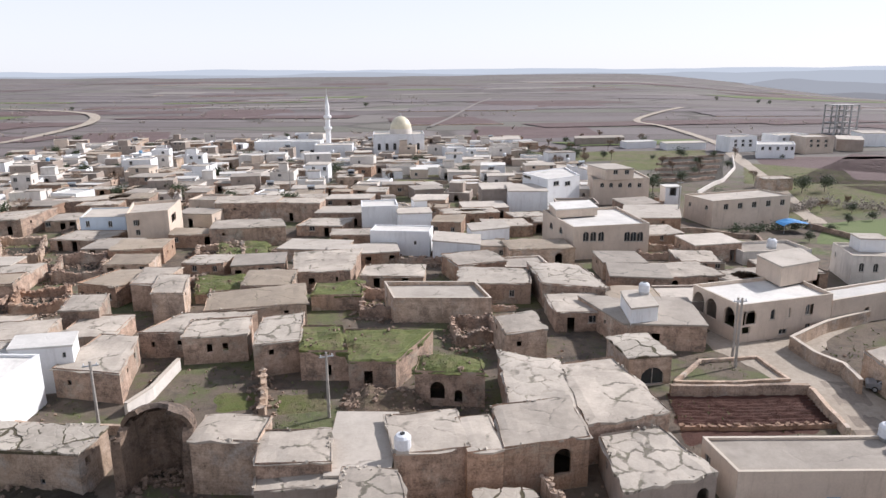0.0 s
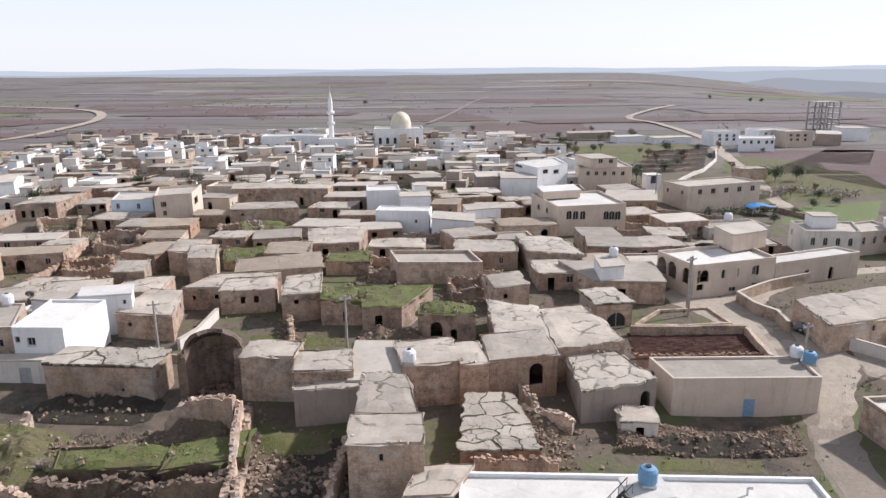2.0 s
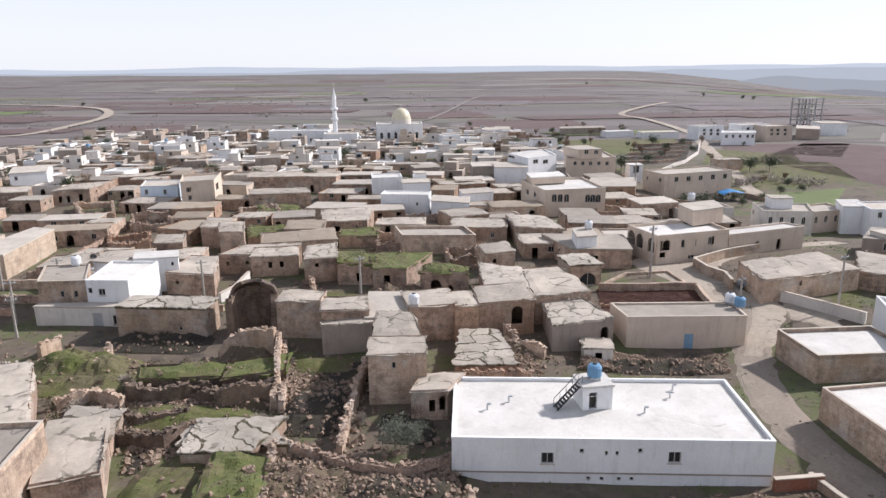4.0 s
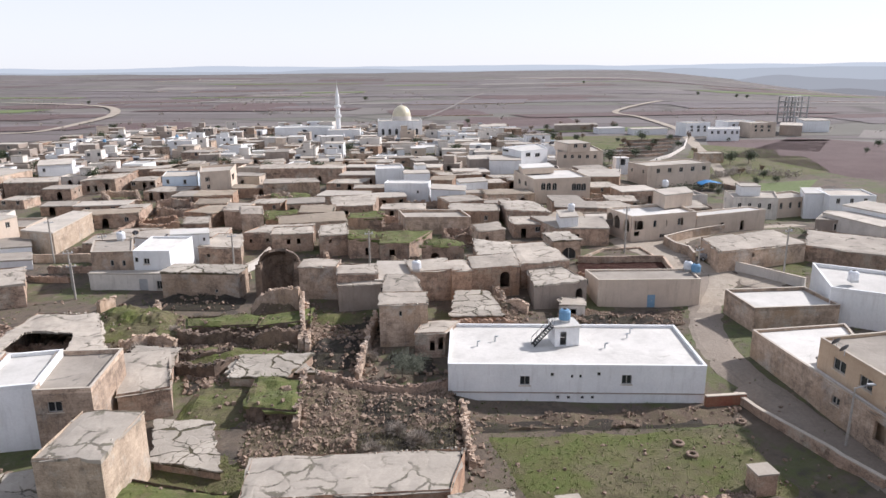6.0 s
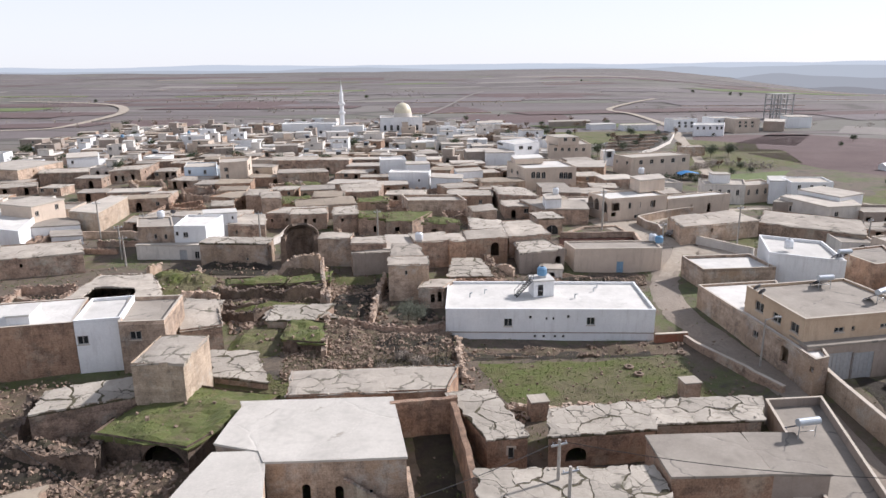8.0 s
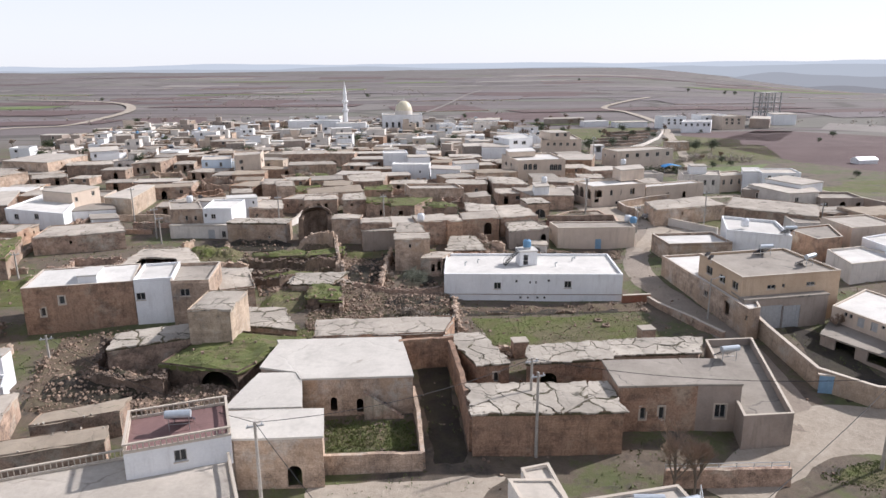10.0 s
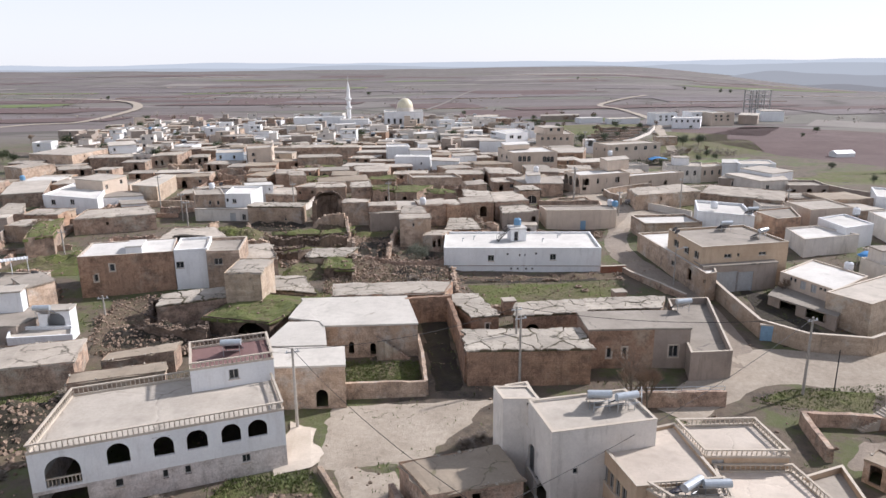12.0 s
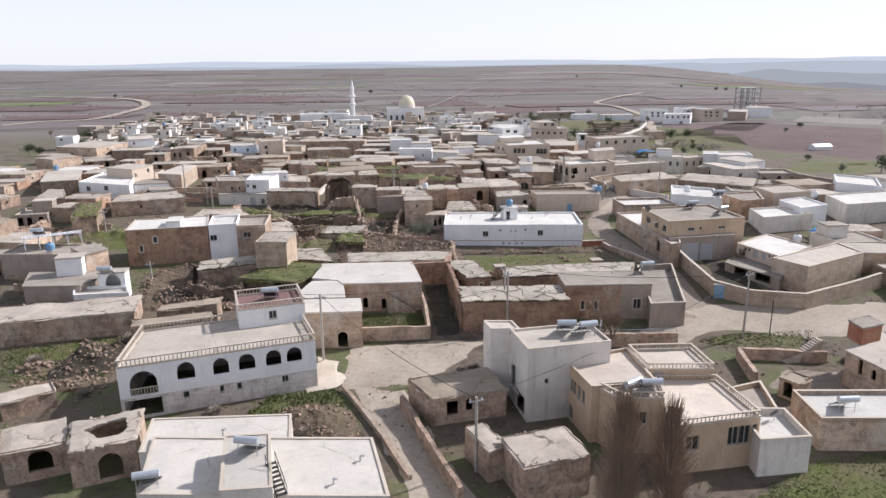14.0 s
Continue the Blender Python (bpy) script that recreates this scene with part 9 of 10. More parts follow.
wire((-15.1, -28.4, 2.5), (-47.4, -0.6, -1.0))
wire((2.7, -52.1, 0.5), (-15.1, -28.4, 2.5))
wire((9.0, -15.8, 2.1), (-15.1, -28.4, 2.5))
wire((40.4, -23.1, 3.0), (2.7, -52.1, 0.5))
yard_door(42.5, -9.9, -14)
outside_stair(42.5, -30.7, 12, 2.6, 5.0)
solar_heater(13.2, -39.0, 1.35)
solar_heater(15.2, -39.4, 1.35)
solar_heater(17.3, -48.7, -0.97)
solar_heater(-16.2, -57.8, -1.1)
solar_heater(-24.1, -59.7, -2.9)
solar_heater(51.0, 12.7, 2.95)
solar_heater(47.7, 18.2, 2.95)
solar_heater(30.4, -10.9, -0.4)
solar_heater(39.5, -47.1, -3.9)
solar_heater(-48.9, -12.0, 0.2)
solar_heater(-21.4, -27.2, 1.6)
solar_heater(-70.0, 8.6, 1.3)
solar_heater(59.0, 33.1, 2.2)
water_tank(-3.0, 47.4, 2.2)
water_tank(14.2, 26.7, 2.1)
water_tank(-51.5, 63.1, 3.2)
water_tank(81.7, 37.0, 1.2)
water_tank(62.9, 7.4, -1.1)
solar_heater(19.5, -48.6, -0.97)
water_tank(-108.6, 87.2, 1.8)
water_tank(25.6, 81.6, 3.6)
water_tank(47.9, 95.3, 5.8)
water_tank(-65.2, 3.0, 0.2)
water_tank(54.9, 40.0, 2.2)
satellite_dish(38.6, 14.3, 2.95)
satellite_dish(38.8, 16.0, 2.95)
satellite_dish(31.7, -49.2, -3.9)
satellite_dish(-49.8, 64.7, 3.3)
satellite_dish(-59.4, 4.5, 0.2)
tyre(22.3, 11.4, -4.6)
tyre(22.9, 9.5, -4.6)
tyre(29.8, 15.1, -4.4)
water_tank(37.1, 51.0, 0.68)
water_tank(37.7, 49.5, 0.68)
patch("road", [(33.6, 40.7), (36.6, 40.0), (48.1, 56.2), (46.8, 65.2)], ROAD, "pale dusty street corner", "road", lift=0.08)
patch("road", [(45.5, 53.9), (50.2, 48.2), (54.4, 54.4), (49.4, 65.1)], ROAD, "pale dusty street end", "road", lift=0.07)
stone_pier(26.9, 4.6, -4.7)
stone_pier(9.8, -0.2, -4.9)
car(46.2, 64.3, -2.2)
blue_tarp(79.6, 149.6, 1.5)
blue_tarp(72.8, 16.9, 0.9)
poplar(13.9, -60.0, 13.2)
poplar(17.7, -60.1, 12.4)
bare_tree(19.9, -26.6, 7.6)
bare_tree(21.6, -26.9, 6.6)
bare_tree(-78.8, 40.1, 5.5)
bare_tree(51.3, 3.7, 3.2)
olive_tree(-4.1, 23.7, 3.6)
olive_tree(-2.8, 23.7, 3.2)
shrub(-6.2, 9.1, 1.5)
shrub(-2.2, 10.8, 1.6)
shrub(-10.8, 17.1, 1.4)
shrub(-19.6, 24.1, 1.3)
shrub(-4.2, 12.4, 1.4)
shrub(-14.4, -45.4, 1.2)
shrub(-10.8, -46.5, 1.0)
shrub(2.2, -32.1, 1.2)
shrub(3.8, -30.9, 1.0)
shrub(50.3, -30.5, 1.0)
leafy_tree(134.6, 95.8, 7)
leafy_tree(133.5, 90.1, 6)
leafy_tree(51.2, 270.9, 6)
leafy_tree(54.3, 270.5, 5)
leafy_tree(-155.8, 155.8, 4.5)
leafy_tree(-149.8, 151.9, 4.5)
leafy_tree(-89.0, 201.3, 5)
leafy_tree(56.5, 191.3, 4)
leafy_tree(119.8, 91.1, 3)
leafy_tree(34.8, 262.0, 5)
leafy_tree(-164.5, 222.1, 4)
leafy_tree(-160.2, 227.1, 4)
leafy_tree(-80.6, 365.7, 4)
leafy_tree(64.9, 269.2, 4)
leafy_tree(64.0, 185.7, 3)
leafy_tree(96.3, 156.9, 3)
leafy_tree(104.1, 160.1, 3)
leafy_tree(57.2, 112.0, 3)
leafy_tree(20.2, 379.5, 4)
leafy_tree(-150.1, 284.2, 4)
leafy_tree(348.1, 874.0, 6)
leafy_tree(374.7, 815.0, 6)
leafy_tree(386.0, 811.5, 6)
leafy_tree(-72.5, 686.7, 6)
leafy_tree(281.1, 1269.4, 6)
leafy_tree(181.8, 233.7, 4)
leafy_tree(-355.8, 677.4, 5)
metal_stair(10.6, 25.2, -0.32, 14, 2.3, 2.4)
metal_stair(-12.6, -61.6, -2.7, 122, 1.8, 2.4)
for x, y in ((4.3, 25.6), (6.4, 27.0), (18.4, 24.6), (21.6, 27.4), (22.4, 29.0)):
    vent_pipe(x, y, -0.32)
for x, y in ((-20.4, -52.2), (-9.2, -60.2), (-7.4, -56.9)):
    vent_pipe(x, y, -2.78)
ruined_vault()
def roof_canopy():
    """Bright corrugated sheets over a light steel frame on a roof."""
    z = 0.22
    h = thing("roof_canopy", "white corrugated sheet canopy on steel posts", "canopy", (-68.0, 4.5, z))
    m = pose(-69.6, 3.0, z, 0, 0, 32)
    for k, (lo, drop) in enumerate(((0.0, 0.0), (2.3, -0.7))):
        vs, fs, n = [], [], 40
        for i in range(n + 1):
            wave = 0.05 * (-1) ** i
            for y, up in ((lo, 2.3 + drop), (lo + 2.4, 2.0 + drop)):
                vs += [m @ Vector((9.0 * i / n, y, up + wave)), m @ Vector((9.0 * i / n, y, up + wave - 0.03))]
        for i in range(n):
            a, b = 4 * i, 4 * i + 4
            fs += [(a, b, b + 2, a + 2), (a + 3, b + 3, b + 1, a + 1), (a + 1, b + 1, b, a), (a + 2, b + 2, b + 3, a + 3)]
        part("sheet", (vs, fs), SHEET, h)
    for i in range(5):
        for y, up in ((0.1, 2.25), (2.35, 1.95), (4.6, 1.3)):
            part("post", rod(m @ Vector((0.2 + 2.15 * i, y, 0)), m @ Vector((0.2 + 2.15 * i, y, up)), 0.05, 0.05, 5), TANK, h)


roof_canopy()
roof_fence([(12.6, -40.3), (16.9, -39.4), (17.4, -37.6)], 1.4)
outside_stair(-3.6, -13.25, 182, 3.3, 4.4, 0.45, -5.6, OLD)
bank([(-31.0, 26.5), (-16.0, 26.0), (-16.5, 31.5), (-31.5, 32.5)], 1.1, GRASS, "grassy hummock between ruined rooms", 0.7)
bank([(-46.0, 33.5), (-32.0, 33.0), (-33.5, 43.0), (-47.0, 45.5)], 1.9, GRASS, "rough green slope above the ruins", 0.3, 0.5)
bank([(-25.0, 37.6), (-17.5, 37.6), (-18.0, 43.5), (-26.0, 43.5)], 2.2, EARTHMOUND, "brown earth heap against the fallen gable", 1.6, 0.6)
bank([(-40.5, 44.5), (-27.0, 43.5), (-27.5, 49.5), (-41.0, 49.8)], 1.3, SHADESOIL, "dark earth bank below the old stone house", 1.0, 0.6)
bank([(-17.8, 12.6), (-8.5, 13.0), (-9.0, 22.5), (-18.5, 22.0)], 1.6, EARTHMOUND, "heap of brown rubble and earth", 7.0, 0.2)
bank([(-8.0, 12.6), (2.0, 13.4), (1.6, 21.0), (-8.5, 20.5)], 0.9, SHADESOIL, "dark stony earth below the wall", 5.0)
bank([(-26.5, 12.8), (-18.8, 13.0), (-19.2, 24.5), (-26.0, 23.5)], 0.9, GRASS, "green grassy bank beside the slab terrace", 0.4)
bank([(-16.4, 38.6), (-9.4, 38.6), (-9.6, 43.6), (-17.4, 43.6)], 0.5, GRASS, "green floor of a roofless court", 0.3)
bank([(-16.0, 25.8), (-9.2, 25.2), (-9.4, 36.0), (-15.6, 36.4)], 1.3, SHADESOIL, "dark earth and stones between broken walls", 1.8)
bank([(-6.2, 24.4), (0.2, 24.0), (-0.6, 29.4), (-6.0, 30.4)], 0.4, SHADESOIL, "dark garden earth under the olive tree", 0.5)
bank([(-49.5, -34.0), (-40.3, -32.5), (-40.5, -22.0), (-47.0, -22.5)], 2.2, SHADESOIL, "dark stony bank beside the arcade house", 2.4, 0.4)
bank([(-44.5, -10.5), (-31.0, -11.0), (-32.0, -4.5), (-46.0, -3.5)], 1.5, SHADESOIL, "dark debris slope below the farm house", 4.0, 0.5)
bank([(-30.5, -13.0), (-21.5, -14.5), (-21.5, -7.5), (-30.0, -6.0)], 1.2, EARTHMOUND, "earth heap in front of the vaulted stable", 5.0, 0.3)
bank([(-17.6, -47.2), (-7.4, -48.2), (-10.6, -39.0), (-18.2, -38.6)], 1.4, EARTHMOUND, "weedy earth and rubble heap between houses", 2.4)
bank([(16.5, 38.6), (33.0, 38.8), (34.0, 43.6), (17.5, 43.2)], 1.0, SHADESOIL, "heap of dark rubble behind the white house", 3.5)
bank([(1.8, 40.0), (12.5, 39.5), (12.0, 46.5), (2.5, 46.0)], 1.6, EARTHMOUND, "earth and fallen stones of collapsed rooms", 1.8, 0.3)
bank([(-9.5, 58.6), (0.0, 58.0), (-1.0, 64.5), (-10.0, 66.0)], 1.6, EARTHMOUND, "stony slope below the green terrace", 2.0, 0.5)
bank([(-78.0, 14.0), (-54.0, 18.0), (-53.0, 31.0), (-72.0, 27.0)], 1.8, GRASS, "grassy slope beside the lane", 0.25, 0.5)
shrub(-36.3, 31.4, 1.3)
shrub(-31.0, 27.9, 1.6)
shrub(-28.0, 28.6, 1.2)
shrub(-21.2, 26.9, 1.5)
shrub(-17.4, 28.4, 1.4)
shrub(-12.7, 29.2, 1.2)
shrub(-11.2, 31.7, 1.3)
shrub(-8.2, 28.2, 1.6)
shrub(-17.4, 41.2, 1.2)
shrub(-25.2, 33.9, 1.2)
shrub(-41.9, 38.4, 1.3)
shrub(-34.0, 37.1, 1.2)
shrub(-52.1, -27.2, 1.3)
shrub(-42.5, -21.0, 1.4)
shrub(-34.4, -24.5, 1.3)
shrub(-47.0, -38.7, 1.4)
shrub(-41.3, -36.3, 1.2)
shrub(-25.1, -40.6, 1.2)

loose_stones()
scattered_weeds()
fallen_stones()
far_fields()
far_scrub()

# ---- mosque and far buildings ----


def mosque():
    x, y = -17.0, 286.0
    z = ground_at(x, y)
    h = thing("mosque", "white stone mosque with a pale yellow dome", "mosque", (x, y, z))
    b = block(h, x - 10, y - 4, 4, 21, 16, z - 0.3, z + 9.2, WHITE, SCREED, parapet=0.6)
    for k in range(6):
        arch_window(b, "F", 2.4 + 3.2 * k, 3.0, 1.3, 2.8)
    part("drum", rod((x + 1, y + 4, z + 8.0), (x + 1, y + 4, z + 11.0), 4.6, 4.6, 24), RENDER, h)
    n, rings = 28, 9
    prof = [(4.4 * math.cos(math.pi / 2 * i / rings), 5.0 * math.sin(math.pi / 2 * i / rings)) for i in range(rings + 1)]
    vs = [(x + 1 + r * math.cos(2 * math.pi * k / n), y + 4 + r * math.sin(2 * math.pi * k / n), z + 11.0 + w) for r, w in prof for k in range(n)]
    fs = [(i * n + k, i * n + (k + 1) % n, (i + 1) * n + (k + 1) % n, (i + 1) * n + k) for i in range(rings) for k in range(n)]
    part("dome", (vs, fs), GOLD, h, "yellow painted dome")
    part("finial", rod((x + 1, y + 4, z + 15.9), (x + 1, y + 4, z + 17.4), 0.14, 0.03, 6), STEEL, h)


def minaret():
    x, y = -47.5, 296.0
    z = ground_at(x, y)
    h = thing("minaret", "slender white minaret with two balconies", "minaret", (x, y, z))
    part("base", boxes_mesh([box8(pose(x, y, z), -1.9, 1.9, -1.9, 1.9, -0.3, 4.5)]), WHITE, h)
    part("shaft", rod((x, y, z + 4.5), (x, y, z + 19.5), 1.15, 0.9, 14), WHITE, h)
    for k in (10.5, 15.2):
        part("balcony", joined([rod((x, y, z + k - 0.7), (x, y, z + k), 1.0, 1.7, 14), rod((x, y, z + k), (x, y, z + k + 0.9), 1.7, 1.7, 14)]), WHITE, h)
    part("cap", joined([rod((x, y, z + 19.5), (x, y, z + 25.0), 1.05, 0.12, 14), rod((x, y, z + 25.0), (x, y, z + 27.6), 0.08, 0.02, 5)]), WHITE, h)


def concrete_frame():
    x, y = 218.2, 375.2
    z = ground_at(x, y)
    h = thing("concrete_frame", "unfinished grey concrete building frame of five storeys", "building", (x, y, z))
    for k in range(6):
        part("slab", boxes_mesh([box8(pose(x, y, z, 0, 0, 8), -7, 7, -5, 5, 3.1 * k - 0.45, 3.1 * k)]), CONCRETE, h)
    for a in (-6.5, -2.2, 2.2, 6.5):
        for c in (-4.6, 4.6):
            part("column", boxes_mesh([box8(pose(x, y, z, 0, 0, 8), a - 0.3, a + 0.3, c - 0.3, c + 0.3, 0.0, 15.2)]), CONCRETE, h)


def white_hall():
    x, y = 155.0, 166.0
    z = ground_at(x, y)
    h = thing("sheet_hall", "small white sheet-metal hall with a pitched roof", "shed", (x, y, z))
    m = pose(x, y, z, 0, 0, 10) @ Matrix.Scale(0.66, 4)
    part("wall", boxes_mesh([box8(m, -6, 6, -3, 3, -0.2, 2.2)]), WHITE, h)
    vs = [m @ Vector(p) for p in ((-6.3, -3.3, 2.2), (6.3, -3.3, 2.2), (6.3, 0, 3.8), (-6.3, 0, 3.8), (6.3, 3.3, 2.2), (-6.3, 3.3, 2.2))]
    part("roof", (vs, [(0, 1, 2, 3), (3, 2, 4, 5), (0, 3, 5), (1, 4, 2)]), SHEET, h)


mosque()
minaret()
concrete_frame()
white_hall()

h = thing("public_hall", "long low white building beside the minaret", "building")
b = block(h, -76, 283, 2, 27, 12, ground_at(-76, 283) - 0.3, 4.2, WHITE, WHITEROOF, parapet=0.4)
for k in range(6):
    window(b, "F", 2.5 + 4.2 * k, 1.8, 1.6, 1.4)
h = thing("public_hall", "white two-storey building near the minaret", "building")
b = block(h, -50, 276, 3, 15, 9, ground_at(-50, 276) - 0.3, 3.4, WHITE, SCREED, parapet=0.3)
for k in range(4):
    window(b, "F", 2 + 3.6 * k, 1.6, 1.4, 1.3)

# ---- the rest of the village ----


def house_row():
    """Houses that stand close together over the old village, each with its own size, walls and openings."""
    rng = random.Random(7)
    walls = [OLD] * 14 + [STONE] * 9 + [CREAM] * 1 + [WHITE] * 1 + [CEMENTWALL] * 2 + [RUST] * 6 + [RENDER] * 2
    # far houses draw from paler, greyer walls, which imitates haze by colour
    pale = [OLD] * 5 + [STONE] * 9 + [CREAM] * 3 + [WHITE] * 6 + [CEMENTWALL] * 6 + [RUST] * 4 + [RENDER] * 8
    newer = [WHITE] * 9 + [RENDER] * 10 + [CREAM] * 3
    names = {OLD: ("stone_house", "old dark stone house with a flat roof"), STONE: ("stone_house", "pale rubble-stone house with a flat roof"), CREAM: ("plain_house", "cream rendered house with a flat roof"), WHITE: ("white_house", "white-painted house with a flat roof"), CEMENTWALL: ("plain_house", "grey cement house with a flat roof"), RUST: ("stone_house", "ochre stone house with a flat roof"), RENDER: ("plain_house", "weathered pale rendered house with a flat roof")}

    def free(x, y, r):
        return all((x - a) ** 2 + (y - c) ** 2 > (0.78 * (r + s)) ** 2 for a, c, s in FOOT) and all((x - a) ** 2 + (y - c) ** 2 > (r * 0.7 + s) ** 2 for a, c, s in KEEP)

    def try_house(x, y, far):
        w, d = (rng.uniform(5, 10), rng.uniform(5, 8)) if far else (rng.uniform(6, 13), rng.uniform(5.5, 9))
        r = max(w, d) / 2
        if not free(x, y, r):
            return
        wall = rng.choice(walls if not far else pale + (newer if x > -15 else []))
        two = far and rng.random() < (0.04 if wall in (OLD, STONE, RUST) else 0.2)
        top = rng.uniform(2.3, 3.4) + (2.6 if two else 0)
        if wall in (OLD, STONE, RUST):
            roof, par = rng.choice((EARTH, EARTH, EARTH, CRACKED, SCREED, DIRTROOF, DIRTROOF, CEMENT)), 0.0
        else:
            roof, par = rng.choice((SCREED, CEMENT, WHITEROOF, SCREED, CEMENT)), rng.choice((0.0, 0.3, 0.5))
        name, label = names[wall]
        h = thing(name, label, "house")
        yaw = rng.gauss(3, 9)
        m = pose(x, y, 0, 0, 0, yaw) @ Vector((-w / 2, -d / 2, 0))
        g = ground_at(x, y)
        b = block(h, m.x, m.y, yaw, w, d, g - 0.5, g + top, wall, roof, parapet=par, shear=rng.gauss(0, 0.5))
        if roof in (EARTH, DIRTROOF) and rng.random() < 0.14:
            b["gap"] = (rng.uniform(0.3, 0.7), 0.5, 0.25, 0.3)
        n = rng.choice((0, 1, 2, 2, 3)) if not far else rng.choice((0, 1, 1, 2))
        for k in range(n):
            s = w * (k + 0.5 + rng.uniform(-0.2, 0.2)) / n
            kind = rng.random()
            if kind < 0.4:
                doorway(b, "F", s, 0.5, 1.0, 2.0)
            elif kind < 0.6:
                arch(b, "F", s, 0.5, 1.3, 2.2)
            else:
                window(b, "F", s, 1.7, rng.uniform(0.7, 1.2), 1.0)
            if two:
                window(b, "F", s, 4.4, 1.0, 1.2)
        if rng.random() < 0.25 and par:
            tw = rng.uniform(2.5, 4.5)
            q = pose(x, y, 0, 0, 0, yaw) @ Vector((rng.uniform(-w / 2, w / 2 - tw), 0, 0))
            block(h, q.x, q.y, yaw, tw, min(3.2, d / 2), g + top - par - 0.05, g + top + 2.1, wall, roof)
            FOOT.pop()
        elif far and rng.random() < 0.1:
            (water_tank if rng.random() < 0.5 else solar_heater)(x + 0.3, y + 0.4, g + top - par + 0.02)

    for ring in range(2):
        y = 88.0
        while y < 345:
            x = -205.0 + rng.uniform(0, 8)
            right = 62 if y < 140 else 52 if y < 250 else 40
            while x < right:
                left = -120 - (y - 88) * 0.35 if y < 250 else -176
                dense = 0.72 if y > 200 else 0.85 if y > 150 else 0.62
                if x > left and not (y > 300 and rng.random() < 0.45) and rng.random() < dense:
                    try_house(x + rng.uniform(-2, 2), y + rng.uniform(-2, 2), y > 170)
                x += rng.uniform(9.5, 13.5) if y < 180 else rng.uniform(7.5, 11)
            y += rng.uniform(9.0, 11.5) if y < 180 else rng.uniform(7.5, 10)
    for _ in range(160):
        try_house(rng.uniform(-150, -75), rng.uniform(-25, 100), False)
    for _ in range(120):
        try_house(rng.uniform(-78, -20), rng.uniform(62, 135), False)
    for _ in range(60):
        try_house(rng.uniform(70, 130), rng.uniform(-10, 75), False)
    for _ in range(60):
        try_house(rng.uniform(-40, 60), rng.uniform(84, 130), False)


KEEP.append((-6.0, 79.0, 8.0))
house_row()

# ---- trees between the far houses ----
tree_rng = random.Random(8)
for _ in range(46):
    leafy_tree(round(tree_rng.uniform(-190, 110), 1), round(tree_rng.uniform(150, 350), 1), tree_rng.uniform(3.5, 6.5))
for _ in range(60):
    bare_tree(round(tree_rng.uniform(-190, 100), 1), round(tree_rng.uniform(150, 350), 1), tree_rng.uniform(3.5, 6))
for _ in range(12):
    leafy_tree(round(tree_rng.uniform(70, 170), 1), round(tree_rng.uniform(110, 270), 1), tree_rng.uniform(2, 3.5))


def yard_walls():
    """Low crumbling yard walls between the houses."""
    rng = random.Random(12)
    for _ in range(120):
        x, y = rng.uniform(-150, 55), rng.uniform(84, 300)
        if rng.random() < 0.35:
            x, y = rng.uniform(-110, -58), rng.uniform(-10, 90)
        a = radians(rng.gauss(3, 8) + rng.choice((0, 90)))
        n = rng.uniform(6, 16)
        p, q = (x, y), (x + n * math.cos(a), y + n * math.sin(a))
        r = (q[0] - 5 * math.sin(a), q[1] + 5 * math.cos(a))
        stone_wall("yard_wall", [p, q, r] if rng.random() < 0.5 else [p, q], rng.uniform(0.8, 1.5), 0.5, rng.choice((OLD, OLD, STONE)), "low crumbling dry-stone yard wall", rng.uniform(0.2, 0.6))


yard_walls()


def village_ruins():
    """Roofless stone houses with crumbled walls and weeds inside, between the others."""
    rng = random.Random(41)
    for _ in range(90):
        x, y = rng.uniform(-80, 50), rng.uniform(84, 190)
        w, d = rng.uniform(5, 9), rng.uniform(4, 7)
        if any((x + w / 2 - a) ** 2 + (y + d / 2 - c) ** 2 < (0.8 * s + 0.6 * w) ** 2 for a, c, s in FOOT) or any((x + w / 2 - a) ** 2 + (y + d / 2 - c) ** 2 < (s + 1) ** 2 for a, c, s in ROADS):
            continue
        a = radians(rng.gauss(3, 8))
        q = [(round(x + u * math.cos(a) - v * math.sin(a), 1), round(y + u * math.sin(a) + v * math.cos(a), 1)) for u, v in ((0, 0), (w, 0), (w, d), (0, d))]
        FOOT.append((x + w / 2, y + d / 2, w / 2))
        stone_wall("ruined_house", q + q[:1], rng.uniform(1.0, 1.9), 0.6, rng.choice((OLD, STONE, OLD)), "roofless ruined stone house with crumbled walls", rng.uniform(0.3, 0.7), "ruin")
        patch("grass_patch" if rng.random() < 0.6 else "soil_patch", q, GRASS if rng.random() < 0.6 else SHADESOIL, "weeds and earth inside ruined walls", "ground")


def green_plots():
    """Small green plots between the houses."""
    rng = random.Random(43)
    for _ in range(60):
        x, y = rng.uniform(-120, 55), rng.uniform(84, 260)
        w, d = rng.uniform(6, 16), rng.uniform(4, 9)
        patch("grass_patch", [(x, y), (x + w, y + 0.5), (x + w - 1, y + d), (x + 1, y + d)], GRASS, "green plot between old stone houses", "grass", lift=0.08)


village_ruins()
green_plots()

# ---- distant ridges ----


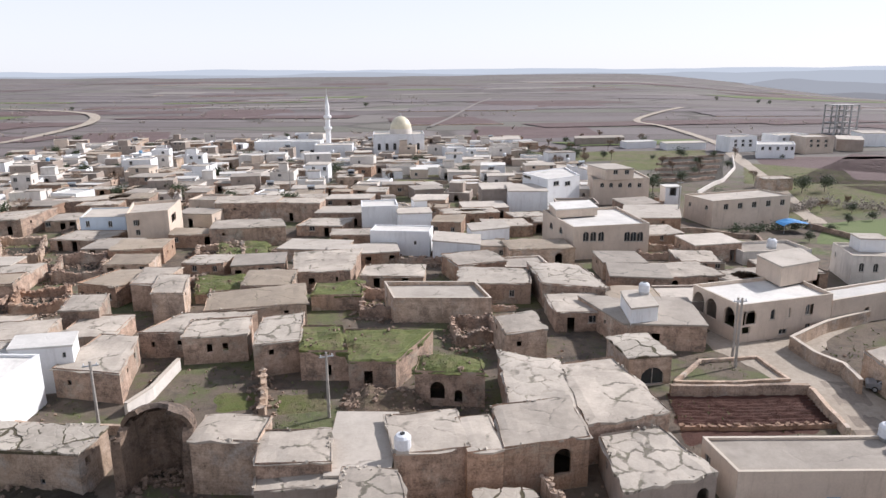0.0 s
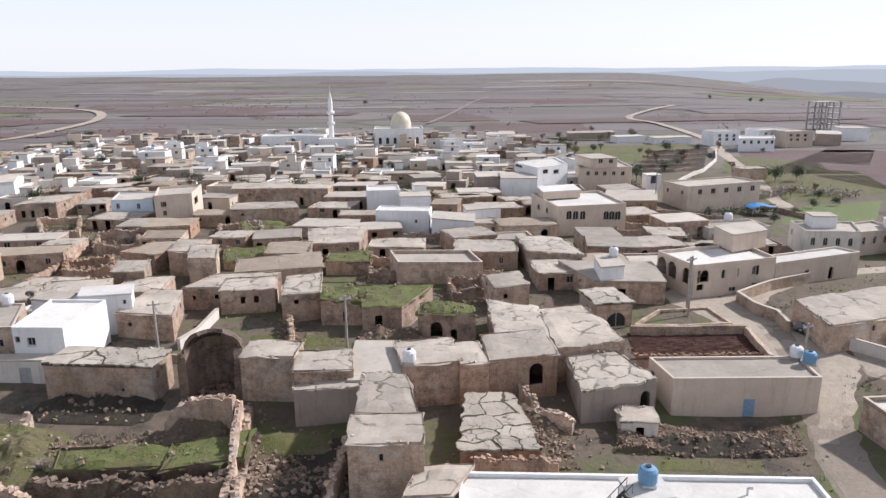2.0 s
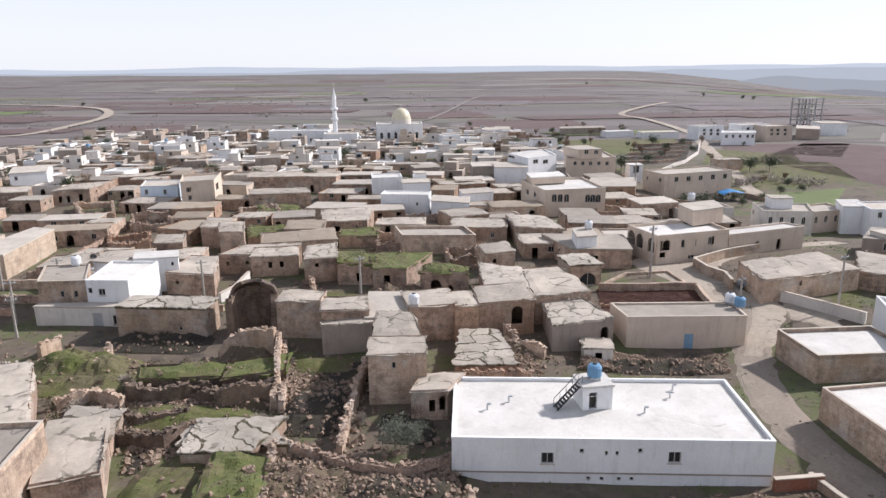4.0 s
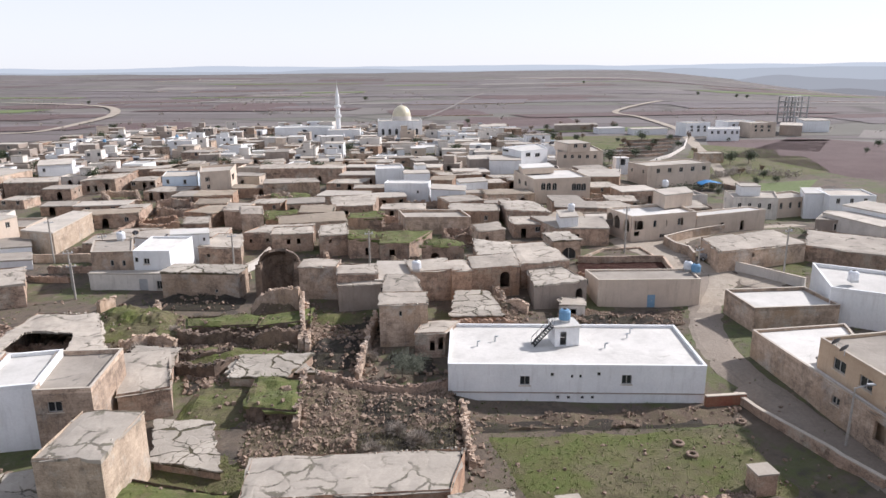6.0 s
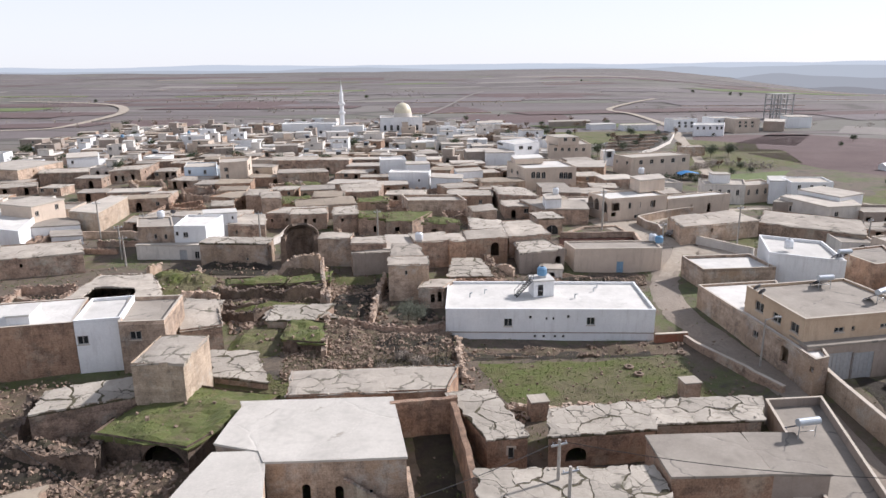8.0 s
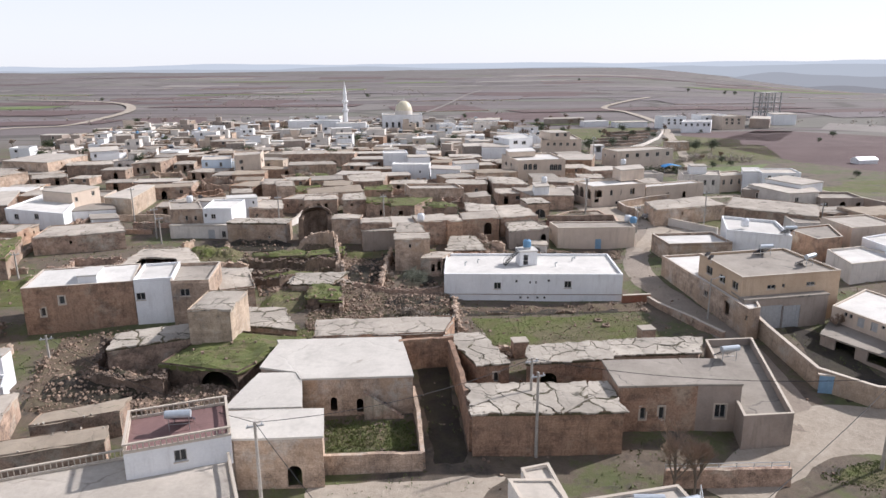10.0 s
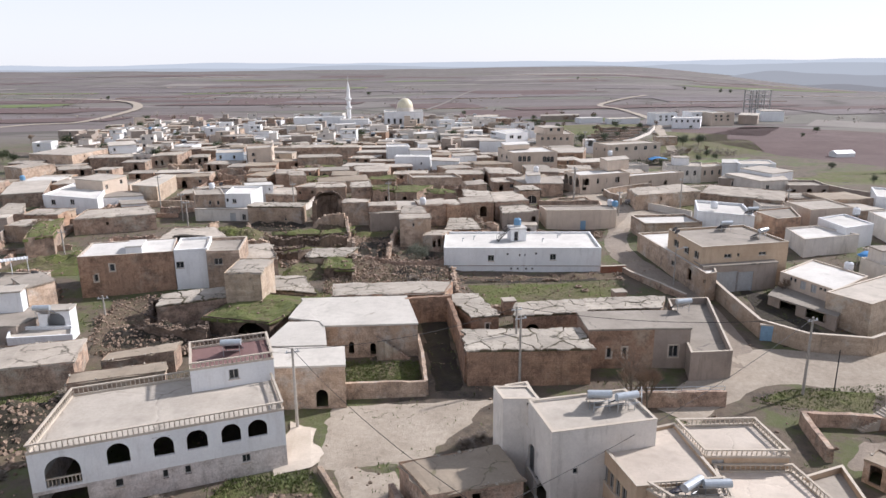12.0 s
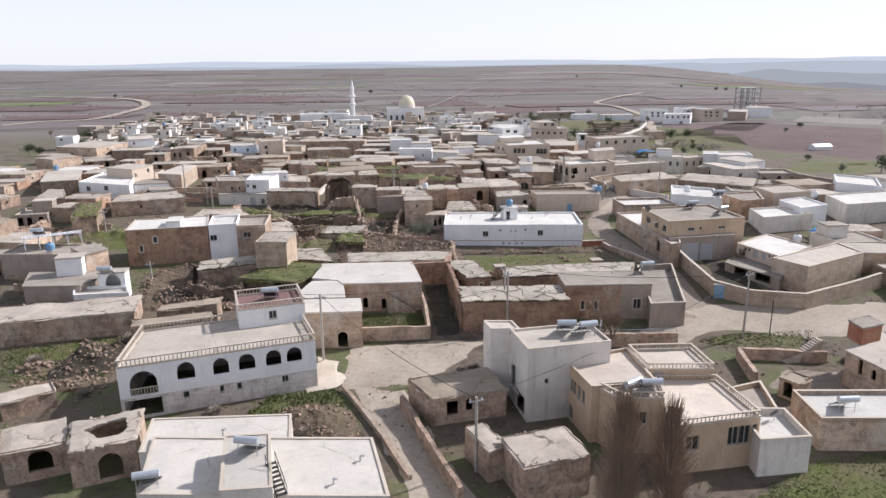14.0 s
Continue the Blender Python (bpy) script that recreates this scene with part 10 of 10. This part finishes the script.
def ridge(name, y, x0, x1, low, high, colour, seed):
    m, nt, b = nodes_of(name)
    # haze is painted as glow: black base colour, pale blue emission
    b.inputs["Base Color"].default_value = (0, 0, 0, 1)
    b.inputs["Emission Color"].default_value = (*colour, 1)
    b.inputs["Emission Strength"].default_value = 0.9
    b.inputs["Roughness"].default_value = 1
    n = 90
    vs, fs = [], []
    for i in range(n + 1):
        x = x0 + (x1 - x0) * i / n
        t = noise.noise((x / 900, seed, 0)) * 0.6 + noise.noise((x / 260, seed, 1)) * 0.2 + 0.5
        ends = min(1.0, 6 * i / n, 6 * (n - i) / n)
        vs += [(x, y, -260), (x, y + 60, low + (high - low) * t * ends)]
        if i:
            k = 2 * i
            fs.append((k - 2, k, k + 1, k - 1))
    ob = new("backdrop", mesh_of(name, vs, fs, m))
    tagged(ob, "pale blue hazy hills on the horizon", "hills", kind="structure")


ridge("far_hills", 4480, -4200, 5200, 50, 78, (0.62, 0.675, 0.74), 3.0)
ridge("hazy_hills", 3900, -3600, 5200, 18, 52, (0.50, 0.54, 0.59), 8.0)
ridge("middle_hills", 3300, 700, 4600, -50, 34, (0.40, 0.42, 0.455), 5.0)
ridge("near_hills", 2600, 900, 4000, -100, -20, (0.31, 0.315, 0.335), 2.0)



def small_openings():
    """Small dark windows and doorways in the blank fronts and sides of the old houses."""
    rng = random.Random(63)
    for b in BLOCKS:
        a, c = b["plan"][0], b["plan"][1]
        high = b["z1"] - b["parapet"] - b["z0"]
        if b["wall"] not in (OLD, STONE, RUST, CEMENTWALL, RENDER, CREAM) or not 42 < a.y < 250 or high < 3.0:
            continue
        for face, k in (("F", 0), ("R", 1), ("L", 3)):
            p, q = b["plan"][k], b["plan"][(k + 1) % 4]
            length = (q - p).length
            if b["holes"][face] or length < 4 or rng.random() < 0.3:
                continue
            for i in range(rng.choice((1, 1, 2))):
                at = length * (0.3 + 0.4 * i + rng.uniform(-0.12, 0.12))
                if rng.random() < 0.35 and face == "F":
                    (arch if rng.random() < 0.4 else doorway)(b, face, at, 0.5, rng.uniform(0.8, 1.1), 2.0)
                elif b["wall"] in (RENDER, CREAM):
                    window(b, face, at, high - rng.uniform(1.9, 2.3), rng.uniform(0.7, 1.0), 1.0)
                else:
                    doorway(b, face, at, high - rng.uniform(1.3, 1.9), rng.uniform(0.35, 0.6), rng.uniform(0.45, 0.75))


def roof_edge_stones():
    """Loose edge stones and clods along the rims of the old flat roofs."""
    rng = random.Random(64)
    out = []
    for b in BLOCKS:
        a = b["plan"][0]
        if b["roof"] not in (EARTH, CRACKED, SLABS, DIRTROOF) or b["parapet"] or a.y > 135 or abs(a.x) > 110:
            continue
        for k in range(4):
            p, q = b["plan"][k], b["plan"][(k + 1) % 4]
            u = (q - p).normalized()
            n = int((q - p).length / 0.42)
            for i in range(n):
                v = p + u * (0.42 * i + rng.uniform(0, 0.4)) + Vector((-u.y, u.x, 0)) * rng.uniform(-0.1, 0.35)
                if noise.noise((v.x * 0.45, v.y * 0.45, 6.6)) < rng.uniform(0.05, 0.6):
                    continue
                r = rng.uniform(0.06, 0.16)
                out.append(stone_cube(rng, (v.x, v.y, b["z1"] - r * 0.2), r))
    tagged(new("roof_edge_stones", mesh_of("roof_edge_stones", *joined(out), CRUST)), "loose stones along old roof edges", "stones", kind="stuff")


small_openings()
for b in BLOCKS:
    finish(b)
roof_edge_stones()
green_tops()
